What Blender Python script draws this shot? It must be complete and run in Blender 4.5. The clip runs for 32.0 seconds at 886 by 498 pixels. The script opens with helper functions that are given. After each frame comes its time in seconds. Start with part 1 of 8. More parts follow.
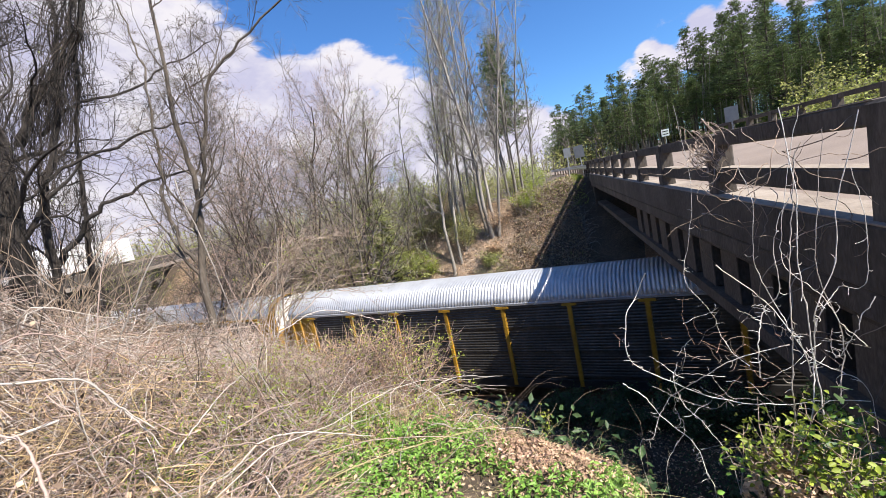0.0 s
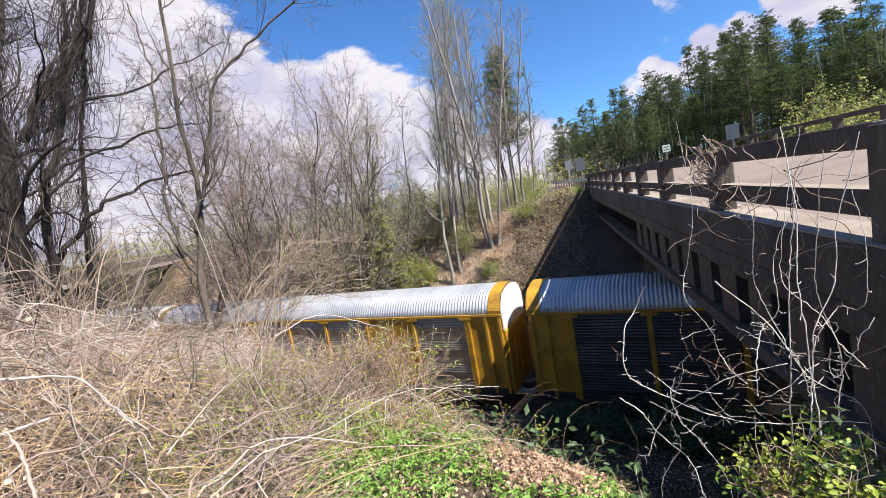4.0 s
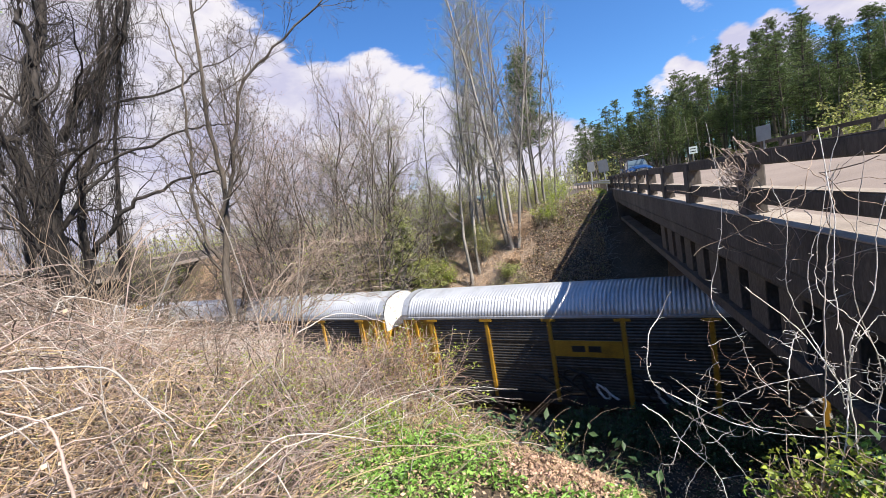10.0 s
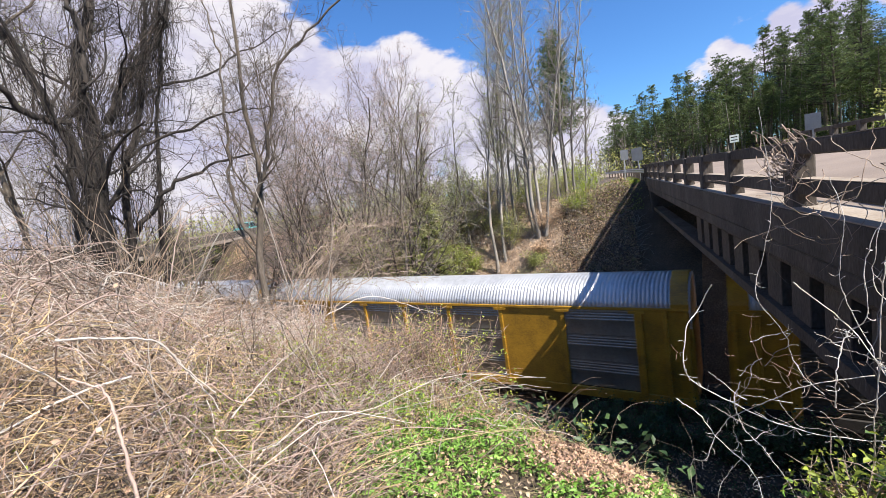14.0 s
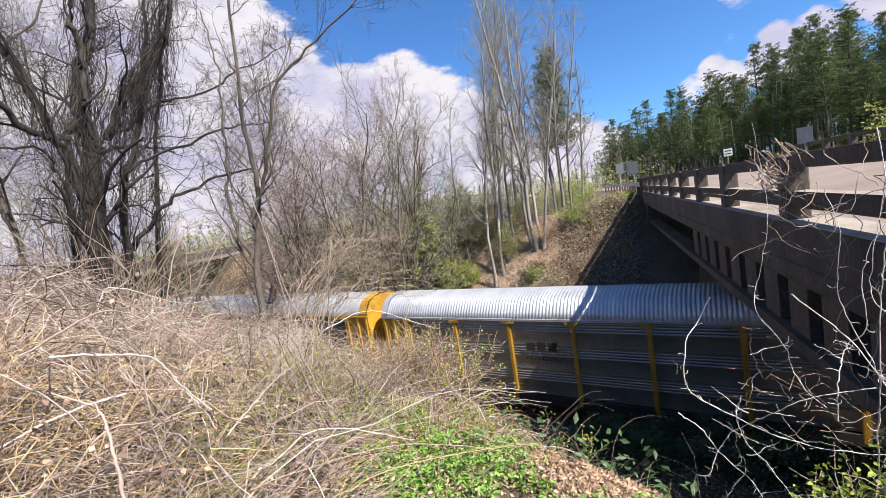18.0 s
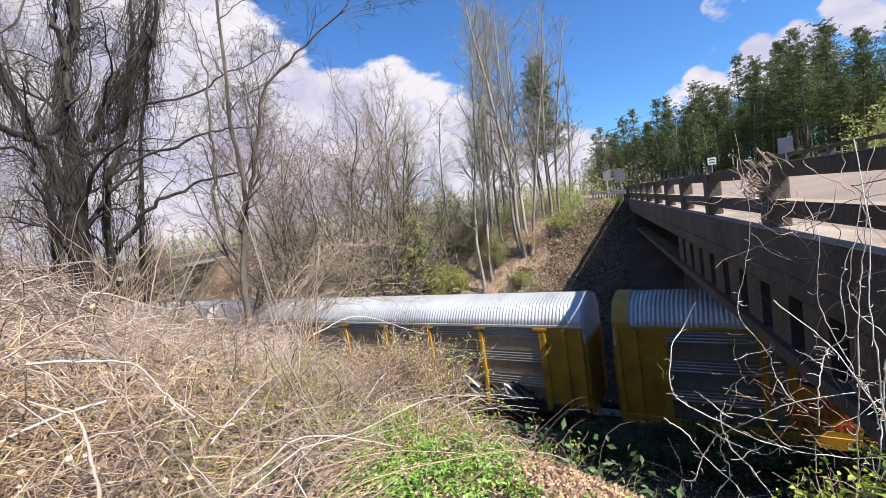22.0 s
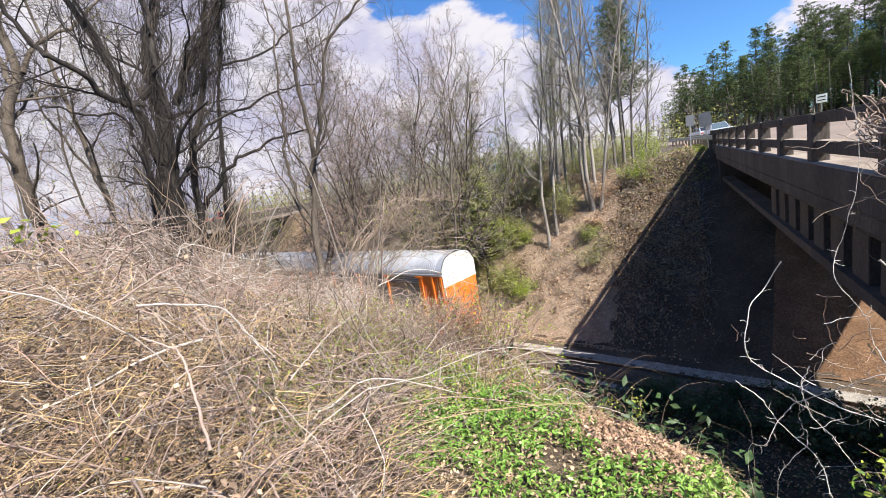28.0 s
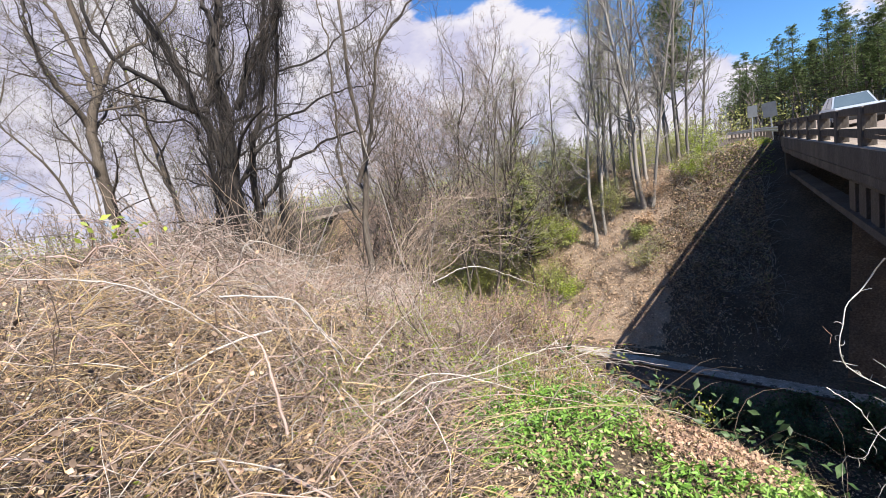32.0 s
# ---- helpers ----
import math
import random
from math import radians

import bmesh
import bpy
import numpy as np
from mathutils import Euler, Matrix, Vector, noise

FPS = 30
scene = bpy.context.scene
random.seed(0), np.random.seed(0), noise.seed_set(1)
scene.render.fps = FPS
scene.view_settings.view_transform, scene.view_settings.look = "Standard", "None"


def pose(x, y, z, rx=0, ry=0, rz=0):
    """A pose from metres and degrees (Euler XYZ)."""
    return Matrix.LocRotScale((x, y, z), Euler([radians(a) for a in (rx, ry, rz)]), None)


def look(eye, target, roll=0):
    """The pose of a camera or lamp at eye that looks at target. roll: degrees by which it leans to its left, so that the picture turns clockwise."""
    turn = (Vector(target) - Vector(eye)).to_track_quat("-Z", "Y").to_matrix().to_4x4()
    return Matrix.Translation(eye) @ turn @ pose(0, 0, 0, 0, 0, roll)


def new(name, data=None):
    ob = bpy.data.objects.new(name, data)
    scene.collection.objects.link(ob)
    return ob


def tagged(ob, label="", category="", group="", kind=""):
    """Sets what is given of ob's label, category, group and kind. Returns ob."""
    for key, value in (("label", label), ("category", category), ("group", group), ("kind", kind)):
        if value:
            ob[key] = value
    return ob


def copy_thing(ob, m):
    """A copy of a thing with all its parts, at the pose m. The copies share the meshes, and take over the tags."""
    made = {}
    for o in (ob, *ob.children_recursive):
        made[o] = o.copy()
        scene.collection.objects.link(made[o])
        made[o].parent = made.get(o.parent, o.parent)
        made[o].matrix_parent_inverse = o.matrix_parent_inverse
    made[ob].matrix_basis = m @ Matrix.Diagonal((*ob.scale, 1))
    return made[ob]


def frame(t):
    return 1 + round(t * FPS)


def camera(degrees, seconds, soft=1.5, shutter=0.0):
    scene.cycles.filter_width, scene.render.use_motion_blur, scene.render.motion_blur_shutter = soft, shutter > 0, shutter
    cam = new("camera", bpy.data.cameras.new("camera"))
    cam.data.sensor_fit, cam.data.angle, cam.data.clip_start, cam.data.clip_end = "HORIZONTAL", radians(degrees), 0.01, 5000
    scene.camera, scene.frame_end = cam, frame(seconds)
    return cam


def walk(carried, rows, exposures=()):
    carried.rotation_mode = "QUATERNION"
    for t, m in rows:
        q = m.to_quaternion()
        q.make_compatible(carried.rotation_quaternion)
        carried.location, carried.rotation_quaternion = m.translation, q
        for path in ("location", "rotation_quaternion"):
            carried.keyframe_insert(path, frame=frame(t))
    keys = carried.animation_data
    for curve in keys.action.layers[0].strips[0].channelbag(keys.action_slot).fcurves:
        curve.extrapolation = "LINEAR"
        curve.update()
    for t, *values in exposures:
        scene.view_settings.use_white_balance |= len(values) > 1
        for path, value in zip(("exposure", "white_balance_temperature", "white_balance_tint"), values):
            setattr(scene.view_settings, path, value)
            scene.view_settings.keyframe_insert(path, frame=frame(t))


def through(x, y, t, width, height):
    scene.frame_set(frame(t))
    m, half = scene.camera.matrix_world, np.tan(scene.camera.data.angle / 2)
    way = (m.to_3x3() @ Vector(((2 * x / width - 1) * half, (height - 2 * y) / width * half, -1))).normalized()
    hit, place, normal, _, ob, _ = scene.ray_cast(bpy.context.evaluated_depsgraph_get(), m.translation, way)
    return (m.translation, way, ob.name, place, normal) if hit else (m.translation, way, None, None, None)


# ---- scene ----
# One plan: rail top is z = 0, the road bridge runs along +y, the track crosses under it at a slant.
EYE_Z = 10.4
LENS = 92.73
PATH = [
    (0, 0.066, 0.018, 10.400, 82.24, 11.89, 14.91),
    (0.5, 0.065, 0.018, 10.400, 82.51, 12.12, 15.15),
    (1, 0.065, 0.017, 10.400, 82.67, 12.03, 15.11),
    (1.5, 0.064, 0.017, 10.400, 82.76, 11.88, 15.07),
    (2, 0.063, 0.017, 10.400, 82.77, 11.30, 14.96),
    (2.5, 0.062, 0.017, 10.400, 82.85, 10.98, 14.94),
    (3, 0.062, 0.016, 10.400, 82.96, 10.58, 14.95),
    (3.5, 0.061, 0.016, 10.400, 83.15, 10.15, 15.00),
    (5.5, 0.058, 0.016, 10.400, 83.84, 10.28, 15.08),
    (6, 0.057, 0.015, 10.400, 83.95, 10.38, 15.13),
    (6.5, 0.057, 0.016, 10.400, 84.04, 10.44, 15.39),
    (7, 0.057, 0.016, 10.400, 84.17, 10.48, 16.00),
    (7.5, 0.057, 0.017, 10.400, 84.09, 10.49, 16.69),
    (8, 0.056, 0.018, 10.400, 84.02, 10.34, 17.27),
    (8.5, 0.056, 0.018, 10.400, 83.99, 10.21, 17.58),
    (9, 0.056, 0.018, 10.400, 84.06, 10.01, 17.65),
    (9.5, 0.053, 0.017, 10.400, 84.11, 9.81, 17.66),
    (10, 0.049, 0.016, 10.400, 83.95, 9.62, 17.74),
    (10.5, 0.046, 0.015, 10.400, 83.77, 9.45, 18.07),
    (11, 0.042, 0.014, 10.400, 83.61, 9.20, 18.49),
    (11.5, 0.040, 0.014, 10.400, 83.46, 9.05, 18.86),
    (12, 0.037, 0.013, 10.400, 83.37, 9.01, 19.15),
    (12.5, 0.035, 0.012, 10.400, 83.25, 9.04, 19.38),
    (13, 0.033, 0.012, 10.400, 83.09, 9.09, 19.86),
    (13.5, 0.019, 0.007, 10.400, 82.90, 8.96, 20.53),
    (14, 0.005, 0.002, 10.400, 82.74, 8.62, 21.39),
    (14.5, 0.004, 0.002, 10.400, 82.68, 8.42, 21.87),
    (16.5, 0.001, 0.000, 10.400, 83.32, 8.44, 21.43),
    (17, 0.000, 0.000, 10.400, 83.70, 8.53, 21.37),
    (17.5, 0.000, 0.000, 10.400, 84.20, 8.66, 21.24),
    (18, 0.000, 0.000, 10.400, 84.57, 8.85, 21.04),
    (18.5, 0.000, 0.000, 10.400, 84.81, 9.04, 20.78),
    (19, 0.000, 0.000, 10.400, 84.98, 9.01, 20.58),
    (19.5, 0.000, 0.000, 10.400, 85.03, 8.91, 20.42),
    (20, 0.000, 0.000, 10.400, 85.15, 8.78, 20.25),
    (20.5, 0.000, 0.000, 10.400, 85.26, 8.65, 20.01),
    (21, 0.000, 0.000, 10.400, 85.38, 8.60, 19.79),
    (21.5, 0.000, 0.000, 10.400, 85.34, 8.53, 19.62),
    (22, 0.000, 0.000, 10.400, 85.10, 8.42, 19.55),
    (22.5, 0.000, 0.000, 10.400, 84.86, 8.31, 19.57),
    (23, 0.000, 0.000, 10.400, 84.79, 8.41, 19.55),
    (23.5, 0.000, 0.000, 10.400, 84.91, 8.36, 19.70),
    (24, 0.000, 0.000, 10.400, 85.06, 8.33, 19.96),
    (24.5, 0.000, 0.000, 10.400, 85.07, 8.31, 20.36),
    (26.5, 0.000, 0.000, 10.400, 84.36, 8.72, 21.49),
    (27, 0.000, 0.000, 10.400, 83.49, 8.76, 22.68),
    (27.5, 0.013, 0.006, 10.400, 82.09, 8.87, 24.98),
    (28, 0.026, 0.014, 10.400, 80.17, 9.43, 28.16),
    (28.5, 0.021, 0.013, 10.400, 78.80, 10.62, 31.34),
    (29, 0.016, 0.011, 10.400, 78.12, 11.94, 33.25),
    (29.5, -0.004, -0.003, 10.400, 78.61, 12.93, 34.17),
    (30, -0.024, -0.016, 10.400, 79.58, 12.91, 34.18),
    (30.5, -0.049, -0.033, 10.400, 80.58, 12.19, 33.79),
    (31, -0.074, -0.049, 10.400, 81.17, 11.28, 33.54),
    (31.5, -0.078, -0.052, 10.400, 81.26, 10.65, 33.54),
    (32, -0.082, -0.055, 10.400, 81.04, 10.21, 33.86),
]
cam = camera(LENS, 32.0, 0.45, 0.2)
walk(cam, [(t, pose(x, y, z, rx, ry, rz)) for t, x, y, z, rx, ry, rz in PATH],
     [(0.0, 1.14), (32.0, 1.14)])

# ---- world, sun ----
SUN_TO = Vector((0.60, -0.24, 0.76)).normalized()
world = bpy.data.worlds.new("sky")
scene.world = world
world.use_nodes = True


def make_sky():
    nt = world.node_tree
    nt.nodes.clear()
    N, L = nt.nodes.new, nt.links.new
    out, bg = N("ShaderNodeOutputWorld"), N("ShaderNodeBackground")
    sky = N("ShaderNodeTexSky")
    sky.sky_type, sky.sun_disc = "NISHITA", False
    sky.sun_elevation = math.asin(SUN_TO.z)
    sky.sun_rotation = math.atan2(SUN_TO.x, SUN_TO.y)
    sky.air_density, sky.dust_density, sky.ozone_density = 1.0, 0.4, 2.0
    tc = N("ShaderNodeTexCoord")
    # clouds: a bank towards -x, two loose heaps ahead, clear blue between
    mp = N("ShaderNodeMapping")
    mp.inputs["Scale"].default_value = (2.6, 2.6, 5.0)
    L(tc.outputs["Generated"], mp.inputs["Vector"])
    n1 = N("ShaderNodeTexNoise")
    n1.inputs["Scale"].default_value, n1.inputs["Detail"].default_value, n1.inputs["Roughness"].default_value = 2.6, 9, 0.58
    L(mp.outputs[0], n1.inputs["Vector"])
    total = n1.outputs["Fac"]
    for az, el, wide, near, gain in ((-80, 13, 0.72, 0.93, 0.30), (-56, 20, 0.925, 0.98, 0.30), (-45, 15, 0.955, 0.985, 0.28), (-37, 7.5, 0.955, 0.987, 0.30), (-22, 9, 0.968, 0.992, 0.28), (-9, 5, 0.975, 0.994, 0.24), (0, 4.5, 0.985, 0.998, 0.26), (11.5, 8.2, 0.9972, 0.9993, 0.28),
                                     (15.5, 10.4, 0.9962, 0.9990, 0.33), (19.5, 10.0, 0.9968, 0.9990, 0.30), (23.0, 11.0, 0.9970, 0.9992, 0.26), (15.4, 17.2, 0.9988, 0.9996, 0.34), (27.5, 14.2, 0.9955, 0.9985, 0.34), (-45, 70, 0.5, 0.9, -0.25), (5, 25, 0.85, 0.97, -0.2), (-34, 28, 0.975, 0.993, -0.2), (-2, 13, 0.9965, 0.9990, -0.22)):
        a, e = radians(az), radians(el)
        dot = N("ShaderNodeVectorMath")
        dot.operation = "DOT_PRODUCT"
        dot.inputs[1].default_value = (math.sin(a) * math.cos(e), math.cos(a) * math.cos(e), math.sin(e))
        L(tc.outputs["Generated"], dot.inputs[0])
        mr = N("ShaderNodeMapRange")
        mr.interpolation_type = "SMOOTHSTEP"
        mr.inputs["From Min"].default_value, mr.inputs["From Max"].default_value = wide, near
        mr.inputs["To Min"].default_value, mr.inputs["To Max"].default_value = 0.0, gain
        L(dot.outputs["Value"], mr.inputs["Value"])
        add = N("ShaderNodeMath")
        L(total, add.inputs[0])
        L(mr.outputs[0], add.inputs[1])
        total = add.outputs[0]
    ramp = N("ShaderNodeMapRange")
    ramp.interpolation_type = "SMOOTHSTEP"
    ramp.inputs["From Min"].default_value, ramp.inputs["From Max"].default_value = 0.60, 0.74
    L(total, ramp.inputs["Value"])
    cl = N("ShaderNodeMix")
    cl.data_type = "RGBA"
    cl.inputs["A"].default_value, cl.inputs["B"].default_value = (8.6, 8.5, 11.2, 1), (12.6, 12.1, 12.9, 1)
    sh = N("ShaderNodeMapRange")
    sh.inputs["From Min"].default_value, sh.inputs["From Max"].default_value = 0.40, 0.62
    L(n1.outputs["Fac"], sh.inputs["Value"])
    L(sh.outputs[0], cl.inputs["Factor"])
    blue = N("ShaderNodeMix")
    blue.data_type, blue.blend_type = "RGBA", "MULTIPLY"
    blue.inputs["Factor"].default_value = 1.0
    blue.inputs["B"].default_value = (1.0, 1.72, 2.6, 1)
    L(sky.outputs[0], blue.inputs["A"])
    mix = N("ShaderNodeMix")
    mix.data_type = "RGBA"
    L(ramp.outputs[0], mix.inputs["Factor"])
    L(blue.outputs["Result"], mix.inputs["A"])
    L(cl.outputs["Result"], mix.inputs["B"])
    L(mix.outputs["Result"], bg.inputs["Color"])
    bg.inputs["Strength"].default_value = 0.0335
    L(bg.outputs[0], out.inputs["Surface"])


make_sky()
sun = new("sun", bpy.data.lights.new("sun", "SUN"))
sun.data.energy, sun.data.angle, sun.data.color = 5.0, radians(0.5), (1.0, 0.935, 0.84)
sun.matrix_world = look((0, 0, 60), Vector((0, 0, 60)) - SUN_TO)


# ---- materials ----
def material(name, colours, scale=2.0, rough=0.8, bump=0.3, bump_scale=20.0, metal=0.0, fine=0.35, rnd=0.0, coords="Object", spec=0.5, stretch=(1, 1, 1), through=0.0):
    """colours: two or three linear colours mixed by coarse and fine noise; rnd: brightness change by object or island."""
    m = bpy.data.materials.new(name)
    m.use_nodes = True
    nt = m.node_tree
    N, L = nt.nodes.new, nt.links.new
    p = nt.nodes["Principled BSDF"]
    tc, mp = N("ShaderNodeTexCoord"), N("ShaderNodeMapping")
    mp.inputs["Scale"].default_value = stretch
    L(tc.outputs[coords], mp.inputs["Vector"])
    big, small = N("ShaderNodeTexNoise"), N("ShaderNodeTexNoise")
    big.inputs["Scale"].default_value, big.inputs["Detail"].default_value, big.inputs["Roughness"].default_value = scale, 6, 0.6
    small.inputs["Scale"].default_value, small.inputs["Detail"].default_value = bump_scale, 5
    L(mp.outputs[0], big.inputs["Vector"])
    L(mp.outputs[0], small.inputs["Vector"])
    mx = N("ShaderNodeMix")
    mx.inputs["Factor"].default_value = fine
    L(big.outputs["Fac"], mx.inputs["A"])
    L(small.outputs["Fac"], mx.inputs["B"])
    ramp = N("ShaderNodeValToRGB")
    e = ramp.color_ramp.elements
    while len(e) < len(colours):
        e.new(0.5)
    for i, c in enumerate(colours):
        e[i].position = 0.32 + 0.36 * i / max(1, len(colours) - 1)
        e[i].color = (*c, 1)
    L(mx.outputs["Result"], ramp.inputs["Fac"])
    col = ramp.outputs["Color"]
    if rnd:
        oi, geo, ad, mr, hs = N("ShaderNodeObjectInfo"), N("ShaderNodeNewGeometry"), N("ShaderNodeMath"), N("ShaderNodeMapRange"), N("ShaderNodeMix")
        ad.operation = "ADD"
        L(oi.outputs["Random"], ad.inputs[0])
        L(geo.outputs["Random Per Island"], ad.inputs[1])
        fr = N("ShaderNodeMath")
        fr.operation = "FRACT"
        L(ad.outputs[0], fr.inputs[0])
        mr.inputs["To Min"].default_value, mr.inputs["To Max"].default_value = 1 - rnd, 1 + rnd
        L(fr.outputs[0], mr.inputs["Value"])
        hs.data_type, hs.blend_type = "RGBA", "MULTIPLY"
        hs.inputs["Factor"].default_value = 1.0
        L(col, hs.inputs["A"])
        L(mr.outputs[0], hs.inputs["B"])
        col = hs.outputs["Result"]
    L(col, p.inputs["Base Color"])
    p.inputs["Roughness"].default_value, p.inputs["Metallic"].default_value = rough, metal
    p.inputs["Specular IOR Level"].default_value = spec
    if through:
        tr, ms = N("ShaderNodeBsdfTranslucent"), N("ShaderNodeMixShader")
        ms.inputs[0].default_value = through
        L(col, tr.inputs["Color"])
        L(p.outputs[0], ms.inputs[1])
        L(tr.outputs[0], ms.inputs[2])
        L(ms.outputs[0], nt.nodes["Material Output"].inputs["Surface"])
    if bump:
        b = N("ShaderNodeBump")
        b.inputs["Strength"].default_value, b.inputs["Distance"].default_value = bump, 0.02
        L(small.outputs["Fac"], b.inputs["Height"])
        L(b.outputs[0], p.inputs["Normal"])
    return m


SOIL = material("leaf_litter_soil", [(0.025, 0.018, 0.012), (0.070, 0.050, 0.033), (0.15, 0.108, 0.074)], 0.55, 0.95, 0.9, 14, fine=0.55)
ASPHALT = material("pale_asphalt", [(0.17, 0.132, 0.106), (0.26, 0.205, 0.168)], 0.4, 0.9, 0.3, 60)
# Mottled weathering, with the shade of side faces and undersides darkened into it.
CONCRETE = material("weathered_shaded_concrete", [(0.032, 0.025, 0.020), (0.072, 0.060, 0.050), (0.135, 0.115, 0.097)], 0.9, 0.92, 0.6, 24, stretch=(1, 1, 0.45))
# Paler copy of the concrete, for tops that catch the sun.
CONCRETE_TOP = material("pale_sunlit_concrete", [(0.17, 0.138, 0.112), (0.27, 0.225, 0.185), (0.36, 0.31, 0.26)], 1.3, 0.9, 0.4, 30)
BALLAST = material("ballast_stone", [(0.17, 0.15, 0.13), (0.33, 0.305, 0.27), (0.50, 0.47, 0.42)], 3.0, 0.95, 1.0, 18, rnd=0.35)
FOULED = material("mud_fouled_ballast", [(0.035, 0.026, 0.02), (0.09, 0.066, 0.048), (0.17, 0.128, 0.092)], 2.0, 0.95, 1.0, 18, rnd=0.35)
RAIL = material("rail_steel", [(0.10, 0.065, 0.045), (0.20, 0.15, 0.12)], 4, 0.5, 0.3, 40, metal=0.6)
RAIL_HEAD = material("polished_rail_head", [(0.45, 0.44, 0.43), (0.6, 0.59, 0.58)], 6, 0.25, 0.1, 60, metal=1.0)
TIE = material("creosoted_tie", [(0.035, 0.027, 0.02), (0.10, 0.08, 0.065)], 3, 0.9, 0.5, 30, rnd=0.3)
ZINC = material("galvanised_roof", [(0.34, 0.35, 0.37), (0.50, 0.51, 0.53), (0.58, 0.59, 0.61)], 0.8, 0.42, 0.1, 12, metal=0.55, stretch=(1, 0.4, 0.4))
LOUVRE = material("grey_steel_screen", [(0.035, 0.032, 0.028), (0.075, 0.07, 0.062), (0.13, 0.12, 0.105)], 0.8, 0.42, 0.12, 10, metal=0.35, rnd=0.18)
SILVER = material("silver_steel_screen", [(0.19, 0.18, 0.15), (0.29, 0.275, 0.235), (0.37, 0.355, 0.31)], 0.8, 0.38, 0.1, 10, metal=0.45, rnd=0.15)
YELLOW = material("rail_yellow_paint", [(0.20, 0.11, 0.018), (0.42, 0.225, 0.02), (0.56, 0.31, 0.03)], 1.2, 0.5, 0.1, 18)
ORANGE = material("orange_paint", [(0.50, 0.10, 0.015), (0.72, 0.17, 0.02), (0.85, 0.24, 0.03)], 1.2, 0.45, 0.1, 18)
WHITE = material("weathered_white_paint", [(0.48, 0.45, 0.42), (0.70, 0.68, 0.66), (0.80, 0.79, 0.78)], 1.8, 0.5, 0.1, 20)
BLACK = material("black_underframe", [(0.012, 0.012, 0.012), (0.035, 0.03, 0.027)], 2, 0.7, 0.3, 20)
BARK = material("grey_bark", [(0.10, 0.086, 0.072), (0.24, 0.212, 0.185), (0.38, 0.345, 0.305)], 2.2, 0.95, 0.8, 30, rnd=0.22, stretch=(1, 1, 0.3))
BARK_DARK = material("dark_bark", [(0.014, 0.012, 0.010), (0.036, 0.029, 0.025), (0.075, 0.062, 0.052)], 2.2, 0.95, 0.9, 26, rnd=0.2, stretch=(1, 1, 0.3))
BARK_MID = material("brown_grey_bark", [(0.042, 0.032, 0.023), (0.10, 0.079, 0.06), (0.19, 0.158, 0.128)], 2.2, 0.95, 0.9, 28, rnd=0.22, stretch=(1, 1, 0.3))
TWIG_PINK = material("pinkish_brown_twig", [(0.16, 0.12, 0.10), (0.33, 0.26, 0.225)], 1.5, 0.9, 0.2, 30, rnd=0.3)
VINE_DEAD = material("dead_hanging_vine", [(0.025, 0.019, 0.016), (0.07, 0.055, 0.045), (0.16, 0.13, 0.11)], 1.5, 0.95, 0.4, 30, rnd=0.5)
DEAD_LEAF = material("dark_dead_vine_leaf", [(0.05, 0.032, 0.022), (0.13, 0.088, 0.06), (0.27, 0.195, 0.14)], 1.4, 0.9, 0.2, 20, rnd=0.5)
BARK_PALE = material("pale_bark", [(0.22, 0.195, 0.165), (0.40, 0.365, 0.32)], 2.5, 0.9, 0.6, 30, rnd=0.2, stretch=(1, 1, 0.4))
CANE = material("dry_tan_cane", [(0.25, 0.175, 0.12), (0.46, 0.35, 0.255)], 1.2, 0.8, 0.2, 40, rnd=0.4)
CANE_PALE = material("bleached_cane", [(0.33, 0.28, 0.24), (0.56, 0.50, 0.44)], 1.5, 0.7, 0.2, 40, rnd=0.25)
CANE_RED = material("reddish_cane", [(0.22, 0.125, 0.085), (0.40, 0.265, 0.19)], 1.2, 0.8, 0.2, 40, rnd=0.35)
CANE_GOLD = material("golden_dry_cane", [(0.33, 0.215, 0.095), (0.60, 0.43, 0.225)], 1.2, 0.8, 0.2, 40, rnd=0.4)
CANE_PINK = material("pinkish_grey_cane", [(0.24, 0.165, 0.135), (0.43, 0.325, 0.275)], 1.2, 0.75, 0.2, 40, rnd=0.3)
LEAF_PINK = material("pinkish_tan_fallen_leaf", [(0.26, 0.15, 0.095), (0.45, 0.29, 0.20), (0.60, 0.43, 0.32)], 1.2, 0.85, 0.2, 20, rnd=0.5, through=0.15)
# Leaf tan set paler than the soil, carrying the slope's sunlight in its colour.
LEAF_MAT = material("sunlit_leaf_mat", [(0.13, 0.09, 0.062), (0.28, 0.205, 0.145), (0.45, 0.355, 0.265)], 1.6, 0.95, 1.0, 22, fine=0.6)
# Darker copy of the cane, putting the shade of gaps into stem colour.
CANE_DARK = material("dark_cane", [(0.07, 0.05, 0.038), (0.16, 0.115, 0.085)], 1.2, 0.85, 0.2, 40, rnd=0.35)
LEAF = material("spring_green_leaf", [(0.085, 0.18, 0.022), (0.19, 0.345, 0.055), (0.36, 0.51, 0.13)], 2.0, 0.5, 0.1, 30, rnd=0.4, through=0.3)
LEAF_YELLOW = material("fresh_yellow_green_leaf", [(0.20, 0.26, 0.03), (0.36, 0.42, 0.06)], 2.0, 0.55, 0.1, 30, rnd=0.35, through=0.35)
LEAF_DRY = material("dry_brown_leaf", [(0.24, 0.145, 0.08), (0.46, 0.315, 0.20), (0.62, 0.48, 0.35)], 2.5, 0.8, 0.2, 30, rnd=0.4, through=0.15)
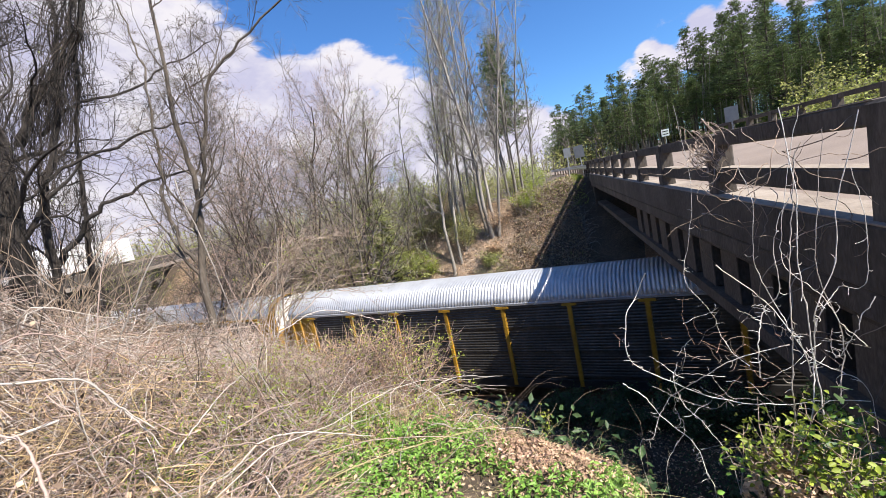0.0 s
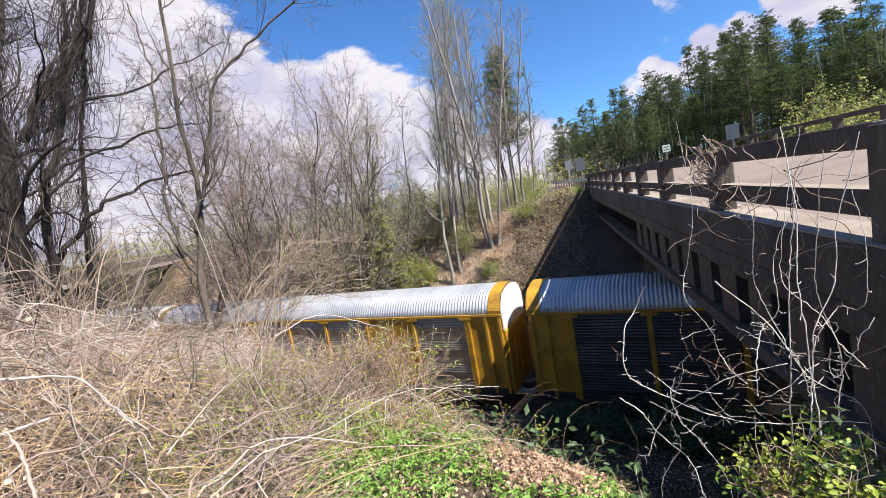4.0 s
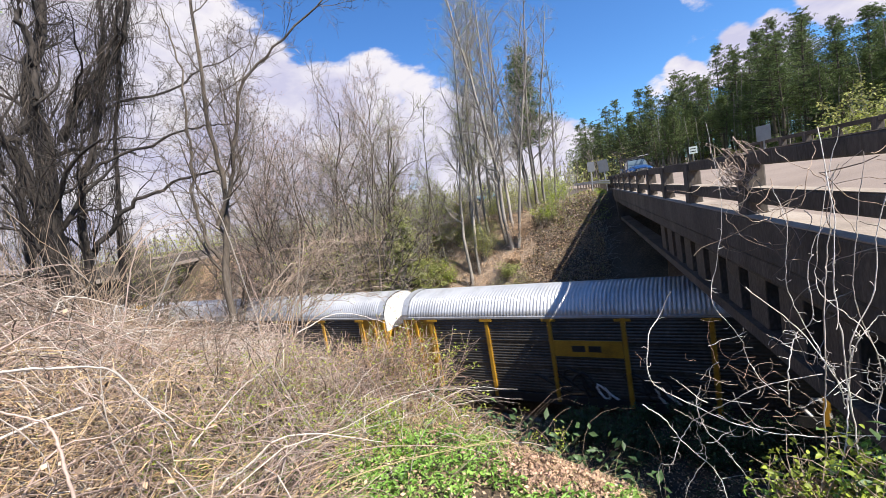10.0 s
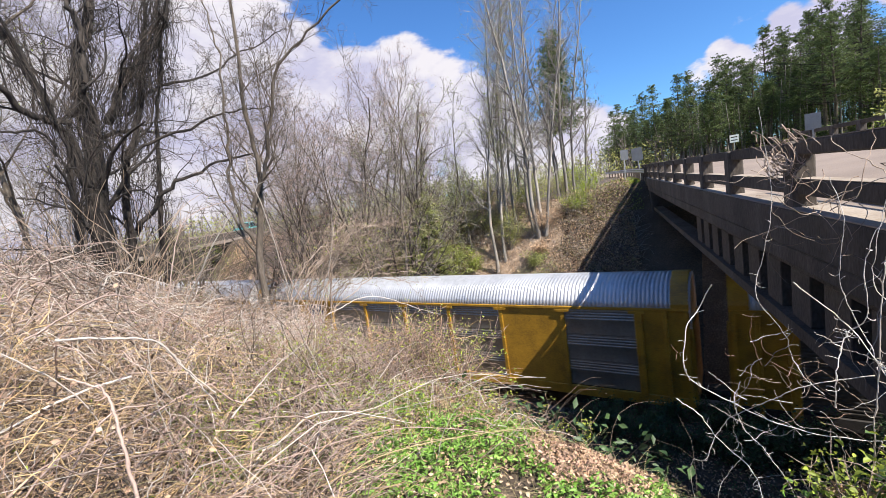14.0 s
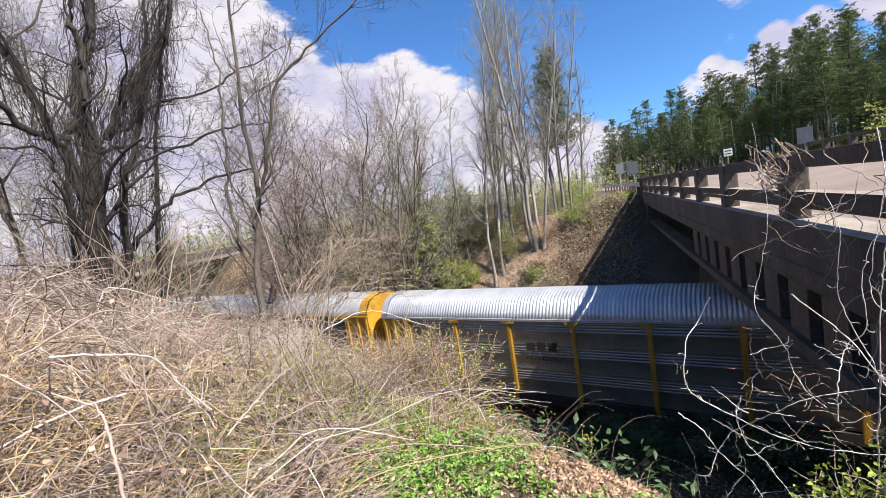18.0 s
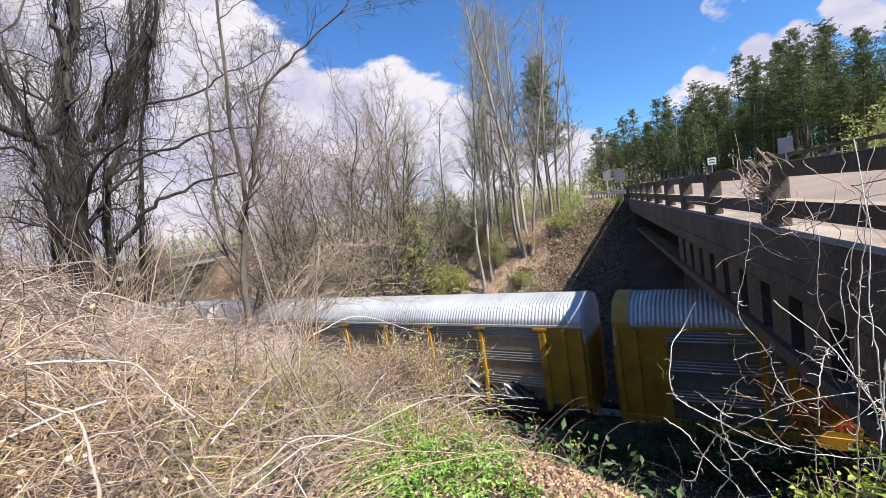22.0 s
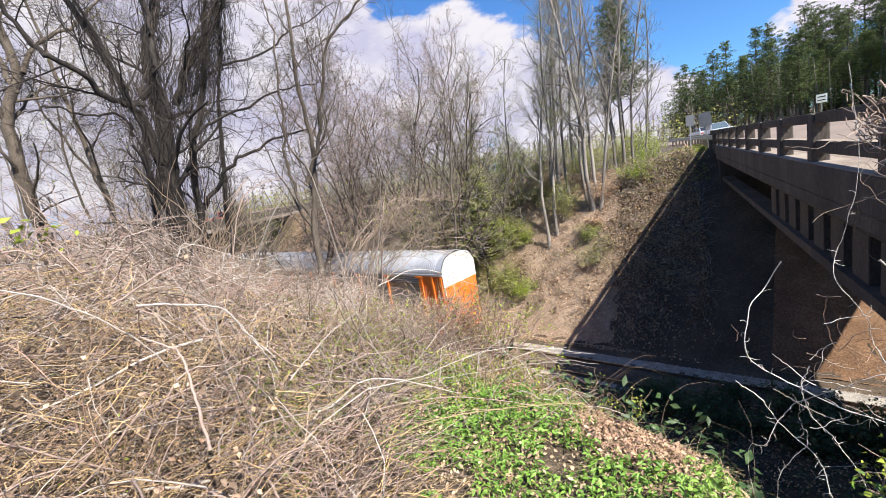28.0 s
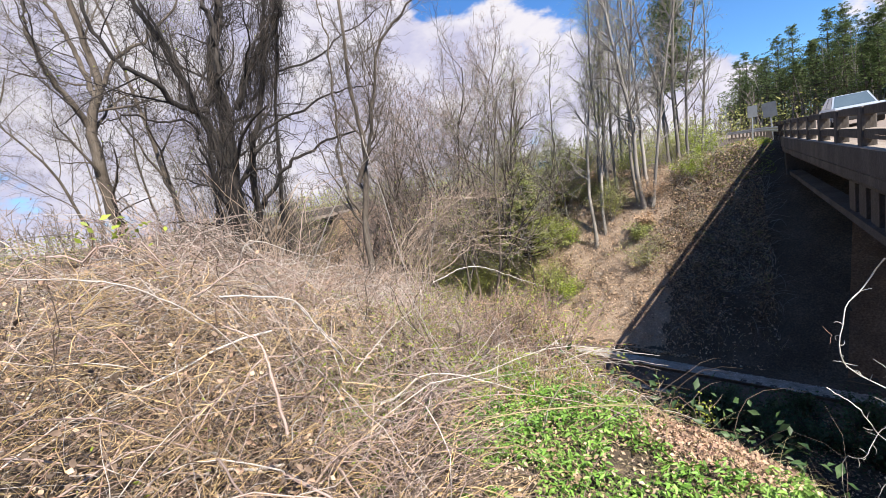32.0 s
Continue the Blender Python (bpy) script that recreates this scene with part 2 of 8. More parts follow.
GRASS = material("dry_straw_grass", [(0.32, 0.26, 0.12), (0.52, 0.44, 0.24)], 1.5, 0.8, 0.1, 30, rnd=0.35, through=0.2)
GRASS_GREEN = material("verge_grass", [(0.12, 0.17, 0.03), (0.25, 0.28, 0.07)], 1.0, 0.9, 0.5, 30, rnd=0.3)
PINE = material("pine_needles", [(0.048, 0.080, 0.028), (0.115, 0.155, 0.054), (0.195, 0.235, 0.088)], 0.6, 0.95, 0.1, 10, rnd=0.4, through=0.2)
CEDAR = material("cedar_foliage", [(0.14, 0.16, 0.05), (0.28, 0.30, 0.10), (0.40, 0.41, 0.16)], 1.0, 0.75, 0.1, 20, rnd=0.4, through=0.4)
# Darkened leaf green: the near slope's shade is held in the colour.
LEAF_SHADE = material("shade_dark_leaf", [(0.02, 0.045, 0.014), (0.05, 0.095, 0.03), (0.10, 0.16, 0.055)], 2.0, 0.55, 0.1, 30, rnd=0.4, through=0.2)
VINE_BARK = material("brown_vine_bark", [(0.13, 0.09, 0.065), (0.30, 0.225, 0.17), (0.48, 0.40, 0.33)], 3.0, 0.85, 0.4, 60, rnd=0.3)
BLEACHED = material("sun_bleached_vine", [(0.52, 0.46, 0.41), (0.78, 0.73, 0.67)], 2.0, 0.6, 0.2, 60, rnd=0.25)
SIGN_BACK = material("bare_aluminium_sign", [(0.15, 0.158, 0.165), (0.23, 0.238, 0.245)], 2, 0.5, 0.05, 20, metal=0.4)
SIGN_WHITE = material("white_sign_face", [(0.72, 0.72, 0.72), (0.8, 0.8, 0.8)], 2, 0.5, 0.02, 20)
STEEL = material("galvanised_guardrail", [(0.28, 0.29, 0.29), (0.44, 0.45, 0.45)], 2, 0.5, 0.1, 20, metal=0.5)
BLUE = material("dark_blue_car_paint", [(0.014, 0.042, 0.125), (0.024, 0.066, 0.18)], 1, 0.25, 0.02, 20, metal=0.2)
LIGHT_BLUE = material("pale_blue_car_paint", [(0.16, 0.36, 0.48), (0.24, 0.46, 0.58)], 1, 0.3, 0.02, 20)
SILVER_PAINT = material("silver_car_paint", [(0.40, 0.44, 0.48), (0.52, 0.56, 0.60)], 1, 0.28, 0.02, 20, metal=0.4)
TEAL = material("teal_truck_paint", [(0.05, 0.30, 0.30), (0.08, 0.40, 0.40)], 1, 0.4, 0.02, 20)
RED = material("red_paint", [(0.35, 0.03, 0.025), (0.52, 0.06, 0.04)], 1, 0.4, 0.05, 20)
NAVY = material("navy_paint", [(0.012, 0.015, 0.05), (0.025, 0.03, 0.08)], 1, 0.5, 0.05, 20)
# Darker than the hood's blue: the cab's shadowed side put into its paint.
SHADED_CAB = material("shaded_dark_cab_paint", [(0.014, 0.016, 0.022), (0.03, 0.033, 0.042)], 1, 0.6, 0.02, 20, spec=0.2)
RUBBER = material("tyre_rubber", [(0.015, 0.015, 0.015), (0.035, 0.033, 0.03)], 4, 0.85, 0.3, 40)
CHROME = material("chrome", [(0.6, 0.6, 0.6), (0.75, 0.75, 0.75)], 4, 0.15, 0.02, 40, metal=1.0)
# Base colour lifted above the window glass to carry some reflected sky.
WINDSCREEN = material("sky_lit_windscreen_glass", [(0.07, 0.10, 0.12), (0.10, 0.13, 0.15)], 1, 0.04, 0.0, 20, spec=1.0)
GLASS = material("dark_window_glass", [(0.02, 0.025, 0.03), (0.03, 0.035, 0.04)], 1, 0.05, 0.0, 20)
CLAY = material("bare_clay_bank", [(0.075, 0.039, 0.020), (0.155, 0.086, 0.046), (0.27, 0.165, 0.095)], 0.9, 0.95, 0.9, 14, fine=0.6)


# ---- mesh tools ----
class Geo:
    """Collects vertices and faces of one mesh."""

    def __init__(self):
        self.v, self.f, self.n = [], [], 0

    def add(self, verts, faces):
        verts = np.asarray(verts, float).reshape(-1, 3)
        self.v.append(verts)
        self.f.extend([tuple(i + self.n for i in f) for f in faces])
        self.n += len(verts)
        return self

    def box(self, x0, x1, y0, y1, z0, z1, c=0.0, turn=None):
        """A box with edges cut back by c."""
        h = np.array([(x1 - x0) / 2, (y1 - y0) / 2, (z1 - z0) / 2])
        mid = np.array([(x0 + x1) / 2, (y0 + y1) / 2, (z0 + z1) / 2])
        c = min(c, 0.45 * h.min())
        if c <= 0:
            vs = np.array([(sx, sy, sz) for sx in (-1, 1) for sy in (-1, 1) for sz in (-1, 1)]) * h
            fs = [(0, 1, 3, 2), (4, 6, 7, 5), (0, 4, 5, 1), (2, 3, 7, 6), (0, 2, 6, 4), (1, 5, 7, 3)]
        else:
            vs, idx = [], {}
            for sx in (-1, 1):
                for sy in (-1, 1):
                    for sz in (-1, 1):
                        s = np.array([sx, sy, sz])
                        for a in range(3):
                            q = h - c
                            q[a] = h[a]
                            idx[sx, sy, sz, a] = len(vs)
                            vs.append(q * s)
            fs = []
            for a in range(3):
                b, d = (a + 1) % 3, (a + 2) % 3
                for sa in (-1, 1):
                    ring = []
                    for sb, sd in ((-1, -1), (1, -1), (1, 1), (-1, 1)):
                        s = [0, 0, 0]
                        s[a], s[b], s[d] = sa, sb, sd
                        ring.append(idx[(*s, a)])
                    fs.append(tuple(ring if sa > 0 else ring[::-1]))
                for sb in (-1, 1):
                    for sd in (-1, 1):
                        p, q = [0, 0, 0], [0, 0, 0]
                        p[a], p[b], p[d] = -1, sb, sd
                        q[a], q[b], q[d] = 1, sb, sd
                        r = (idx[(*p, b)], idx[(*q, b)], idx[(*q, d)], idx[(*p, d)])
                        fs.append(r if sb * sd > 0 else r[::-1])
            for sx in (-1, 1):
                for sy in (-1, 1):
                    for sz in (-1, 1):
                        r = (idx[sx, sy, sz, 0], idx[sx, sy, sz, 1], idx[sx, sy, sz, 2])
                        fs.append(r if sx * sy * sz > 0 else r[::-1])
            vs = np.array(vs)
        if turn is not None:
            vs = vs @ np.array(turn.to_3x3()).T
        return self.add(vs + mid, fs)

    def sweep(self, prof, xs, close=True):
        """A closed outline in (y, z), drawn along x through the stations xs."""
        prof = np.asarray(prof, float)
        k = len(prof)
        vs = np.concatenate([np.c_[np.full(k, x), prof] for x in xs])
        fs = []
        for i in range(len(xs) - 1):
            for j in range(k if close else k - 1):
                a, b = i * k + j, i * k + (j + 1) % k
                fs.append((a, a + k, b + k, b))
        if close:
            fs.append(tuple(range(k)))
            fs.append(tuple(range((len(xs) - 1) * k, len(xs) * k))[::-1])
        return self.add(vs, fs)

    def disc(self, centre, axis, r, thick, sides=14):
        """A cylinder about the axis 0, 1 or 2."""
        a = np.arange(sides) * 2 * math.pi / sides
        o = np.zeros((2 * sides, 3))
        b, d = (axis + 1) % 3, (axis + 2) % 3
        for i, s in enumerate((-0.5, 0.5)):
            o[i * sides:(i + 1) * sides, axis] = s * thick
            o[i * sides:(i + 1) * sides, b] = np.cos(a) * r
            o[i * sides:(i + 1) * sides, d] = np.sin(a) * r
        fs = [(j, (j + 1) % sides, sides + (j + 1) % sides, sides + j) for j in range(sides)]
        fs += [tuple(range(sides))[::-1], tuple(range(sides, 2 * sides))]
        return self.add(o + np.array(centre), fs)

    def mesh(self, name, mat, smooth=False):
        me = bpy.data.meshes.new(name)
        me.from_pydata(np.concatenate(self.v).tolist(), [], self.f)
        me.materials.append(mat)
        if smooth:
            me.shade_smooth()
        me.update()
        return me


def part(name, geo, mat, parent=None, label="", smooth=False):
    """Links a Geo (or a ready mesh) as one mesh object, under a thing or a part."""
    me = geo.mesh(name, mat, smooth) if isinstance(geo, Geo) else geo
    ob = new(name, me)
    if parent is not None:
        ob.parent = parent
    if label:
        tagged(ob, label)
    return ob


def raw_mesh(name, v, f, mat, smooth=False):
    """A mesh from numpy arrays; all faces have the same number of corners."""
    me = bpy.data.meshes.new(name)
    k, nf = f.shape[1], len(f)
    me.vertices.add(len(v))
    me.vertices.foreach_set("co", np.ascontiguousarray(v, np.float32).ravel())
    me.loops.add(nf * k)
    me.loops.foreach_set("vertex_index", np.ascontiguousarray(f, np.int32).ravel())
    me.polygons.add(nf)
    me.polygons.foreach_set("loop_start", np.arange(0, nf * k, k, dtype=np.int32))
    me.materials.append(mat)
    me.update(calc_edges=True)
    if smooth:
        me.shade_smooth()
    return me


def tubes(name, paths, mat, sides=4, smooth=True):
    """One mesh of tapered tubes; paths: list of (points, radii) or (points, radii, sides)."""
    groups = {}
    for q in paths:
        groups.setdefault((len(q[0]), q[2] if len(q) > 2 else sides), []).append(q)
    V, F, base = [], [], 0
    for (k, m), items in groups.items():
        ang = np.arange(m) * 2 * math.pi / m
        ca, sa = np.cos(ang)[None, None, :, None], np.sin(ang)[None, None, :, None]
        P = np.array([i[0] for i in items])
        R = np.array([i[1] for i in items])
        n = len(P)
        T = np.gradient(P, axis=1)
        T /= np.linalg.norm(T, axis=2, keepdims=True) + 1e-9
        ref = np.where(np.abs(T[:, :1, 2:3]) > 0.8, np.array([[[1.0, 0.2, 0]]]), np.array([[[0.1, 0.2, 1.0]]]))
        A = np.cross(T, np.broadcast_to(ref, T.shape))
        A /= np.linalg.norm(A, axis=2, keepdims=True) + 1e-9
        B = np.cross(T, A)
        ring = P[:, :, None, :] + R[:, :, None, None] * (A[:, :, None, :] * ca + B[:, :, None, :] * sa)
        V.append(ring.reshape(-1, 3))
        i0 = base + (np.arange(n)[:, None, None] * k + np.arange(k - 1)[None, :, None]) * m
        j = np.arange(m)[None, None, :]
        j2 = (j + 1) % m
        F.append(np.stack([i0 + j, i0 + m + j, i0 + m + j2, i0 + j2], -1).reshape(-1, 4))
        base += n * k * m
    return raw_mesh(name, np.concatenate(V), np.concatenate(F)[:, ::-1], mat, smooth)


def leaves(name, c, size, mat, rng, flat=0.3, narrow=0.5, up=None):
    """One mesh of folded leaves: centres c, lengths size; flat 0: turned any way, 1: lying flat."""
    n = len(c)
    a = rng.uniform(0, 2 * math.pi, n)
    t = np.c_[np.cos(a), np.sin(a), rng.normal(0, 0.7 * (1 - flat) + 0.12, n)]
    t /= np.linalg.norm(t, axis=1, keepdims=True)
    nrm = np.c_[rng.normal(0, 1.0 * (1 - flat) + 0.22, (n, 2)), np.ones(n)] if up is None else up
    s = np.cross(t, nrm)
    s /= np.linalg.norm(s, axis=1, keepdims=True) + 1e-9
    w = np.cross(s, t)
    L = np.asarray(size)[:, None] * np.ones((n, 1))
    fold = rng.uniform(0.05, 0.3, (n, 1))
    v = np.stack([c - t * L * 0.5, c + s * L * narrow * 0.5 + w * L * fold * 0.5 - t * L * 0.05, c + t * L * 0.5 - w * L * fold * 0.4,
                  c - s * L * narrow * 0.5 + w * L * fold * 0.5 - t * L * 0.05], 1).reshape(-1, 3)
    i = np.arange(n)[:, None] * 4
    f = np.concatenate([i + np.array([[0, 1, 2]]), i + np.array([[0, 2, 3]])])
    return raw_mesh(name, v, f, mat)


def oval_leaves(name, c, size, mat, rng, flat=0.3, narrow=0.5):
    """Like leaves, with rounded outlines and a crease, for plants close by."""
    n = len(c)
    a = rng.uniform(0, 2 * math.pi, n)
    t = np.c_[np.cos(a), np.sin(a), rng.normal(0, 0.7 * (1 - flat) + 0.12, n)]
    t /= np.linalg.norm(t, axis=1, keepdims=True)
    s = np.cross(t, np.c_[rng.normal(0, 1.0 * (1 - flat) + 0.22, (n, 2)), np.ones(n)])
    s /= np.linalg.norm(s, axis=1, keepdims=True) + 1e-9
    w = np.cross(s, t)
    L = np.asarray(size)[:, None] * np.ones((n, 1))
    fold = rng.uniform(0.04, 0.22, (n, 1)) * L
    half = narrow * 0.5 * L
    bend = rng.uniform(-0.05, 0.25, (n, 1)) * L
    rows = [c - t * L * 0.5]
    for f, g in ((-0.22, 0.85), (0.12, 0.95)):
        mid = c + t * L * f
        rows += [mid - s * half * g + w * fold, mid - w * bend * (f + 0.2), mid + s * half * g + w * fold]
    rows.append(c + t * L * 0.5 - w * bend * 0.8)
    v = np.stack(rows, 1).reshape(-1, 3)
    tri = np.array([(0, 2, 1), (0, 3, 2), (1, 2, 4), (2, 5, 4), (2, 3, 5), (3, 6, 5), (4, 5, 7), (5, 6, 7)])
    f = (np.arange(n)[:, None, None] * 8 + tri[None]).reshape(-1, 3)
    return raw_mesh(name, v, f, mat, True)


# ---- plan ----
SLANT = math.atan(0.215)
CS, SN = math.cos(SLANT), math.sin(SLANT)
TRACK_U = 18.64


def plan(s, u):
    """x, y of a point s metres along the track (towards the train's heading) and u metres beyond its centre line."""
    return -s * CS + (u + TRACK_U) * SN, s * SN + (u + TRACK_U) * CS


def smooth01(t):
    t = np.clip(t, 0, 1)
    return t * t * (3 - 2 * t)


def rough(x, y, k):
    """Cheap uneven ground, about -1 to 1, with bumps of about k metres."""
    x, y = x / k, y / k
    return (np.sin(x * 5.1 + 1.3 * np.sin(y * 3.7)) + np.sin(y * 4.3 + 1.7 * np.sin(x * 2.9 + 1)) + np.sin((x + y) * 7.7 + np.sin(x * 6.1)) * 0.6
            + np.sin((x - y * 1.3) * 11.3 + 2) * 0.35) / 2.95


ROAD_X0, ROAD_X1 = 2.2, 11.0
DECK_Z = EYE_Z - 0.98
BANK = 0.062


def road_shift(y):
    """How far the road has swung to the side at y, past the bridge."""
    return -np.clip(y - 36, 0, None) ** 2 / 260.0 - np.clip(-y - 8, 0, None) ** 2 / 300.0


def road_level(x, y):
    return DECK_Z + (x - road_shift(y) - ROAD_X0) * BANK * np.clip(1 - np.abs(y - 15) / 160, 0.2, 1)


def ground_z(x, y):
    x, y = np.asarray(x, float), np.asarray(y, float)
    u = x * SN + y * CS - TRACK_U
    v = -x * CS + y * SN
    brow = -16.35 - 0.30 * np.clip(x, -5, 1.0) + 0.10 * np.sin(v * 1.3 + 0.4)
    flat = 8.82 - 0.07 * (u + 18.64)
    q = (u - brow + 0.5) / 1.0
    fall = np.where(q < 1, np.clip(q, 0, 1) ** 2 / 2, q - 0.5) * 0.80
    berm = -0.4 + (1.35 + 0.55 * smooth01((5 - v) / 6)) * smooth01((-2.1 - u) / 0.9)
    shelf = smooth01((x - 0.52) / 0.3) * smooth01((2.75 - y) / 0.5)
    near = np.maximum(flat + 0.12 * shelf - fall * (1 - shelf) - 1.1 * (1 - shelf) * smooth01((x - 0.12) / 0.7) * smooth01((y - 1.3) / 0.9), berm)
    top = 8.55 + 0.012 * np.clip(u - 12.5, 0, 60)
    far = -0.4 + (top + 0.4) * np.clip((u - 3.3) / 9.2, 0, 1) ** 0.95
    z = np.where(u < 0, near, far)
    hill = 5.0 * smooth01((x - 18) / 90) * smooth01((u - 5) / 40) + 1.3 * smooth01((x - 14.5) / 6) * smooth01((y - 32) / 8)
    bumps = 0.10 * rough(x, y, 2.1) + 0.22 * rough(x + 7, y, 7.0) * smooth01((np.abs(u) - 5) / 6)
    bed = smooth01((np.abs(u) - 2.6) / 1.5)
    close = smooth01((np.hypot(x, y) - 0.8) / 3.0)
    z = z + hill + bumps * bed * (0.25 + 0.75 * close)
    # road embankment
    rx = x - road_shift(y)
    wide = smooth01((y - 5) / 20)
    edge = np.maximum(ROAD_X0 + 0.3 - 1.5 * wide - rx, rx - ROAD_X1 - 1.5)
    on = 1 - smooth01(edge / (0.7 + 3.3 * wide))
    away = smooth01((np.abs(y - 16.3) - 14.3) / 1.2)
    z = z + (road_level(x, y) - 0.12 - z) * on * away
    return z


def on_ground(x, y, dip=0.0):
    return float(ground_z(x, y)) - dip


def build_ground():
    g = np.concatenate([-np.geomspace(1500, 62, 16), np.arange(-60, -14, 0.7), np.arange(-14, 14, 0.28), np.arange(14, 50, 0.8), np.geomspace(52, 1500, 18)])
    h = np.concatenate([-np.geomspace(800, 22, 12), np.arange(-20, -2, 0.8), np.arange(-2, 42, 0.28), np.arange(42, 75, 1.0), np.geomspace(78, 2200, 18)])
    X, Y = np.meshgrid(g, h)
    Z = ground_z(X, Y)
    nx, ny = len(g), len(h)
    i = np.arange(ny - 1)[:, None] * nx + np.arange(nx - 1)[None, :]
    f = np.stack([i, i + 1, i + nx + 1, i + nx], -1).reshape(-1, 4)
    me = raw_mesh("ground", np.c_[X.ravel(), Y.ravel(), Z.ravel()], f, SOIL, True)
    return tagged(new("ground", me), "leaf-littered brown ground of a railway cutting", "ground", kind="structure")


build_ground()
# ---- bridge ----
def thing(name, label, category, m=None, group="", kind=""):
    ob = new(name)
    if m is not None:
        ob.matrix_basis = m
    return tagged(ob, label, category, group, kind)


BRIDGE_Y0, BRIDGE_Y1 = -8.0, 30.6
PARAPET_Y1 = 34.6
# post centres: wider panels over the near abutment, then an even step
POSTS = [-6.6, -3.2, 0.22, 3.66, 7.11, 10.33] + [13.03 + 2.67 * i for i in range(8)] + [PARAPET_Y1 - 0.2]


def slanted(x0, x1, y0, y1, z0, z1, tilt=BANK):
    """A slab whose top and bottom rise with x at the road's bank."""
    a, b = (x0 - ROAD_X0) * tilt, (x1 - ROAD_X0) * tilt
    v = [(x0, y0, z0 + a), (x1, y0, z0 + b), (x1, y1, z0 + b), (x0, y1, z0 + a), (x0, y0, z1 + a), (x1, y0, z1 + b), (x1, y1, z1 + b), (x0, y1, z1 + a)]
    f = [(0, 3, 2, 1), (4, 5, 6, 7), (0, 1, 5, 4), (1, 2, 6, 5), (2, 3, 7, 6), (3, 0, 4, 7)]
    return Geo().add(v, f)


def build_bridge():
    br = thing("road_bridge", "weathered concrete road bridge with open two-rail parapets", "bridge")
    Y0, Y1 = BRIDGE_Y0, BRIDGE_Y1
    # Slab reaches 1.6 m past the far parapet, unseen, to widen the shadow.
    part("deck_slab", slanted(ROAD_X0, ROAD_X1 + 1.6, Y0, Y1, DECK_Z - 0.38, DECK_Z - 0.02), CONCRETE, br)
    part("road_surface", slanted(ROAD_X0 + 0.5, ROAD_X1 - 0.4, Y0, Y1, DECK_Z - 0.016, DECK_Z + 0.004), ASPHALT, br, "sunlit worn asphalt")
    far_z = (ROAD_X1 - ROAD_X0) * BANK
    for side, x, dz in ((0, ROAD_X0, 0.0), (1, ROAD_X1, far_z)):
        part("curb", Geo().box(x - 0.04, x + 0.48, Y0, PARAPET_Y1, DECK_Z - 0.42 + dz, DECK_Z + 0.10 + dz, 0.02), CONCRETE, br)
        # Thin pale caps paint the sun onto curb and rail tops.
        part("curb_top", Geo().box(x - 0.036, x + 0.476, Y0, PARAPET_Y1, DECK_Z + 0.101 + dz, DECK_Z + 0.118 + dz, 0.004), CONCRETE_TOP, br, "pale top of the curb, sunlight put into its colour")
        top = DECK_Z + 0.98 + dz
        post = Geo().box(-0.02, 0.24, -0.17, 0.17, -0.90, -0.004, 0.02).mesh("post", CONCRETE)
        for y in POSTS:
            o = part("post", post, None, br)
            o.location = (x + 0.04, y, top)
        for y0, y1 in zip(POSTS[:-1], POSTS[1:]):
            for w, lo, hi in ((0.20, -0.185, 0.0), (0.18, -0.70, -0.49)):
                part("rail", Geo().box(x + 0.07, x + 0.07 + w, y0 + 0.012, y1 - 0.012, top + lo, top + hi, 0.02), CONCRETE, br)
                part("rail_top", Geo().box(x + 0.076, x + 0.064 + w, y0 + 0.18, y1 - 0.18, top + hi + 0.001, top + hi + 0.007, 0.002), CONCRETE_TOP, br, "pale top of the rail, sunlight put into its colour")
    bottom = lambda y: EYE_Z - 2.74
    # Beams and girders wear the concrete whose colour already holds shade.
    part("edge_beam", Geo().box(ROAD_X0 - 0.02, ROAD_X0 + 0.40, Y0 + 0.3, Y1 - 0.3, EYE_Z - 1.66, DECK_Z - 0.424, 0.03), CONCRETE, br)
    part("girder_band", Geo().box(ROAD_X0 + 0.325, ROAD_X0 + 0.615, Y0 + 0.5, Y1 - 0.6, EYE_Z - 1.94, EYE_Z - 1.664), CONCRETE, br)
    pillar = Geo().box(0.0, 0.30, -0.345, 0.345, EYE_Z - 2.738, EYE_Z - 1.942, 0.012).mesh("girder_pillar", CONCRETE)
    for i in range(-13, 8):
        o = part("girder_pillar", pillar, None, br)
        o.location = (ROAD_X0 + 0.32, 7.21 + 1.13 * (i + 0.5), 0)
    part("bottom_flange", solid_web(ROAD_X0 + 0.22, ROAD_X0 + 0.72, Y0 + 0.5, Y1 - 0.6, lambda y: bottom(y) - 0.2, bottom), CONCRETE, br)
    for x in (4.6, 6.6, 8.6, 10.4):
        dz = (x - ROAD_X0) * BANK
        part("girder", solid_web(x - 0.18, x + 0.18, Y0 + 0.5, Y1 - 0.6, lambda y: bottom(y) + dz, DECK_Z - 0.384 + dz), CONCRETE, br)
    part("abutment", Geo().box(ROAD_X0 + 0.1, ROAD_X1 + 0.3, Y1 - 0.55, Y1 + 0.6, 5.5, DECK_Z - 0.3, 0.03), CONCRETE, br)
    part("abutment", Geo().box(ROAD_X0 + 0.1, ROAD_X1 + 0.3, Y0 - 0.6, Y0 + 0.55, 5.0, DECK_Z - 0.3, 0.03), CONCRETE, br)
    return br


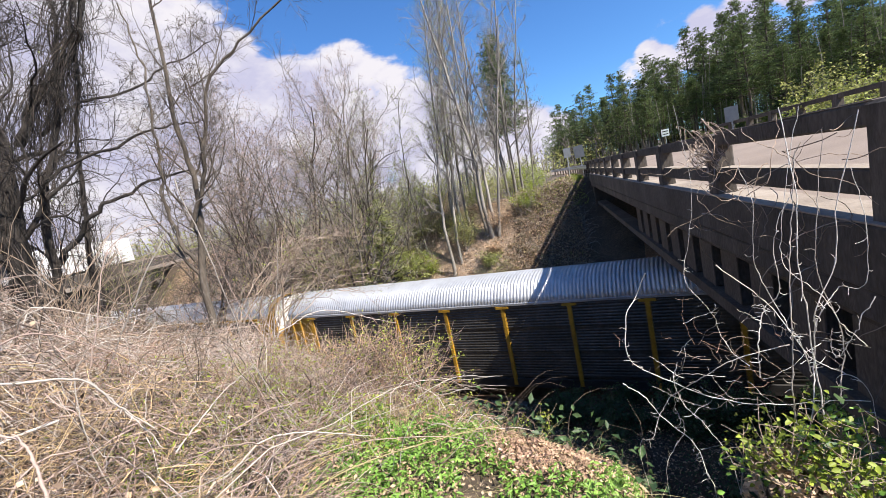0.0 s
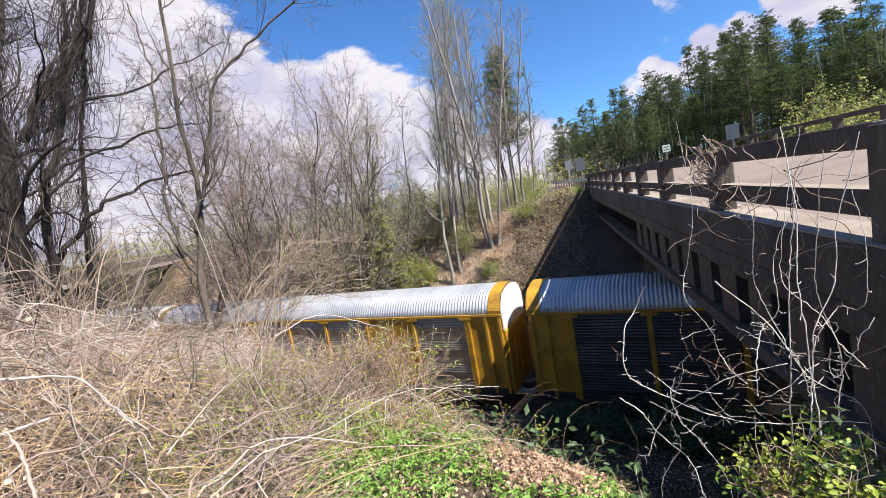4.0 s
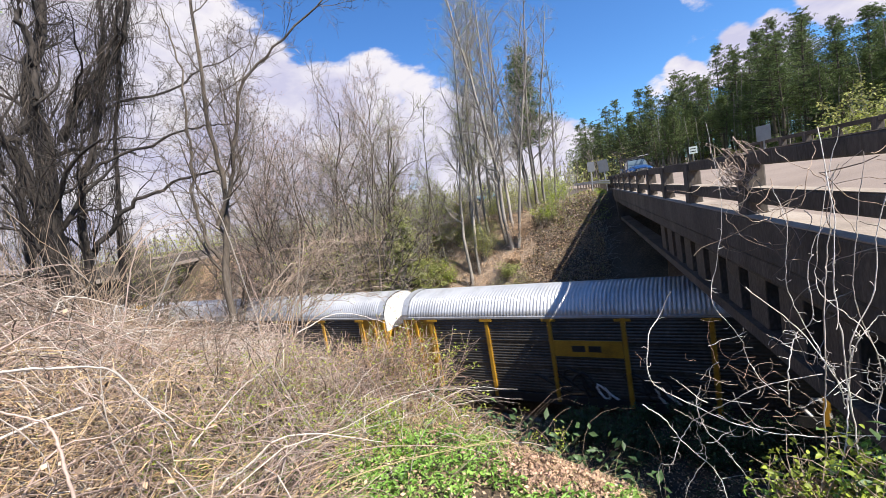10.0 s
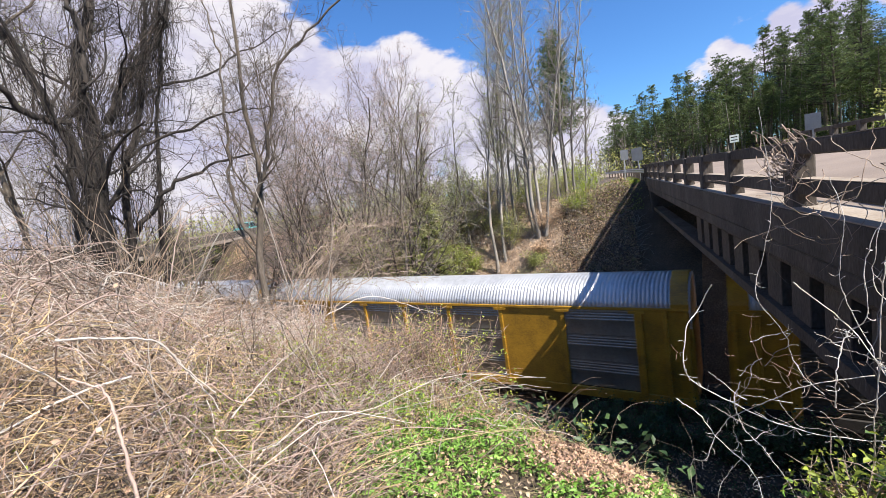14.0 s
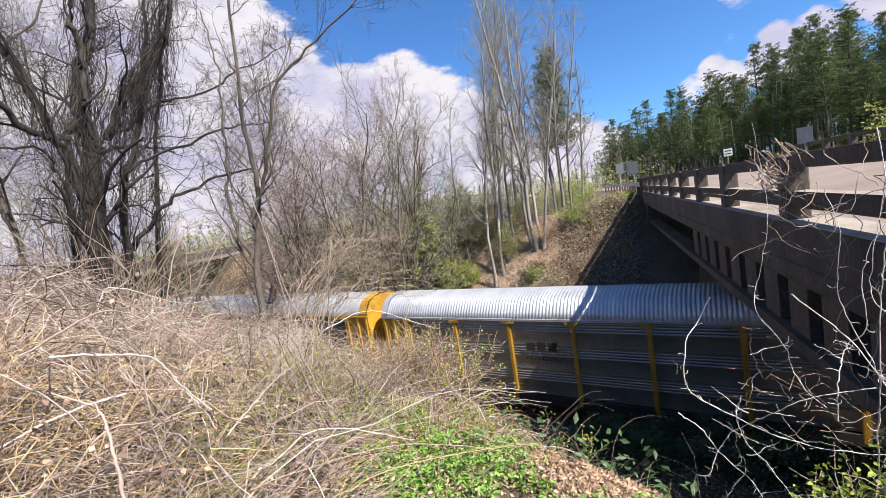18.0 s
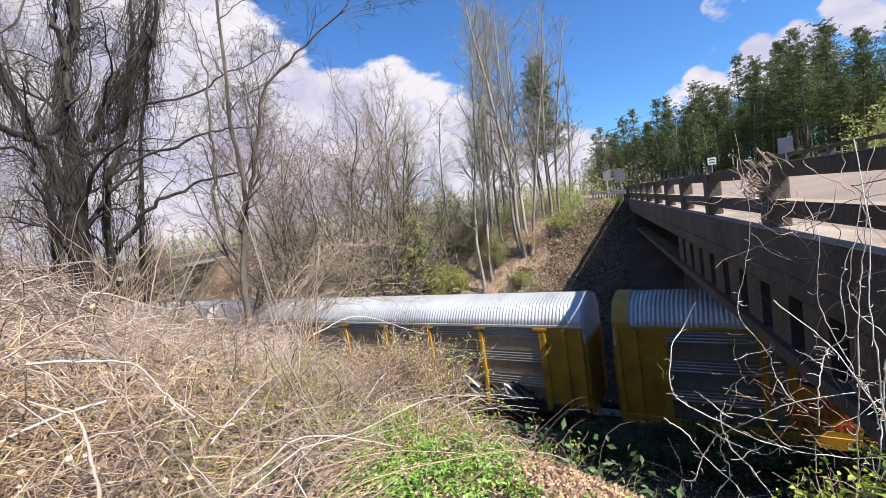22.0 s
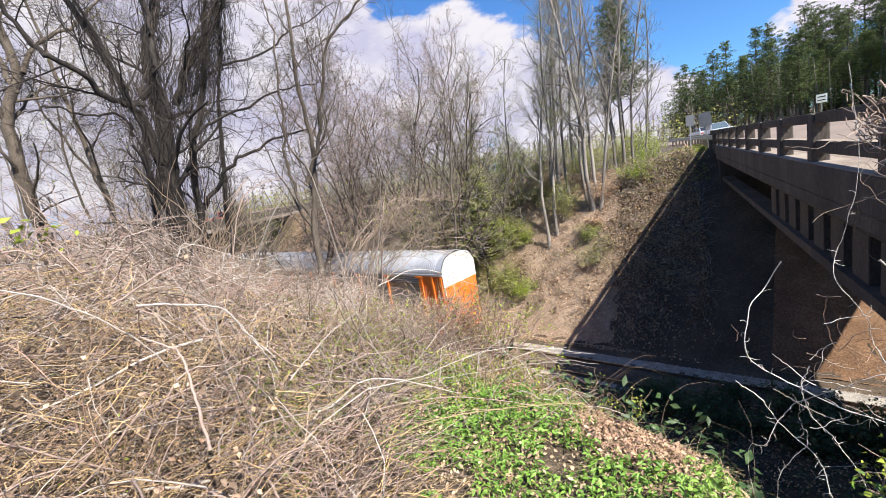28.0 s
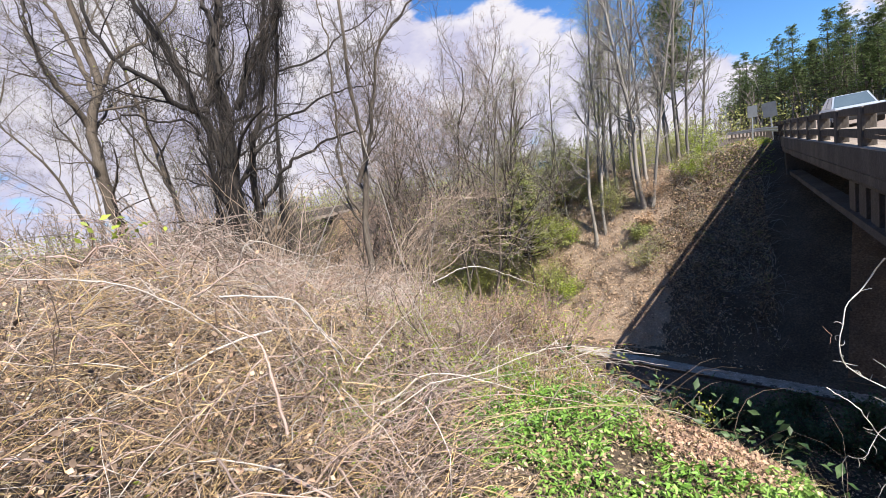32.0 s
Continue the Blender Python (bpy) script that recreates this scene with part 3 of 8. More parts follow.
def solid_web(x0, x1, y0, y1, bottom, top):
    """A beam along y in one piece; bottom(y) and top give its edges."""
    ys = np.linspace(y0, y1, 31)
    up = top if callable(top) else (lambda y: top)
    v = []
    for y in ys:
        v += [(x0, y, bottom(y)), (x1, y, bottom(y)), (x1, y, up(y)), (x0, y, up(y))]
    f = [(0, 1, 2, 3), tuple(4 * 30 + i for i in (3, 2, 1, 0))]
    for i in range(30):
        for j in range(4):
            a, b = 4 * i + j, 4 * i + (j + 1) % 4
            f.append((a, a + 4, b + 4, b))
    return Geo().add(v, f)


build_bridge()


def build_road():
    """The road past both ends of the bridge, swinging away to one side."""
    for nm, ys in (("road", np.linspace(BRIDGE_Y1 + 0.3, 130, 60)), ("road", np.linspace(BRIDGE_Y0 - 0.3, -60, 30))):
        v = []
        for y in ys:
            sh = float(road_shift(np.array(y)))
            for x in (ROAD_X0 + 0.3, ROAD_X1 - 0.2):
                v.append((x + sh, y, float(road_level(np.array(x + sh), np.array(y))) + 0.006))
        f = [(2 * i, 2 * i + 1, 2 * i + 3, 2 * i + 2) for i in range(len(ys) - 1)]
        tagged(part(nm, Geo().add(v, f), ASPHALT), "pale worn two-lane asphalt road", "road", kind="structure")


build_road()


# ---- track ----
def track_pose(s, u=0.0, z=0.0, turn=0.0):
    x, y = plan(s, u)
    return Matrix.Translation((x, y, z)) @ Matrix.Rotation(math.pi - SLANT + turn, 4, "Z")


def build_track():
    tr = thing("railway_track", "single railway track on grey stone ballast", "track", track_pose(0), kind="structure")
    prof = [(-2.6, -0.55), (-1.75, -0.178), (1.75, -0.178), (2.6, -0.55)]
    part("ballast_bed", Geo().sweep(prof, np.linspace(-60, 140, 60)), BALLAST, tr)
    part("muddy_middle", Geo().sweep([(-0.95, -0.190), (-0.80, -0.155), (-0.2, -0.145), (0.2, -0.145), (0.62, -0.155), (0.70, -0.19)], np.linspace(-60, 140, 60)), FOULED, tr, "dark mud and fines between the rails")
    rp = [(-0.07, -0.17), (0.07, -0.17), (0.07, -0.15), (0.012, -0.13), (0.012, -0.04), (0.036, -0.03), (0.036, -0.002), (-0.036, -0.002), (-0.036, -0.03), (-0.012, -0.04), (-0.012, -0.13), (-0.07, -0.15)]
    for y in (-0.755, 0.755):
        part("rail", Geo().sweep([(a + y, b) for a, b in rp], (-60, 140)), RAIL, tr)
        part("rail_head", Geo().box(-60, 140, y - 0.03, y + 0.03, -0.0015, 0.001), RAIL_HEAD, tr, "bright polished running surface")
    tie = Geo().box(-0.115, 0.115, -1.3, 1.3, -0.30, -0.172, 0.012).mesh("tie", TIE)
    for i in range(110):
        o = part("tie", tie, None, tr)
        o.location = (-14 + i * 0.53, random.uniform(-0.03, 0.03), random.uniform(-0.01, 0.0))
        o.rotation_euler = (0, 0, random.uniform(-0.02, 0.02))
    rng = np.random.default_rng(5)
    n = 26000
    c = np.c_[rng.uniform(-14, 40, n), rng.uniform(-2.3, 2.5, n), np.zeros(n)]
    c[:, 2] = -0.178 - np.clip(np.abs(c[:, 1]) - 1.75, 0, 1) * 0.41 + 0.008
    k = rng.uniform(0.018, 0.04, n)[:, None]
    o4 = np.array([(1, 0, -0.5), (-0.6, 0.9, -0.5), (-0.6, -0.9, -0.4), (0.1, 0.05, 0.9)])
    a = rng.uniform(0, 6.28, n)
    rot = np.stack([np.stack([np.cos(a), -np.sin(a), 0 * a], -1), np.stack([np.sin(a), np.cos(a), 0 * a], -1), np.stack([0 * a, 0 * a, 1 + 0 * a], -1)], 1)
    v = (c[:, None, :] + k[:, :, None] * np.einsum("nij,kj->nki", rot, o4) * rng.uniform(0.6, 1.3, (n, 4, 1))).reshape(-1, 3)
    f = (np.arange(n)[:, None, None] * 4 + np.array([[0, 1, 3], [1, 2, 3], [2, 0, 3]])[None]).reshape(-1, 3)
    st = part("loose_ballast", raw_mesh("loose_ballast", v, f, BALLAST), None, tr)
    tagged(st, kind="stuff")


build_track()


# ---- train of covered car carriers ----
CAR_PITCH, CAR_LEN = 28.4, 27.2
PASS = [1.02, 3.72, 6.37, 9.03, 11.64, 14.22, 16.78, 19.38, 21.92, 24.45, 26.93]
CARS = []


def roof_mesh():
    """Ribbed barrel roof."""
    prof = np.array([(1.53, 4.93), (1.53, 5.09), (1.47, 5.24), (1.27, 5.54), (1.10, 5.73), (0.92, 5.82), (0.46, 5.94), (0, 5.98)])
    prof = np.concatenate([prof, (prof * [-1, 1])[-2::-1]])
    nrm = np.array([(p[0] * 0.5, max(p[1] - 4.9, 0)) for p in prof])
    nrm /= np.linalg.norm(nrm, axis=1, keepdims=True)
    pitch, xs, off = 0.155, [], []
    x = -CAR_LEN / 2 + 0.3
    while x < CAR_LEN / 2 - 0.5:
        for d, o in ((0, 0), (0.05, 0), (0.07, 0.03), (0.135, 0.03)):
            xs.append(x + d), off.append(o)
        x += pitch
    xs, off = np.array(xs), np.array(off)
    k = len(prof)
    fade = np.clip((prof[:, 1] - 4.95) / 0.15, 0, 1)
    V = np.stack([np.repeat(xs[:, None], k, 1), prof[None, :, 0] + off[:, None] * nrm[None, :, 0] * fade, prof[None, :, 1] + off[:, None] * nrm[None, :, 1] * fade], -1).reshape(-1, 3)
    i = np.arange(len(xs) - 1)[:, None] * k + np.arange(k - 1)[None]
    f = np.stack([i, i + k, i + k + 1, i + 1], -1).reshape(-1, 4)
    return raw_mesh("roof", V, f[:, ::-1], ZINC), prof


def screen_mesh(length, mat, z0=1.45, z1=4.86):
    """A side screen with pressed horizontal ribs in three tiers."""
    rows = []
    for t in range(3):
        a = z0 + (z1 - z0) * t / 3
        b = z0 + (z1 - z0) * (t + 1) / 3
        rows += [(0.0, a), (0.012, a + 0.01), (0.012, a + 0.05)]
        n = 4 if mat is SILVER else 8
        span = (b - a - 0.10) * (0.46 if mat is SILVER else 1.0)
        for i in range(n):
            z = b - 0.03 - span + span * i / n
            h = span / n
            rows += [(0.0, z), (0.03, z + 0.035), (0.03, z + h - 0.035), (0.0, z + h - 0.012)]
        rows += [(0.012, b - 0.03), (0.0, b - 0.006)]
    rows = np.array(rows)
    k = len(rows)
    v = np.concatenate([np.c_[np.full(k, x), rows] for x in (-length / 2, length / 2)])
    i = np.arange(k - 1)
    f = np.stack([i, i + k, i + k + 1, i + 1], -1)
    return raw_mesh("side_screen", v, f[:, ::-1], mat)


ROOF, ROOF_PROF = roof_mesh()
BAYS = 8
BAY = 2.95
BAY0 = -BAYS * BAY / 2
END_BAY = (CAR_LEN - BAYS * BAY) / 2
SCREENS = {}


def bars(parent, name, x, z, w, h, cols, mat, rng, side=1.575):
    """Unreadable writing as plain bars on the car's near side."""
    for i in range(cols):
        g = Geo()
        a = x - w / 2 + w * i / cols
        hh = h * rng.uniform(0.7, 1.0)
        g.box(a + 0.04, a + w / cols - 0.05, side, side + 0.006, z - h / 2, z - h / 2 + hh)
        part(name, g, mat, parent)


def make_car(k, screen, trim, roof_end, end_top, solid=(), emblem="", tag_mat=None, label=""):
    car = thing("auto_rack_car", label, "rail car", group="covered car carriers of the train")
    L2 = CAR_LEN / 2
    rng = np.random.default_rng(40 + k)
    part("roof", ROOF, None, car, "ribbed galvanised roof")
    for sx in (-1, 1):
        cap = Geo()
        prof = ROOF_PROF * [1.03, 1] + [0, 0.052]
        wide = 0.4 if roof_end is ZINC else 0.6
        cap.sweep(prof, (-L2 + wide, -L2) if sx < 0 else (L2 - wide, L2), close=False)
        part("roof_end_cap", cap, roof_end, car)
        gable = Geo()
        out = np.concatenate([ROOF_PROF, [(-1.53, 4.2), (1.53, 4.2)]])
        gable.sweep(out if sx > 0 else out, (sx * L2 - 0.05, sx * L2 - 0.012))
        part("gable", gable, end_top, car)
        for j in range(4):
            d = Geo()
            y0 = -1.46 + j * 0.73
            d.box(sx * L2 - 0.10, sx * L2 + 0.02, y0 + 0.012, y0 + 0.718, 1.15, 4.19, 0.02)
            for r in range(3):
                d.box(sx * L2 + 0.02 * sx - 0.012, sx * L2 + 0.02 * sx + 0.012, y0 + 0.12 + r * 0.22, y0 + 0.17 + r * 0.22, 1.25, 4.1)
            part("end_door", d, trim, car)
        lad = Geo()
        for yy in (1.03, 1.45):
            lad.box(sx * L2 + 0.05 * sx - 0.02, sx * L2 + 0.05 * sx + 0.02, yy, yy + 0.03, 1.2, 4.4)
        for r in range(9):
            lad.box(sx * L2 + 0.05 * sx - 0.015, sx * L2 + 0.05 * sx + 0.015, 1.05, 1.45, 1.3 + r * 0.36, 1.33 + r * 0.36)
        part("ladder", lad, trim, car)
    for side in (1, -1):
        for e in (-1, 1):
            g = Geo()
            xc = e * (L2 - END_BAY / 2)
            y0, y1 = (1.44, 1.50) if side > 0 else (-1.50, -1.44)
            g.box(xc - END_BAY / 2 + 0.02, xc + END_BAY / 2 - 0.02, y0, y1, 1.2, 4.92, 0.01)
            ya, yb = (1.50, 1.58) if side > 0 else (-1.58, -1.50)
            for px in (-END_BAY / 2 + 0.06, 0.10 * e - 0.07, END_BAY / 2 - 0.20):
                part("end_post", Geo().box(xc + px, xc + px + 0.14, ya, yb, 1.2, 4.90, 0.01), trim, car)
            part("end_panel", g, trim, car)
        for b in range(BAYS):
            key = (screen.name, b in solid)
            if key not in SCREENS:
                if b in solid:
                    SCREENS[screen.name, True] = None
                SCREENS[key] = screen_mesh(BAY - 0.06, screen)
            xc = BAY0 + (b + 0.5) * BAY
            if b in solid:
                ya, yb = (1.47, 1.535) if side > 0 else (-1.535, -1.47)
                wide = 0.30 if k == 9 and b == 6 else 0.5
                part("solid_panel", Geo().box(xc - BAY * wide + 0.02, xc + BAY * wide - 0.02, ya, yb, 1.4, 4.88, 0.01), trim, car)
            if b not in solid or (k == 9 and b == 6):
                o = part("side_screen", SCREENS[key], None, car)
                o.matrix_basis = pose(xc, 1.47, 0) if side > 0 else pose(xc, -1.47, 0, 0, 0, 180)
        for b in range(BAYS + 1):
            xc = BAY0 + b * BAY
            ya, yb = (1.46, 1.57) if side > 0 else (-1.57, -1.46)
            part("side_post", Geo().box(xc - 0.085, xc + 0.085, ya, yb, 1.1, 4.92, 0.012), trim, car)
            if side > 0 and screen is not ORANGE:
                part("post_head", Geo().box(xc - 0.30, xc + 0.30, 1.572, 1.592, 4.74, 4.85, 0.005), trim, car)
        ya, yb = (1.50, 1.585) if side > 0 else (-1.585, -1.50)
        part("eave_rail", Geo().box(-L2, L2, ya, yb, 4.87, 4.98, 0.01), trim if roof_end is trim else ZINC, car)
        part("side_sill", Geo().box(-L2, L2, ya - 0.05 * side, yb - 0.02 * side, 1.0, 1.42, 0.015) if side > 0 else Geo().box(-L2, L2, -1.56, -1.45, 1.0, 1.42, 0.015), trim if k in (5, 9) else BLACK, car)
    if emblem == "bars_yellow":
        xc = BAY0 + 5.5 * BAY
        plate = part("name_plate", Geo().box(xc - BAY / 2 + 0.1, xc + BAY / 2 - 0.1, 1.56, 1.60, 3.22, 3.92, 0.005), trim, car, "small yellow plate with dark bars")
        for a, b in ((-0.55, -0.05), (0.08, 0.62)):
            part("marking_bar", Geo().box(xc + a, xc + b, 1.602, 1.612, 3.44, 3.70, 0.003), BLACK, plate)
    if k == 10:
        pts = [(1.5, 3.5), (1.5, 4.62), (0.9, 4.98), (-0.9, 4.98), (-1.5, 4.62), (-1.5, 4.12)]
        part("end_cover", Geo().add([(x, a, b) for x in (-L2 - 0.075, -L2 - 0.06) for a, b in pts], [tuple(range(6)), tuple(range(6, 12))[::-1]] + [(i, i + 6, (i + 1) % 6 + 6, (i + 1) % 6) for i in range(6)]), WHITE, car, "white sheet over the top of the rear end")
    part("underframe", Geo().box(-L2 + 0.3, L2 - 0.3, -1.2, 1.2, 0.85, 1.15, 0.02).box(-9, 9, -0.3, 0.3, 0.55, 0.85, 0.02), BLACK, car)
    for sx in (-1, 1):
        truck = part("truck", Geo().box(sx * 10.0 - 1.3, sx * 10.0 + 1.3, 0.92, 1.08, 0.35, 0.68, 0.04).box(sx * 10.0 - 1.3, sx * 10.0 + 1.3, -1.08, -0.92, 0.35, 0.68, 0.04)
                     .box(sx * 10.0 - 0.25, sx * 10.0 + 0.25, -1.1, 1.1, 0.4, 0.85, 0.03), BLACK, car)
        for wx in (-0.89, 0.89):
            part("wheelset", Geo().disc((sx * 10.0 + wx, 0.76, 0.42), 1, 0.42, 0.13, 18).disc((sx * 10.0 + wx, -0.76, 0.42), 1, 0.42, 0.13, 18).disc((sx * 10.0 + wx, 0, 0.42), 1, 0.08, 1.5, 8), RAIL, truck)
        part("coupler", Geo().box(min(sx * L2, sx * (L2 + 0.6)), max(sx * L2, sx * (L2 + 0.6)), -0.12, 0.12, 0.75, 1.0, 0.03), BLACK, car)
    emblem_parts(car, emblem, rng)
    if tag_mat is not None:
        graffiti(car, tag_mat, rng, k == 10)
    CARS.append((k, car))
    return car


def emblem_parts(car, emblem, rng):
    """Emblems as plain shapes in their colours, on the side that faces the bank."""
    s = 1.54
    if emblem == "shield":
        x = BAY0 + 6.5 * BAY
        g = Geo()
        pts = [(-0.55, 4.75), (0.55, 4.75), (0.72, 4.45), (0.6, 3.9), (0.62, 3.2), (0.0, 2.95), (-0.62, 3.2), (-0.6, 3.9), (-0.72, 4.45)]
        n = len(pts)
        g.add([(x + a, s, b) for a, b in pts] + [(x + a, s + 0.012, b) for a, b in pts], [tuple(range(n))[::-1], tuple(range(n, 2 * n))] + [(i, (i + 1) % n, n + (i + 1) % n, n + i) for i in range(n)])
        part("emblem", g, NAVY, car, "navy shield shape")
        part("emblem_field", Geo().box(x - 0.54, x + 0.54, s + 0.0122, s + 0.0145, 3.22, 4.0), RED, car, "red lower field of the shield")
        for i in range(5):
            part("emblem_stripe", Geo().box(x - 0.5 + i * 0.22, x - 0.38 + i * 0.22, s + 0.0147, s + 0.019, 3.25, 3.95), WHITE, car)
        bars(car, "lettering", x, 4.5, 0.9, 0.22, 5, WHITE, rng, s + 0.012)
        bars(car, "lettering", x, 4.2, 0.9, 0.20, 6, WHITE, rng, s + 0.012)
        for z in (2.55, 2.15, 1.8):
            bars(car, "lettering", x, z, 1.7, 0.24, 8, RED, rng, s)
    elif emblem == "hexagon":
        x = BAY0 + 5.5 * BAY
        pts = [(0.85 * math.cos(math.pi * (i + 0.5) / 4) , 3.6 + 0.85 * math.sin(math.pi * (i + 0.5) / 4)) for i in range(8)]
        n = 8
        part("emblem", Geo().add([(x + a, s + 0.03, b) for a, b in pts] + [(x + a, s + 0.042, b) for a, b in pts], [tuple(range(n))[::-1], tuple(range(n, 2 * n))] + [(i, (i + 1) % n, n + (i + 1) % n, n + i) for i in range(n)]), RED, car, "red eight-sided emblem")
        for z in (3.95, 3.65, 3.3):
            bars(car, "lettering", x, z, 1.1, 0.2, 4, WHITE, rng, s + 0.042)
    elif emblem in ("bars_white", "bars_black", "bars_gold"):
        m = {"bars_white": WHITE, "bars_black": BLACK, "bars_gold": YELLOW}[emblem]
        x = BAY0 + 5.5 * BAY
        bars(car, "lettering", x, 3.75, 1.5, 0.42, 3, m, rng, s + 0.02)
        bars(car, "lettering", x, 3.15, 1.7, 0.12, 9, m, rng, s + 0.02)


def graffiti(car, mat, rng, last=False):
    """Sprayed loops along the foot of the side."""
    paths = []
    for i in range(30):
        cx, cz = (rng.uniform(-11.5, -4.5) if last else rng.uniform(-11, 6)), rng.uniform(1.5, 2.2)
        a = np.linspace(0, rng.uniform(4, 7), 12) + rng.uniform(0, 6)
        pts = np.c_[cx + np.cos(a) * rng.uniform(0.3, 0.7) + np.linspace(0, 0.5, 12), np.full(12, 1.51), cz + np.sin(a * 1.3) * rng.uniform(0.25, 0.5)]
        paths.append((pts, np.full(12, 0.12 if last and i % 4 else 0.06)))
        part("graffiti_stroke", tubes("graffiti_stroke", paths[-1:], WHITE if mat is BLACK and i % 4 == 0 else NAVY if last and i % 3 == 0 else ORANGE if mat is LIGHT_BLUE and i % 3 == 0 else mat, 4), None, car)


Y_ = YELLOW
make_car(-3, LOUVRE, Y_, ZINC, WHITE, label="grey covered car-carrier rail car with yellow posts")
make_car(-2, LOUVRE, Y_, ZINC, WHITE, label="grey covered car-carrier rail car with yellow posts")
make_car(-1, LOUVRE, Y_, YELLOW, WHITE, label="grey covered car-carrier rail car with yellow roof ends")
make_car(0, LOUVRE, Y_, ZINC, WHITE, label="dark grey covered car-carrier rail car with yellow posts")
make_car(1, SILVER, Y_, YELLOW, WHITE, solid=(1, 5), emblem="bars_white", label="grey car-carrier rail car with yellow panels and white bars")
make_car(2, LOUVRE, Y_, YELLOW, YELLOW, label="grey car-carrier rail car with yellow roof ends and doors", tag_mat=BLACK)
make_car(3, LOUVRE, Y_, ZINC, WHITE, emblem="bars_gold", label="dark grey car-carrier rail car with yellow bars and a blue tag", tag_mat=LIGHT_BLUE)
make_car(4, LOUVRE, Y_, ZINC, WHITE, emblem="bars_yellow", label="dark grey car-carrier rail car with yellow lettering bars", tag_mat=BLACK)
make_car(5, SILVER, Y_, YELLOW, WHITE, solid=(1, 6), emblem="shield", label="yellow and silver car-carrier rail car with a navy shield")
make_car(6, LOUVRE, Y_, YELLOW, YELLOW, solid=(5,), emblem="hexagon", label="grey car-carrier rail car with a red eight-sided emblem")
make_car(7, SILVER, Y_, ZINC, WHITE, emblem="bars_black", label="silver car-carrier rail car with yellow posts and ends")
make_car(8, SILVER, Y_, ZINC, WHITE, emblem="bars_black", label="silver car-carrier rail car with a black sprayed tag", tag_mat=BLACK)
make_car(9, SILVER, Y_, YELLOW, WHITE, solid=(1, 6), emblem="shield", label="yellow and silver car-carrier rail car with a navy shield")
make_car(10, SILVER, ORANGE, ZINC, WHITE, label="last silver car-carrier rail car with orange posts and doors", tag_mat=BLACK)


# ---- plants ----
OLIVE = material("olive_young_foliage", [(0.16, 0.17, 0.05), (0.31, 0.32, 0.095), (0.46, 0.46, 0.16)], 1.5, 0.7, 0.1, 20, rnd=0.4, through=0.4)


def branch(rng, p0, d, length, r0, r1, n, wander, lift):
    """A bending shoot of n points."""
    pts, p, d = [np.array(p0, float)], np.array(p0, float), np.array(d, float)
    step = length / (n - 1)
    for i in range(n - 1):
        d = d + rng.normal(0, wander, 3) + np.array([0, 0, lift])
        d /= np.linalg.norm(d)
        p = p + d * step
        pts.append(p)
    return np.array(pts), np.linspace(r0, r1, n)


def grow(rng, out, p0, d, length, r0, level, spec):
    """Adds a shoot and its side shoots to out[level]."""
    n = spec["n"][level]
    pts, rad = branch(rng, p0, d, length, r0, r0 * spec["taper"][level], n, spec["wander"][level], spec["lift"][level])
    out[level].append((pts, rad))
    if level + 1 >= spec["levels"]:
        return
    kids = spec["kids"][level]
    kids = max(1, int(kids * (0.6 + 0.4 * length / spec["ref"][level]) + rng.uniform(-0.5, 0.8)))
    for i in range(kids):
        f = spec["first"][level] + (1 - spec["first"][level]) * (i + rng.uniform(0, 0.9)) / kids
        j = min(int(f * (n - 1)), n - 2)
        q = pts[j] + (pts[j + 1] - pts[j]) * (f * (n - 1) - j)
        t = pts[j + 1] - pts[j]
        t /= np.linalg.norm(t)
        s = rng.normal(0, 1, 3)
        s -= t * (s @ t)
        s /= np.linalg.norm(s)
        ang = radians(rng.uniform(*spec["angle"][level]))
        grow(rng, out, q, t * math.cos(ang) + s * math.sin(ang), length * rng.uniform(*spec["ratio"][level]) * (1.15 - 0.55 * f), max(spec["min"], rad[j] * spec["thin"][level]), level + 1, spec)


BARE = dict(levels=5, n=(14, 7, 5, 4, 3), kids=(15, 6, 5, 3), first=(0.3, 0.15, 0.15, 0.2), angle=((22, 48), (25, 55), (25, 60), (25, 60)), ratio=((0.30, 0.5), (0.35, 0.6), (0.4, 0.65), (0.45, 0.7)),
            taper=(0.25, 0.3, 0.35, 0.4, 0.5), wander=(0.055, 0.14, 0.2, 0.24, 0.25), lift=(0.02, 0.05, 0.03, 0.02, 0.0), thin=(0.5, 0.55, 0.6, 0.65), ref=(12, 5, 2, 1), min=0.0035)


def spec_of(**kw):
    s = dict(BARE)
    s.update(kw)
    return s


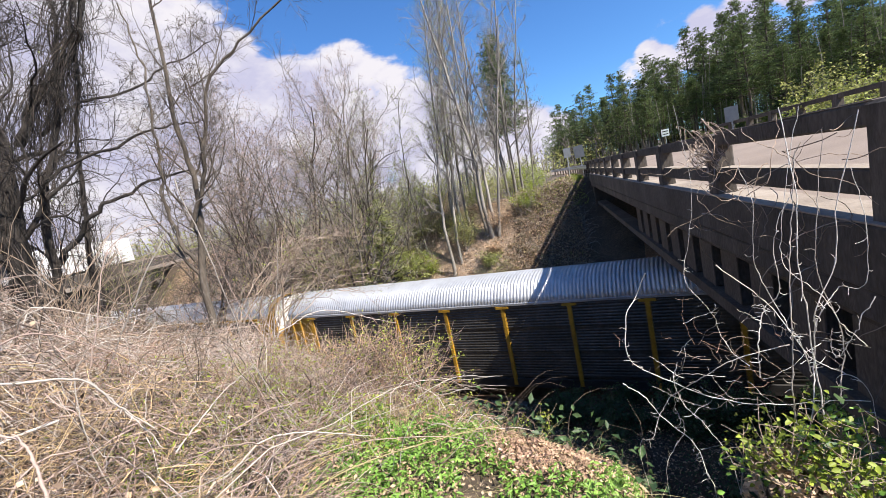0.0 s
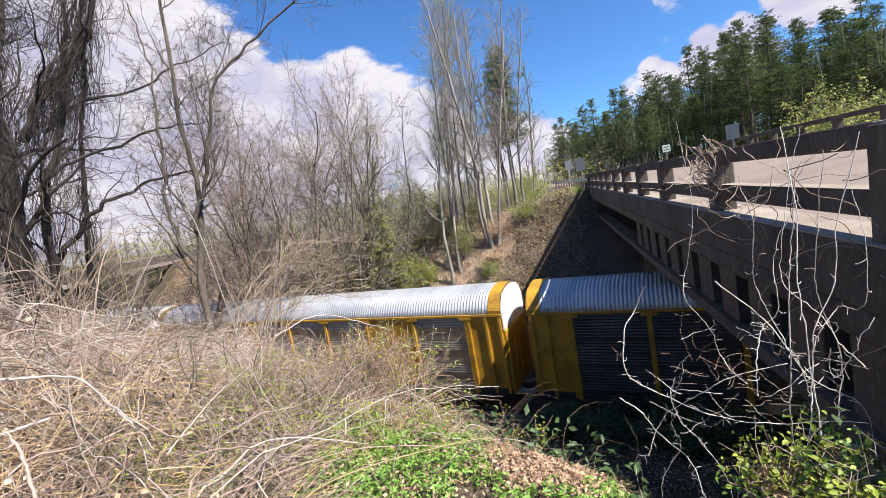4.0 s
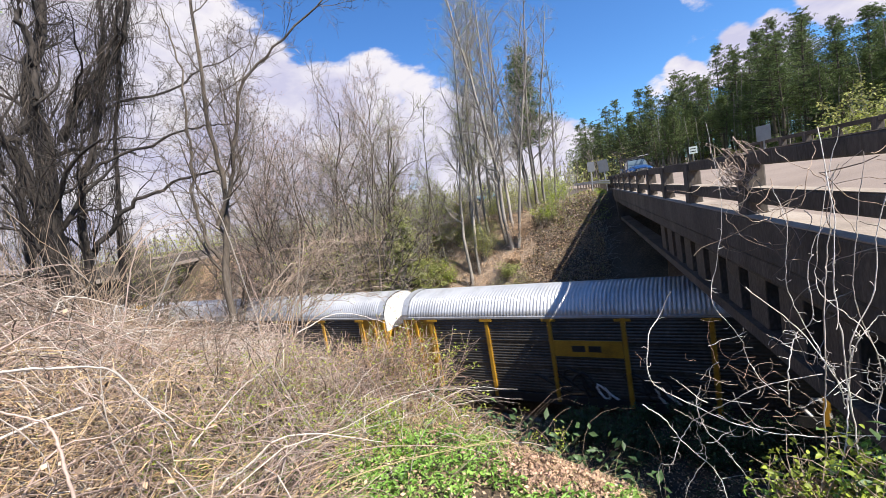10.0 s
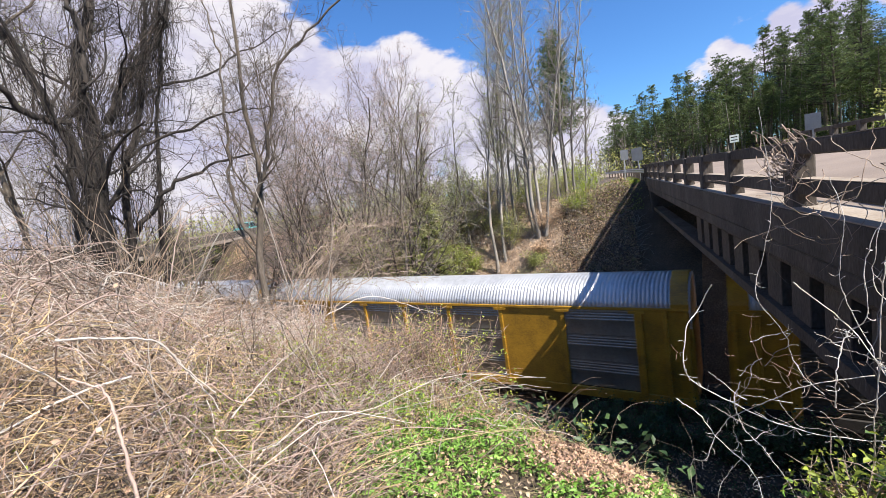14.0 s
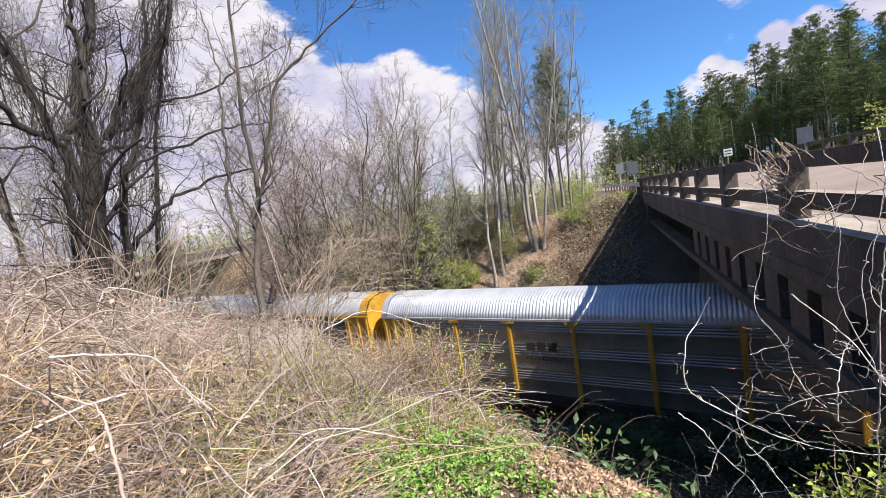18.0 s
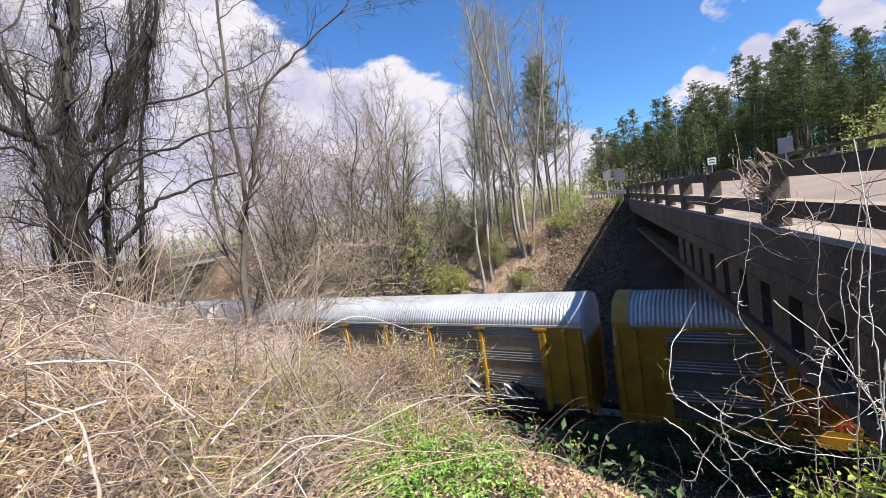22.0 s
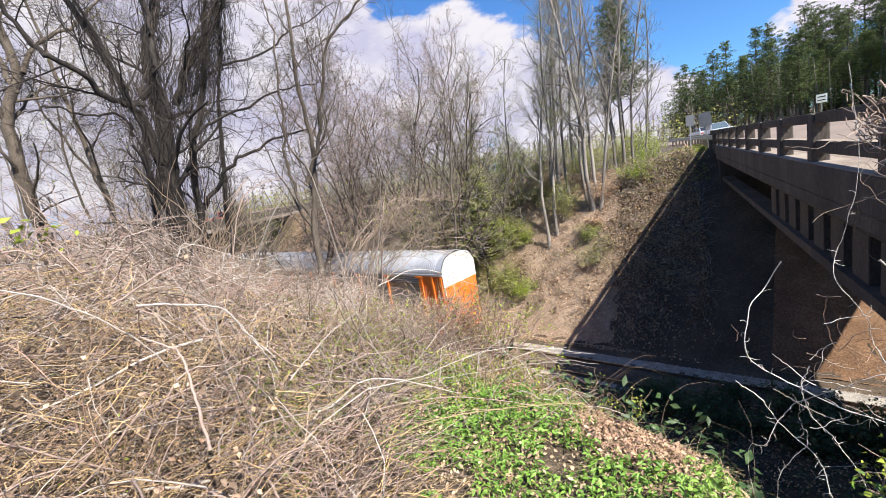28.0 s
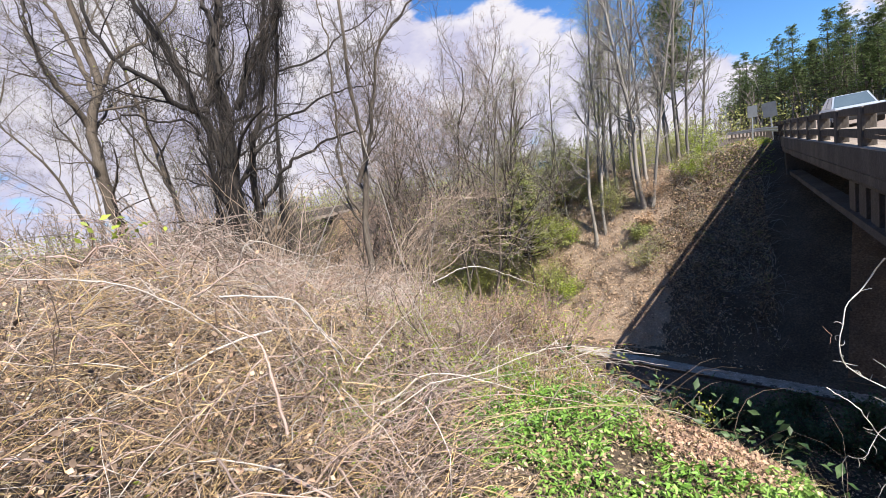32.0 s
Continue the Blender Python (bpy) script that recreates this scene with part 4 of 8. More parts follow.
def bare_tree(name, label, x, y, stems, bark, seed, spec=BARE, buds=None, bud_n=0, bud_size=0.07, zoff=0.0, far=False, twigs=None):
    """stems: (dx, dy, lean direction, height, radius) of each trunk."""
    rng = np.random.default_rng(seed)
    z = on_ground(x, y, 0.15) + zoff
    tree = thing(name, label, "tree", pose(x, y, z))
    crown, fine, tips = [], [], []
    for dx, dy, lean, h, r in stems:
        out = [[] for _ in range(6)]
        d = np.array([lean[0], lean[1], 1.0])
        grow(rng, out, (dx, dy, 0), d / np.linalg.norm(d), h, r, 0, spec)
        flare = out[0][0][1]
        flare[0] *= 1.35
        part("trunk", tubes("trunk", out[0], bark, 9), None, tree)
        crown += [(*q, 5) for q in out[1]] + [(*q, 3 if far else 4) for q in out[2]]
        fine += [(*q, 3) for q in out[3] + out[4]]
        tips += [p[-1] for p, _ in out[3] + out[4]]
    part("crown", tubes("crown", crown if twigs else crown + fine, bark, 4), None, tree, "fine bare branches")
    if twigs:
        tagged(part("twig_haze", tubes("twig_haze", fine, twigs, 3), None, tree), "lighter fine twig ends", kind="stuff")
    if buds is not None and tips:
        tips = np.array(tips)
        c = tips[rng.integers(0, len(tips), bud_n)] + rng.normal(0, 0.12, (bud_n, 3))
        part("young_leaves", leaves("young_leaves", c, rng.uniform(0.6, 1.3, bud_n) * bud_size, buds, rng, 0.2, 0.7), None, tree)
    return tree


def spline(ctrl, n=26):
    """A smooth line through a few bends."""
    c = np.array(ctrl, float)
    c = np.concatenate([[2 * c[0] - c[1]], c, [2 * c[-1] - c[-2]]])
    out = []
    segs = len(c) - 3
    for i in range(n):
        f = i / (n - 1) * segs
        k = min(int(f), segs - 1)
        t = f - k
        p0, p1, p2, p3 = c[k:k + 4]
        out.append(0.5 * (2 * p1 + (p2 - p0) * t + (2 * p0 - 5 * p1 + 4 * p2 - p3) * t * t + (3 * p1 - p0 - 3 * p2 + p3) * t ** 3))
    return np.array(out)


def seen_at(az, el, r):
    """The point at a bearing, a height angle and a level distance from the eye."""
    return r * math.sin(radians(az)), r * math.cos(radians(az)), EYE_Z + r * math.tan(radians(el))


def shaped_tree(name, label, r, stems, bark, seed, spec, buds=None, bud_n=0, bud_size=0.05):
    """stems: (bends as bearing, height angle and extra distance; radii; side limbs; their lengths)."""
    rng = np.random.default_rng(seed)
    x, y = polar(stems[0][0][0][0], r)
    base = np.array([x, y, on_ground(x, y, 0.2)])
    tree = thing(name, label, "tree", pose(*base))
    crown, tips, lines = [], [], []
    for n, (bends, r0, r1, kids, reach) in enumerate(stems):
        ctrl = [np.array(seen_at(a, e, r + q)) - base for a, e, q in bends]
        if n == 0:
            ctrl[0][2] = 0.0
        pts = spline(ctrl, 30) + np.cumsum(rng.normal(0, 0.028, (30, 3)), 0)
        rad = np.linspace(r0, r1, 30) * (1.0 if n == 0 else 0.72)
        lines.append((pts + base, rad))
        rad[0] *= 1.3 if n == 0 else 1.0
        out = [[(pts, rad)], [], [], [], [], []]
        for i in range(kids):
            f = 0.12 + 0.88 * (i + rng.uniform(0, 0.9)) / kids
            j = min(int(f * 29), 28)
            t = pts[j + 1] - pts[j]
            t /= np.linalg.norm(t)
            s = rng.normal(0, 1, 3)
            s -= t * (s @ t)
            s /= np.linalg.norm(s)
            ang = radians(rng.uniform(*spec["angle"][0]))
            grow(rng, out, pts[j], t * math.cos(ang) + s * math.sin(ang), rng.uniform(*reach) * (1.1 - 0.45 * f), max(spec["min"], rad[j] * spec["thin"][0]), 1, spec)
        part("trunk" if n == 0 else "limb", tubes("trunk", out[0], bark, 9), None, tree)
        crown += [(*q, 5) for q in out[1]] + [(*q, 4) for q in out[2]] + [(*q, 3) for q in out[3] + out[4]]
        tips += [p[-1] for p, _ in out[3] + out[4]]
    part("crown", tubes("crown", crown, bark, 4), None, tree, "fine bare branches")
    if buds is not None:
        tips = np.array(tips)
        c = tips[rng.integers(0, len(tips), bud_n)] + rng.normal(0, 0.08, (bud_n, 3))
        part("young_leaves", leaves("young_leaves", c, rng.uniform(0.6, 1.3, bud_n) * bud_size, buds, rng, 0.2, 0.7), None, tree)
    return lines


def polar(az, r):
    return r * math.sin(radians(az)), r * math.cos(radians(az))


# far bank: tall bare trees beside the bridge
TALL = spec_of(levels=4, min=0.0080, n=(16, 7, 5, 4, 3), kids=(26, 7, 6, 3), first=(0.24, 0.12, 0.12, 0.2), wander=(0.05, 0.13, 0.19, 0.24, 0.25), angle=((26, 62), (22, 50), (30, 60), (30, 70)), ratio=((0.10, 0.22), (0.38, 0.62), (0.4, 0.65), (0.45, 0.7)), lift=(0.012, 0.07, 0.05, 0.02, 0))
FAR = [(-9.4, 31.0, [(0, 0, (-.07, 0), 18.5, .15), (.35, .2, (.02, 0), 17.5, .13), (-.3, .3, (-.12, .03), 17, .12), (.5, -.2, (.09, 0), 15.5, .11)], 1, 900),
       (-15.4, 30.0, [(0, 0, (-.06, 0), 18.5, .12), (.5, .6, (-.02, 0), 19.0, .12)], 2, 3000),
       (-5.4, 34.0, [(0, 0, (.02, 0), 15.5, .13), (.6, .2, (.07, 0), 14.5, .10), (-.5, .1, (-.03, 0), 16, .12)], 3, 1200),
       (-13.2, 33.0, [(0, 0, (-.06, 0), 19.5, .13), (.6, 0, (.01, 0), 18.0, .11), (-.6, .4, (-.10, 0), 17, .10)], 4, 3000),
       (-11.3, 36.0, [(0, 0, (.0, 0), 17.5, .10), (.7, .5, (.05, 0), 16.5, .10)], 5, 1200),
       (-3.0, 37.0, [(0, 0, (.04, 0), 12.0, .09)], 6, 600),
       (-18.5, 33.0, [(0, 0, (-.10, 0), 12.0, .08)], 7, 600),
       (-7.4, 38.0, [(0, 0, (.0, 0), 16.0, .10), (.8, .3, (.04, 0), 15, .09)], 8, 900)]
for az, r, stems, seed, buds in FAR:
    x, y = polar(az, r)
    bare_tree("bare_tree", "tall bare grey tree with first pale leaves on a bank", x, y, stems, BARK, 100 + seed, TALL, LEAF_YELLOW, int(buds * 1.6), 0.062, far=True)

# further along the far bank: budding trees
BUD_PINK = material("pinkish_brown_bud", [(0.30, 0.17, 0.13), (0.50, 0.33, 0.26)], 1.5, 0.8, 0.1, 20, rnd=0.35, through=0.2)
VASE = spec_of(levels=4, n=(16, 9, 7, 5, 3), min=0.0105, thin=(0.6, 0.6, 0.6, 0.65), kids=(12, 8, 6, 3), first=(0.25, 0.15, 0.12, 0.15), angle=((22, 55), (25, 58), (30, 65), (30, 65)), ratio=((0.28, 0.48), (0.38, 0.60), (0.42, 0.66), (0.45, 0.7)), wander=(0.10, 0.17, 0.23, 0.26, 0.25), lift=(0.03, 0.05, 0.03, 0.02, 0))
for i, (az, r, h, spread) in enumerate([(-31.6, 28.5, 16.0, .34), (-36.0, 31, 18.5, .30), (-27.8, 32, 15.5, .32), (-40.5, 34, 18, .28), (-24.6, 37, 10, .2), (-44.5, 36, 14, .26), (-34, 38, 18, .24), (-29.5, 38, 17, .24), (-21.5, 32, 8.5, .24), (-38.5, 45, 15, .2), (-48.5, 33, 12, .26), (-53.5, 38, 11, .24)]):
    x, y = polar(az, r)
    g = random.Random(260 + i)
    stems = [(0.25 * math.cos(2.1 * k), 0.25 * math.sin(2.1 * k), (spread * math.cos(2.1 * k + i) + g.uniform(-.06, .06), spread * math.sin(2.1 * k + i)), h * g.uniform(.78, 1.0), .125 * g.uniform(.7, 1.1)) for k in range(3)]
    # Even-numbered trees get paler bark on their twigs, a painted sunlit look.
    bare_tree("budding_tree", "vase-shaped bare tree with brownish pink budding tips", x, y, stems, BARK_MID, 200 + i, VASE, LEAF_YELLOW if i % 3 == 2 else BUD_PINK, 4200, 0.062, far=True, twigs=TWIG_PINK if i % 2 else BARK)

# near trees
OLD = spec_of(n=(22, 11, 8, 5, 4), wander=(0.09, 0.17, 0.22, 0.26, 0.28), kids=(9, 8, 8, 5), first=(0.22, 0.15, 0.15, 0.2), angle=((28, 62), (25, 60), (25, 65), (25, 65)), ratio=((0.35, 0.55), (0.4, 0.65), (0.4, 0.65), (0.45, 0.7)), thin=(0.34, 0.55, 0.6, 0.65), lift=(0.02, 0.03, 0.02, 0.01, 0), min=0.003)
SLIM = spec_of(n=(24, 12, 8, 5, 4), wander=(0.075, 0.15, 0.2, 0.24, 0.26), kids=(10, 9, 7, 5), first=(0.30, 0.15, 0.15, 0.2), angle=((18, 45), (22, 50), (25, 60), (25, 60)), ratio=((0.35, 0.55), (0.4, 0.65), (0.4, 0.65), (0.45, 0.7)), thin=(0.42, 0.55, 0.6, 0.65), lift=(0.02, 0.06, 0.04, 0.02, 0), min=0.003)
VT = []
VT.append(([(-60.9, -9, 0), (-60.3, 0, 0), (-59.3, 6.6, 0), (-58.7, 13, .1), (-58.6, 18.4, .2), (-56.5, 24.3, .3), (-54.4, 33, .4)], .21, .06, 8, (1.4, 2.6)))
VT.append(([(-60.4, 4.8, 0), (-61.3, 11.5, -.1), (-61.5, 15.4, -.2), (-62.3, 19.7, -.3), (-63.3, 24.3, -.4), (-63.8, 31, -.5)], .12, .035, 7, (1.2, 2.2)))
VT.append(([(-60.9, 13.5, -.1), (-59.5, 16.7, -.2), (-59.5, 20.7, -.2), (-59.2, 24.3, -.2), (-58.7, 30, -.1)], .10, .04, 7, (1.0, 2.0)))
VT.append(([(-61, 12.4, -.1), (-63.5, 14.1, -.3), (-65.3, 16.5, -.5), (-67.2, 18.8, -.7), (-68.1, 23.2, -.8), (-68.5, 29, -.9)], .085, .03, 9, (1.0, 2.2)))
VT.append(([(-57.9, 12.6, .1), (-54.9, 18.7, 0), (-51.9, 20.7, -.1), (-49.9, 24, -.2), (-47.8, 30, -.3)], .11, .04, 8, (1.0, 2.0)))
VT.append(([(-58.6, -6, .2), (-57.5, 6.3, .2), (-55.5, 12.7, .3), (-53.6, 18.7, .3), (-52.3, 24.2, .3), (-51.0, 30, .3)], .11, .03, 9, (1.0, 1.9)))
VT.append(([(-57.2, 8.7, .1), (-52.6, 11.2, -.1), (-47.8, 12.8, -.3), (-44.9, 13.9, -.4), (-41.3, 14, -.5)], .045, .012, 7, (0.6, 1.4)))
VT.append(([(-56.2, 13.7, .2), (-53.2, 16.1, .3), (-49.1, 16.9, .4), (-43.6, 19.5, .5), (-38.8, 21.2, .6)], .05, .012, 8, (0.6, 1.5)))
VT.append(([(-57.6, 1.0, 0), (-56.3, 2.5, -.1), (-53.3, 5.6, -.2), (-49.8, 7.3, -.3), (-45.3, 8.3, -.4)], .075, .025, 5, (0.6, 1.3)))
VT.append(([(-56.0, -6, .4), (-54.8, 3.8, .4), (-53.6, 11.1, .5), (-51.7, 17.3, .5), (-50.8, 23, .5), (-48.9, 29, .5)], .07, .025, 9, (0.8, 1.8)))
VT.append(([(-62.9, -9, .1), (-62.3, -5, .1), (-61.8, 1.7, .1), (-61.6, 7, 0), (-62, 11.5, -.1), (-63.2, 17, -.2), (-66, 25, -.3)], .09, .025, 6, (1.0, 2.2)))
VT.append(([(-62.2, 9.5, 0), (-64.8, 11.8, -.3), (-69, 12.4, -.6), (-72.5, 11.6, -.8)], .04, .012, 5, (0.6, 1.4)))
VINE_TREE = shaped_tree("vine_covered_tree", "dark old tree hung with dead vines beside the cutting", 10.0, VT, BARK_DARK, 301, OLD)
shaped_tree("slim_tree", "slim bare tree with dark forked stems", 8.2,
            [([(-46.6, -13, 0), (-46.2, -4, 0), (-45.3, 3, 0), (-44.7, 8, 0), (-43.7, 17, .1), (-41.9, 26.2, .2), (-40.9, 35, .3)], .066, .016, 15, (1.1, 2.2)),
             ([(-45.4, 2.0, 0), (-43.7, 6.8, -.1), (-41.6, 12.2, -.2), (-39.8, 17.4, -.2), (-36.2, 21.4, -.3), (-29.2, 26.0, -.5), (-25, 31, -.6)], .054, .013, 15, (0.9, 1.8)),
             ([(-46.0, -2, 0), (-46.8, 7, .2), (-46.4, 16, .3), (-47.4, 26, .4)], .045, .014, 9, (0.8, 1.6))], BARK_MID, 302, SLIM)
FT = []
FT.append(([(-71.8, -4, 0), (-71.5, 1.2, 0), (-71.2, 7.8, 0), (-71.3, 11.9, 0), (-69.7, 15.6, 0), (-70, 19.7, .1), (-70.2, 24, .2), (-69.7, 32, .3)], .15, .04, 8, (1.4, 2.6)))
FT.append(([(-71.5, 11.5, 0), (-72.8, 14.7, -.2), (-74.3, 17.7, -.3), (-75.2, 20, -.4), (-75.0, 22.7, -.5), (-74.4, 29, -.6)], .10, .03, 7, (1.2, 2.4)))
FT.append(([(-69.7, 15.6, 0), (-67.6, 18.3, .2), (-64.2, 20.3, .4), (-60.3, 23.3, .6), (-57.4, 30, .8)], .075, .02, 7, (1.0, 2.0)))
FT.append(([(-70.5, 14.0, 0), (-71.4, 18.2, .1), (-72.1, 21.1, .2), (-73.2, 24.2, .3), (-74.5, 31, .4)], .085, .03, 7, (1.2, 2.4)))
FT.append(([(-65.2, -2, .6), (-66, 4.8, .6), (-67.2, 9.4, .5), (-68.8, 13.1, .3), (-70.5, 19, .2)], .05, .02, 6, (1.0, 2.0)))
shaped_tree("bare_tree", "bare forked tree with mossy brown bark on the near bank", 12.5, FT, BARK_MID, 303, OLD, LEAF_YELLOW, 200)
for i, (az, r, h, ln, rad) in enumerate([(-66.5, 15, 9, (.05, .0), .09), (-63.5, 19, 9, (.1, 0), .08), (-56.5, 27, 9, (.05, 0), .07), (-61, 30, 10, (-.1, 0), .08), (-68, 27, 10, (.1, 0), .08), (-74, 24, 10, (.05, 0), .08), (-83, 22, 9, (-.05, 0), .08), (-91, 19, 9, (.1, 0), .08)]):
    x, y = polar(az, r)
    bare_tree("bare_tree", "bare spreading tree on the brush-grown near bank", x, y, [(0, 0, ln, h, rad), (.3, .1, (-ln[0] - .08, .1), h * .9, rad * .7)], BARK_MID, 310 + i, SLIM, LEAF_YELLOW, 250, 0.05)
# wide bush with arching twigs on the near slope
ARCH = spec_of(n=(20, 9, 6, 4, 3), wander=(0.05, 0.12, 0.18, 0.22, 0.2), lift=(0, 0.05, 0.05, 0.03, 0), kids=(9, 4, 3, 2), first=(0.3, 0.2, 0.2, 0.2), angle=((20, 50), (22, 50), (25, 55), (25, 60)), ratio=((0.2, 0.4), (0.35, 0.6), (0.4, 0.6), (0.45, 0.6)), thin=(0.62, 0.6, 0.6, 0.65), min=0.0028)
ARCHES = []
for i in range(19):
    g = random.Random(900 + i)
    a0 = -43.5 + g.uniform(-2.5, 4.0)
    reach = g.uniform(5, 19)
    top = g.uniform(-9.5, 0.5) - 0.12 * reach
    droop = g.uniform(0.5, 3.2)
    ARCHES.append(([(a0, -16, 0), (a0 + .16 * reach, -16 + .55 * (top + 16), .1), (a0 + .42 * reach, top - .7, .2), (a0 + .62 * reach, top, .3), (a0 + .84 * reach, top - .35 * droop, .4), (a0 + reach, top - droop, .5)], .016, .005, 11, (0.4, 1.1)))
shaped_tree("arching_bush", "wide bare bush with arching pale olive twigs", 9.0, ARCHES, VINE_BARK, 330, ARCH, LEAF_YELLOW, 1100, 0.03)


# pine wood beyond the road
def needle_crown(rng, h, first, width, per, size, whorls, cone=False):
    """Limbs in whorls with tufts of needles at their ends."""
    P, C = [], []
    for w in range(whorls):
        f = first + (1 - first) * (w + rng.uniform(0, 0.8)) / whorls
        z = h * min(f, 0.985)
        g = (f - first) / (1 - first)
        reach = width * ((1 - g) ** 0.8 if cone else (0.02 + 0.98 * (1 - g) ** 0.75)) * rng.uniform(0.5, 1.2) + 0.12
        k = rng.integers(3, 6)
        a0 = rng.uniform(0, 6.28)
        for j in range(k):
            a = a0 + j * 6.28 / k + rng.uniform(-0.4, 0.4)
            L = reach * rng.uniform(0.4, 1.25)
            t = np.linspace(0, 1, 5)[:, None]
            out = np.array([math.cos(a), math.sin(a), 0.1])
            pts = np.array([0, 0, z]) + t * L * out + t ** 2 * np.array([0, 0, 0.25 * L])
            P.append((pts, np.linspace(0.05, 0.015, 5)))
            for q in ((1.0, 0.72, 0.42) if not cone else (1.0, rng.uniform(0.45, 0.8))):
                m = int(per * rng.uniform(0.6, 1.2))
                c0 = np.array([0, 0, z]) + q * L * out + q * q * np.array([0, 0, 0.25 * L]) + rng.normal(0, 1, 3) * [0.25, 0.25, 0.34]
                rr = 0.42 * rng.uniform(0.7, 1.3) * (width / 2.8 if cone else 1.5 * (0.5 + 0.5 * (1 - g) ** 0.7))
                v = rng.normal(0, 1, (m, 3))
                v *= (rng.uniform(0.3, 1, (m, 1)) ** 0.5) * rr / (np.linalg.norm(v, axis=1, keepdims=True) + 1e-9)
                C.append(c0 + v * [1, 1, 0.62 if cone else 0.5])
    return P, np.concatenate(C)


def pine(seed, h, first, width, mat=PINE, per=15, size=0.38, whorls=23, name="pine_tree", label="tall green pine at the edge of the wood", cone=False):
    rng = np.random.default_rng(seed)
    tree = thing(name, label, "tree")
    tr, rr = branch(rng, (0, 0, -0.2), (rng.normal(0, .02), rng.normal(0, .02), 1), h, 0.02 * h * 0.7 + 0.03, 0.02, 14, 0.012, 0.01)
    part("trunk", tubes("trunk", [(tr, rr)], BARK_MID, 7), None, tree)
    P, c = needle_crown(rng, h, first, width, per, size, whorls, cone)
    tagged(part("branch_frame", tubes("branch_frame", P, BARK_DARK, 3), None, tree), "thin dark limbs inside the crown", kind="stuff")
    part("crown", leaves("needles", c, rng.uniform(0.6, 1.3, len(c)) * size, mat, rng, 0.2, 0.5 if cone else 0.24), None, tree)
    return tree


def build_pines():
    rng = np.random.default_rng(77)
    kinds = [pine(1, 17, 0.22, 4.6), pine(2, 17, 0.34, 4.2), pine(3, 17, 0.14, 4.4), pine(4, 17, 0.28, 5.2), pine(5, 17, 0.10, 4.0), pine(6, 17, 0.45, 4.4)]
    spots = []
    for row in range(5):
        for i in range(34):
            az = 0.5 + i * 1.15 + rng.uniform(-0.7, 0.7)
            r = 74 + row * 7 + rng.uniform(-2.5, 2.5) - max(0, az - 12) * 0.75 + max(0, 9 - az) * 5.5
            top = float(np.interp(az, [0, 1.5, 5.5, 10, 15, 18, 21.5, 24, 27, 40], [5.4, 7.2, 9.0, 9.6, 10.9, 11.9, 13.8, 13.6, 12.2, 12])) + rng.normal(0.0, 0.85) - (4 - row) * 0.45
            spots.append((az, r, top))
    for n, (az, r, top) in enumerate(spots):
        x, y = polar(az, r)
        z = on_ground(x, y)
        want = EYE_Z + r * math.tan(radians(top)) - z
        m = pose(x, y, z, 0, 0, rng.uniform(0, 360))
        k = n if n < len(kinds) else int(rng.integers(0, len(kinds)))
        f = max(0.4, want / 17.0)
        m = m @ Matrix.Diagonal((0.45 + 0.55 * f, 0.45 + 0.55 * f, f, 1))
        if n < len(kinds):
            kinds[n].matrix_basis = m
            tagged(kinds[n], group="pine wood")
        else:
            copy_thing(kinds[k], m)


build_pines()


def build_pine_depth():
    """The dim inside of the pine wood and its undergrowth."""
    rng = np.random.default_rng(78)
    n = 26000
    az = rng.uniform(-1, 42, n)
    r = rng.uniform(88, 125, n) - np.clip(az - 12, 0, None) * 0.6 + np.clip(9 - az, 0, None) * 5.5
    x, y = r * np.sin(np.radians(az)), r * np.cos(np.radians(az))
    g = ground_z(x, y)
    top = np.clip(EYE_Z + np.tan(np.radians(4.2 + 0.17 * np.minimum(az, 22))) * r - g, 1, None)
    c = np.c_[x, y, g + rng.uniform(0, 1, n) * top]
    tagged(new("pine_wood_depth", leaves("pine_wood_depth", c, rng.uniform(0.4, 0.9, n), PINE, rng, 0.3, 0.3)), "dim inner foliage of the pine wood", "woods", kind="stuff")
    P = []
    for i in range(260):
        a = rng.uniform(0, 40)
        q = rng.uniform(72, 100) - max(0, a - 12) * 0.7 + max(0, 9 - a) * 5.5
        x, y = polar(a, q)
        P.append(branch(rng, (x, y, on_ground(x, y)), (rng.normal(0, .05), rng.normal(0, .05), 1), rng.uniform(5, 11), 0.10, 0.03, 6, 0.04, 0.02))
    tagged(new("pine_wood_stems", tubes("pine_wood_stems", P, BARK, 4)), "grey bare stems inside the pine wood", "woods", kind="stuff")


build_pine_depth()

x, y = polar(-5.2, 38)
pine(12, 13.2, 0.42, 2.4, PINE, 30, 0.30, 24, "pine_tree", "thin dull pine among bare trees").matrix_basis = pose(x, y, on_ground(x, y))

x, y = polar(-24.0, 29.5)
cedar = pine(9, 8.6, 0.30, 2.0, CEDAR, 60, 0.17, 26, "cedar_tree", "small dull green cedar on the far bank", True)
cedar.matrix_basis = pose(x, y, on_ground(x, y))
for i, (az, r, h) in enumerate([(-20.0, 34, 5.0), (-27.5, 33, 6.0), (-31.5, 34, 5.0)]):
    x, y = polar(az, r)
    pine(20 + i, h, 0.06, 0.32 * h, OLIVE if i % 2 else CEDAR, 14, 0.11, 14, "evergreen_sapling", "dull olive evergreen sapling on the far bank", True).matrix_basis = pose(x, y, on_ground(x, y))


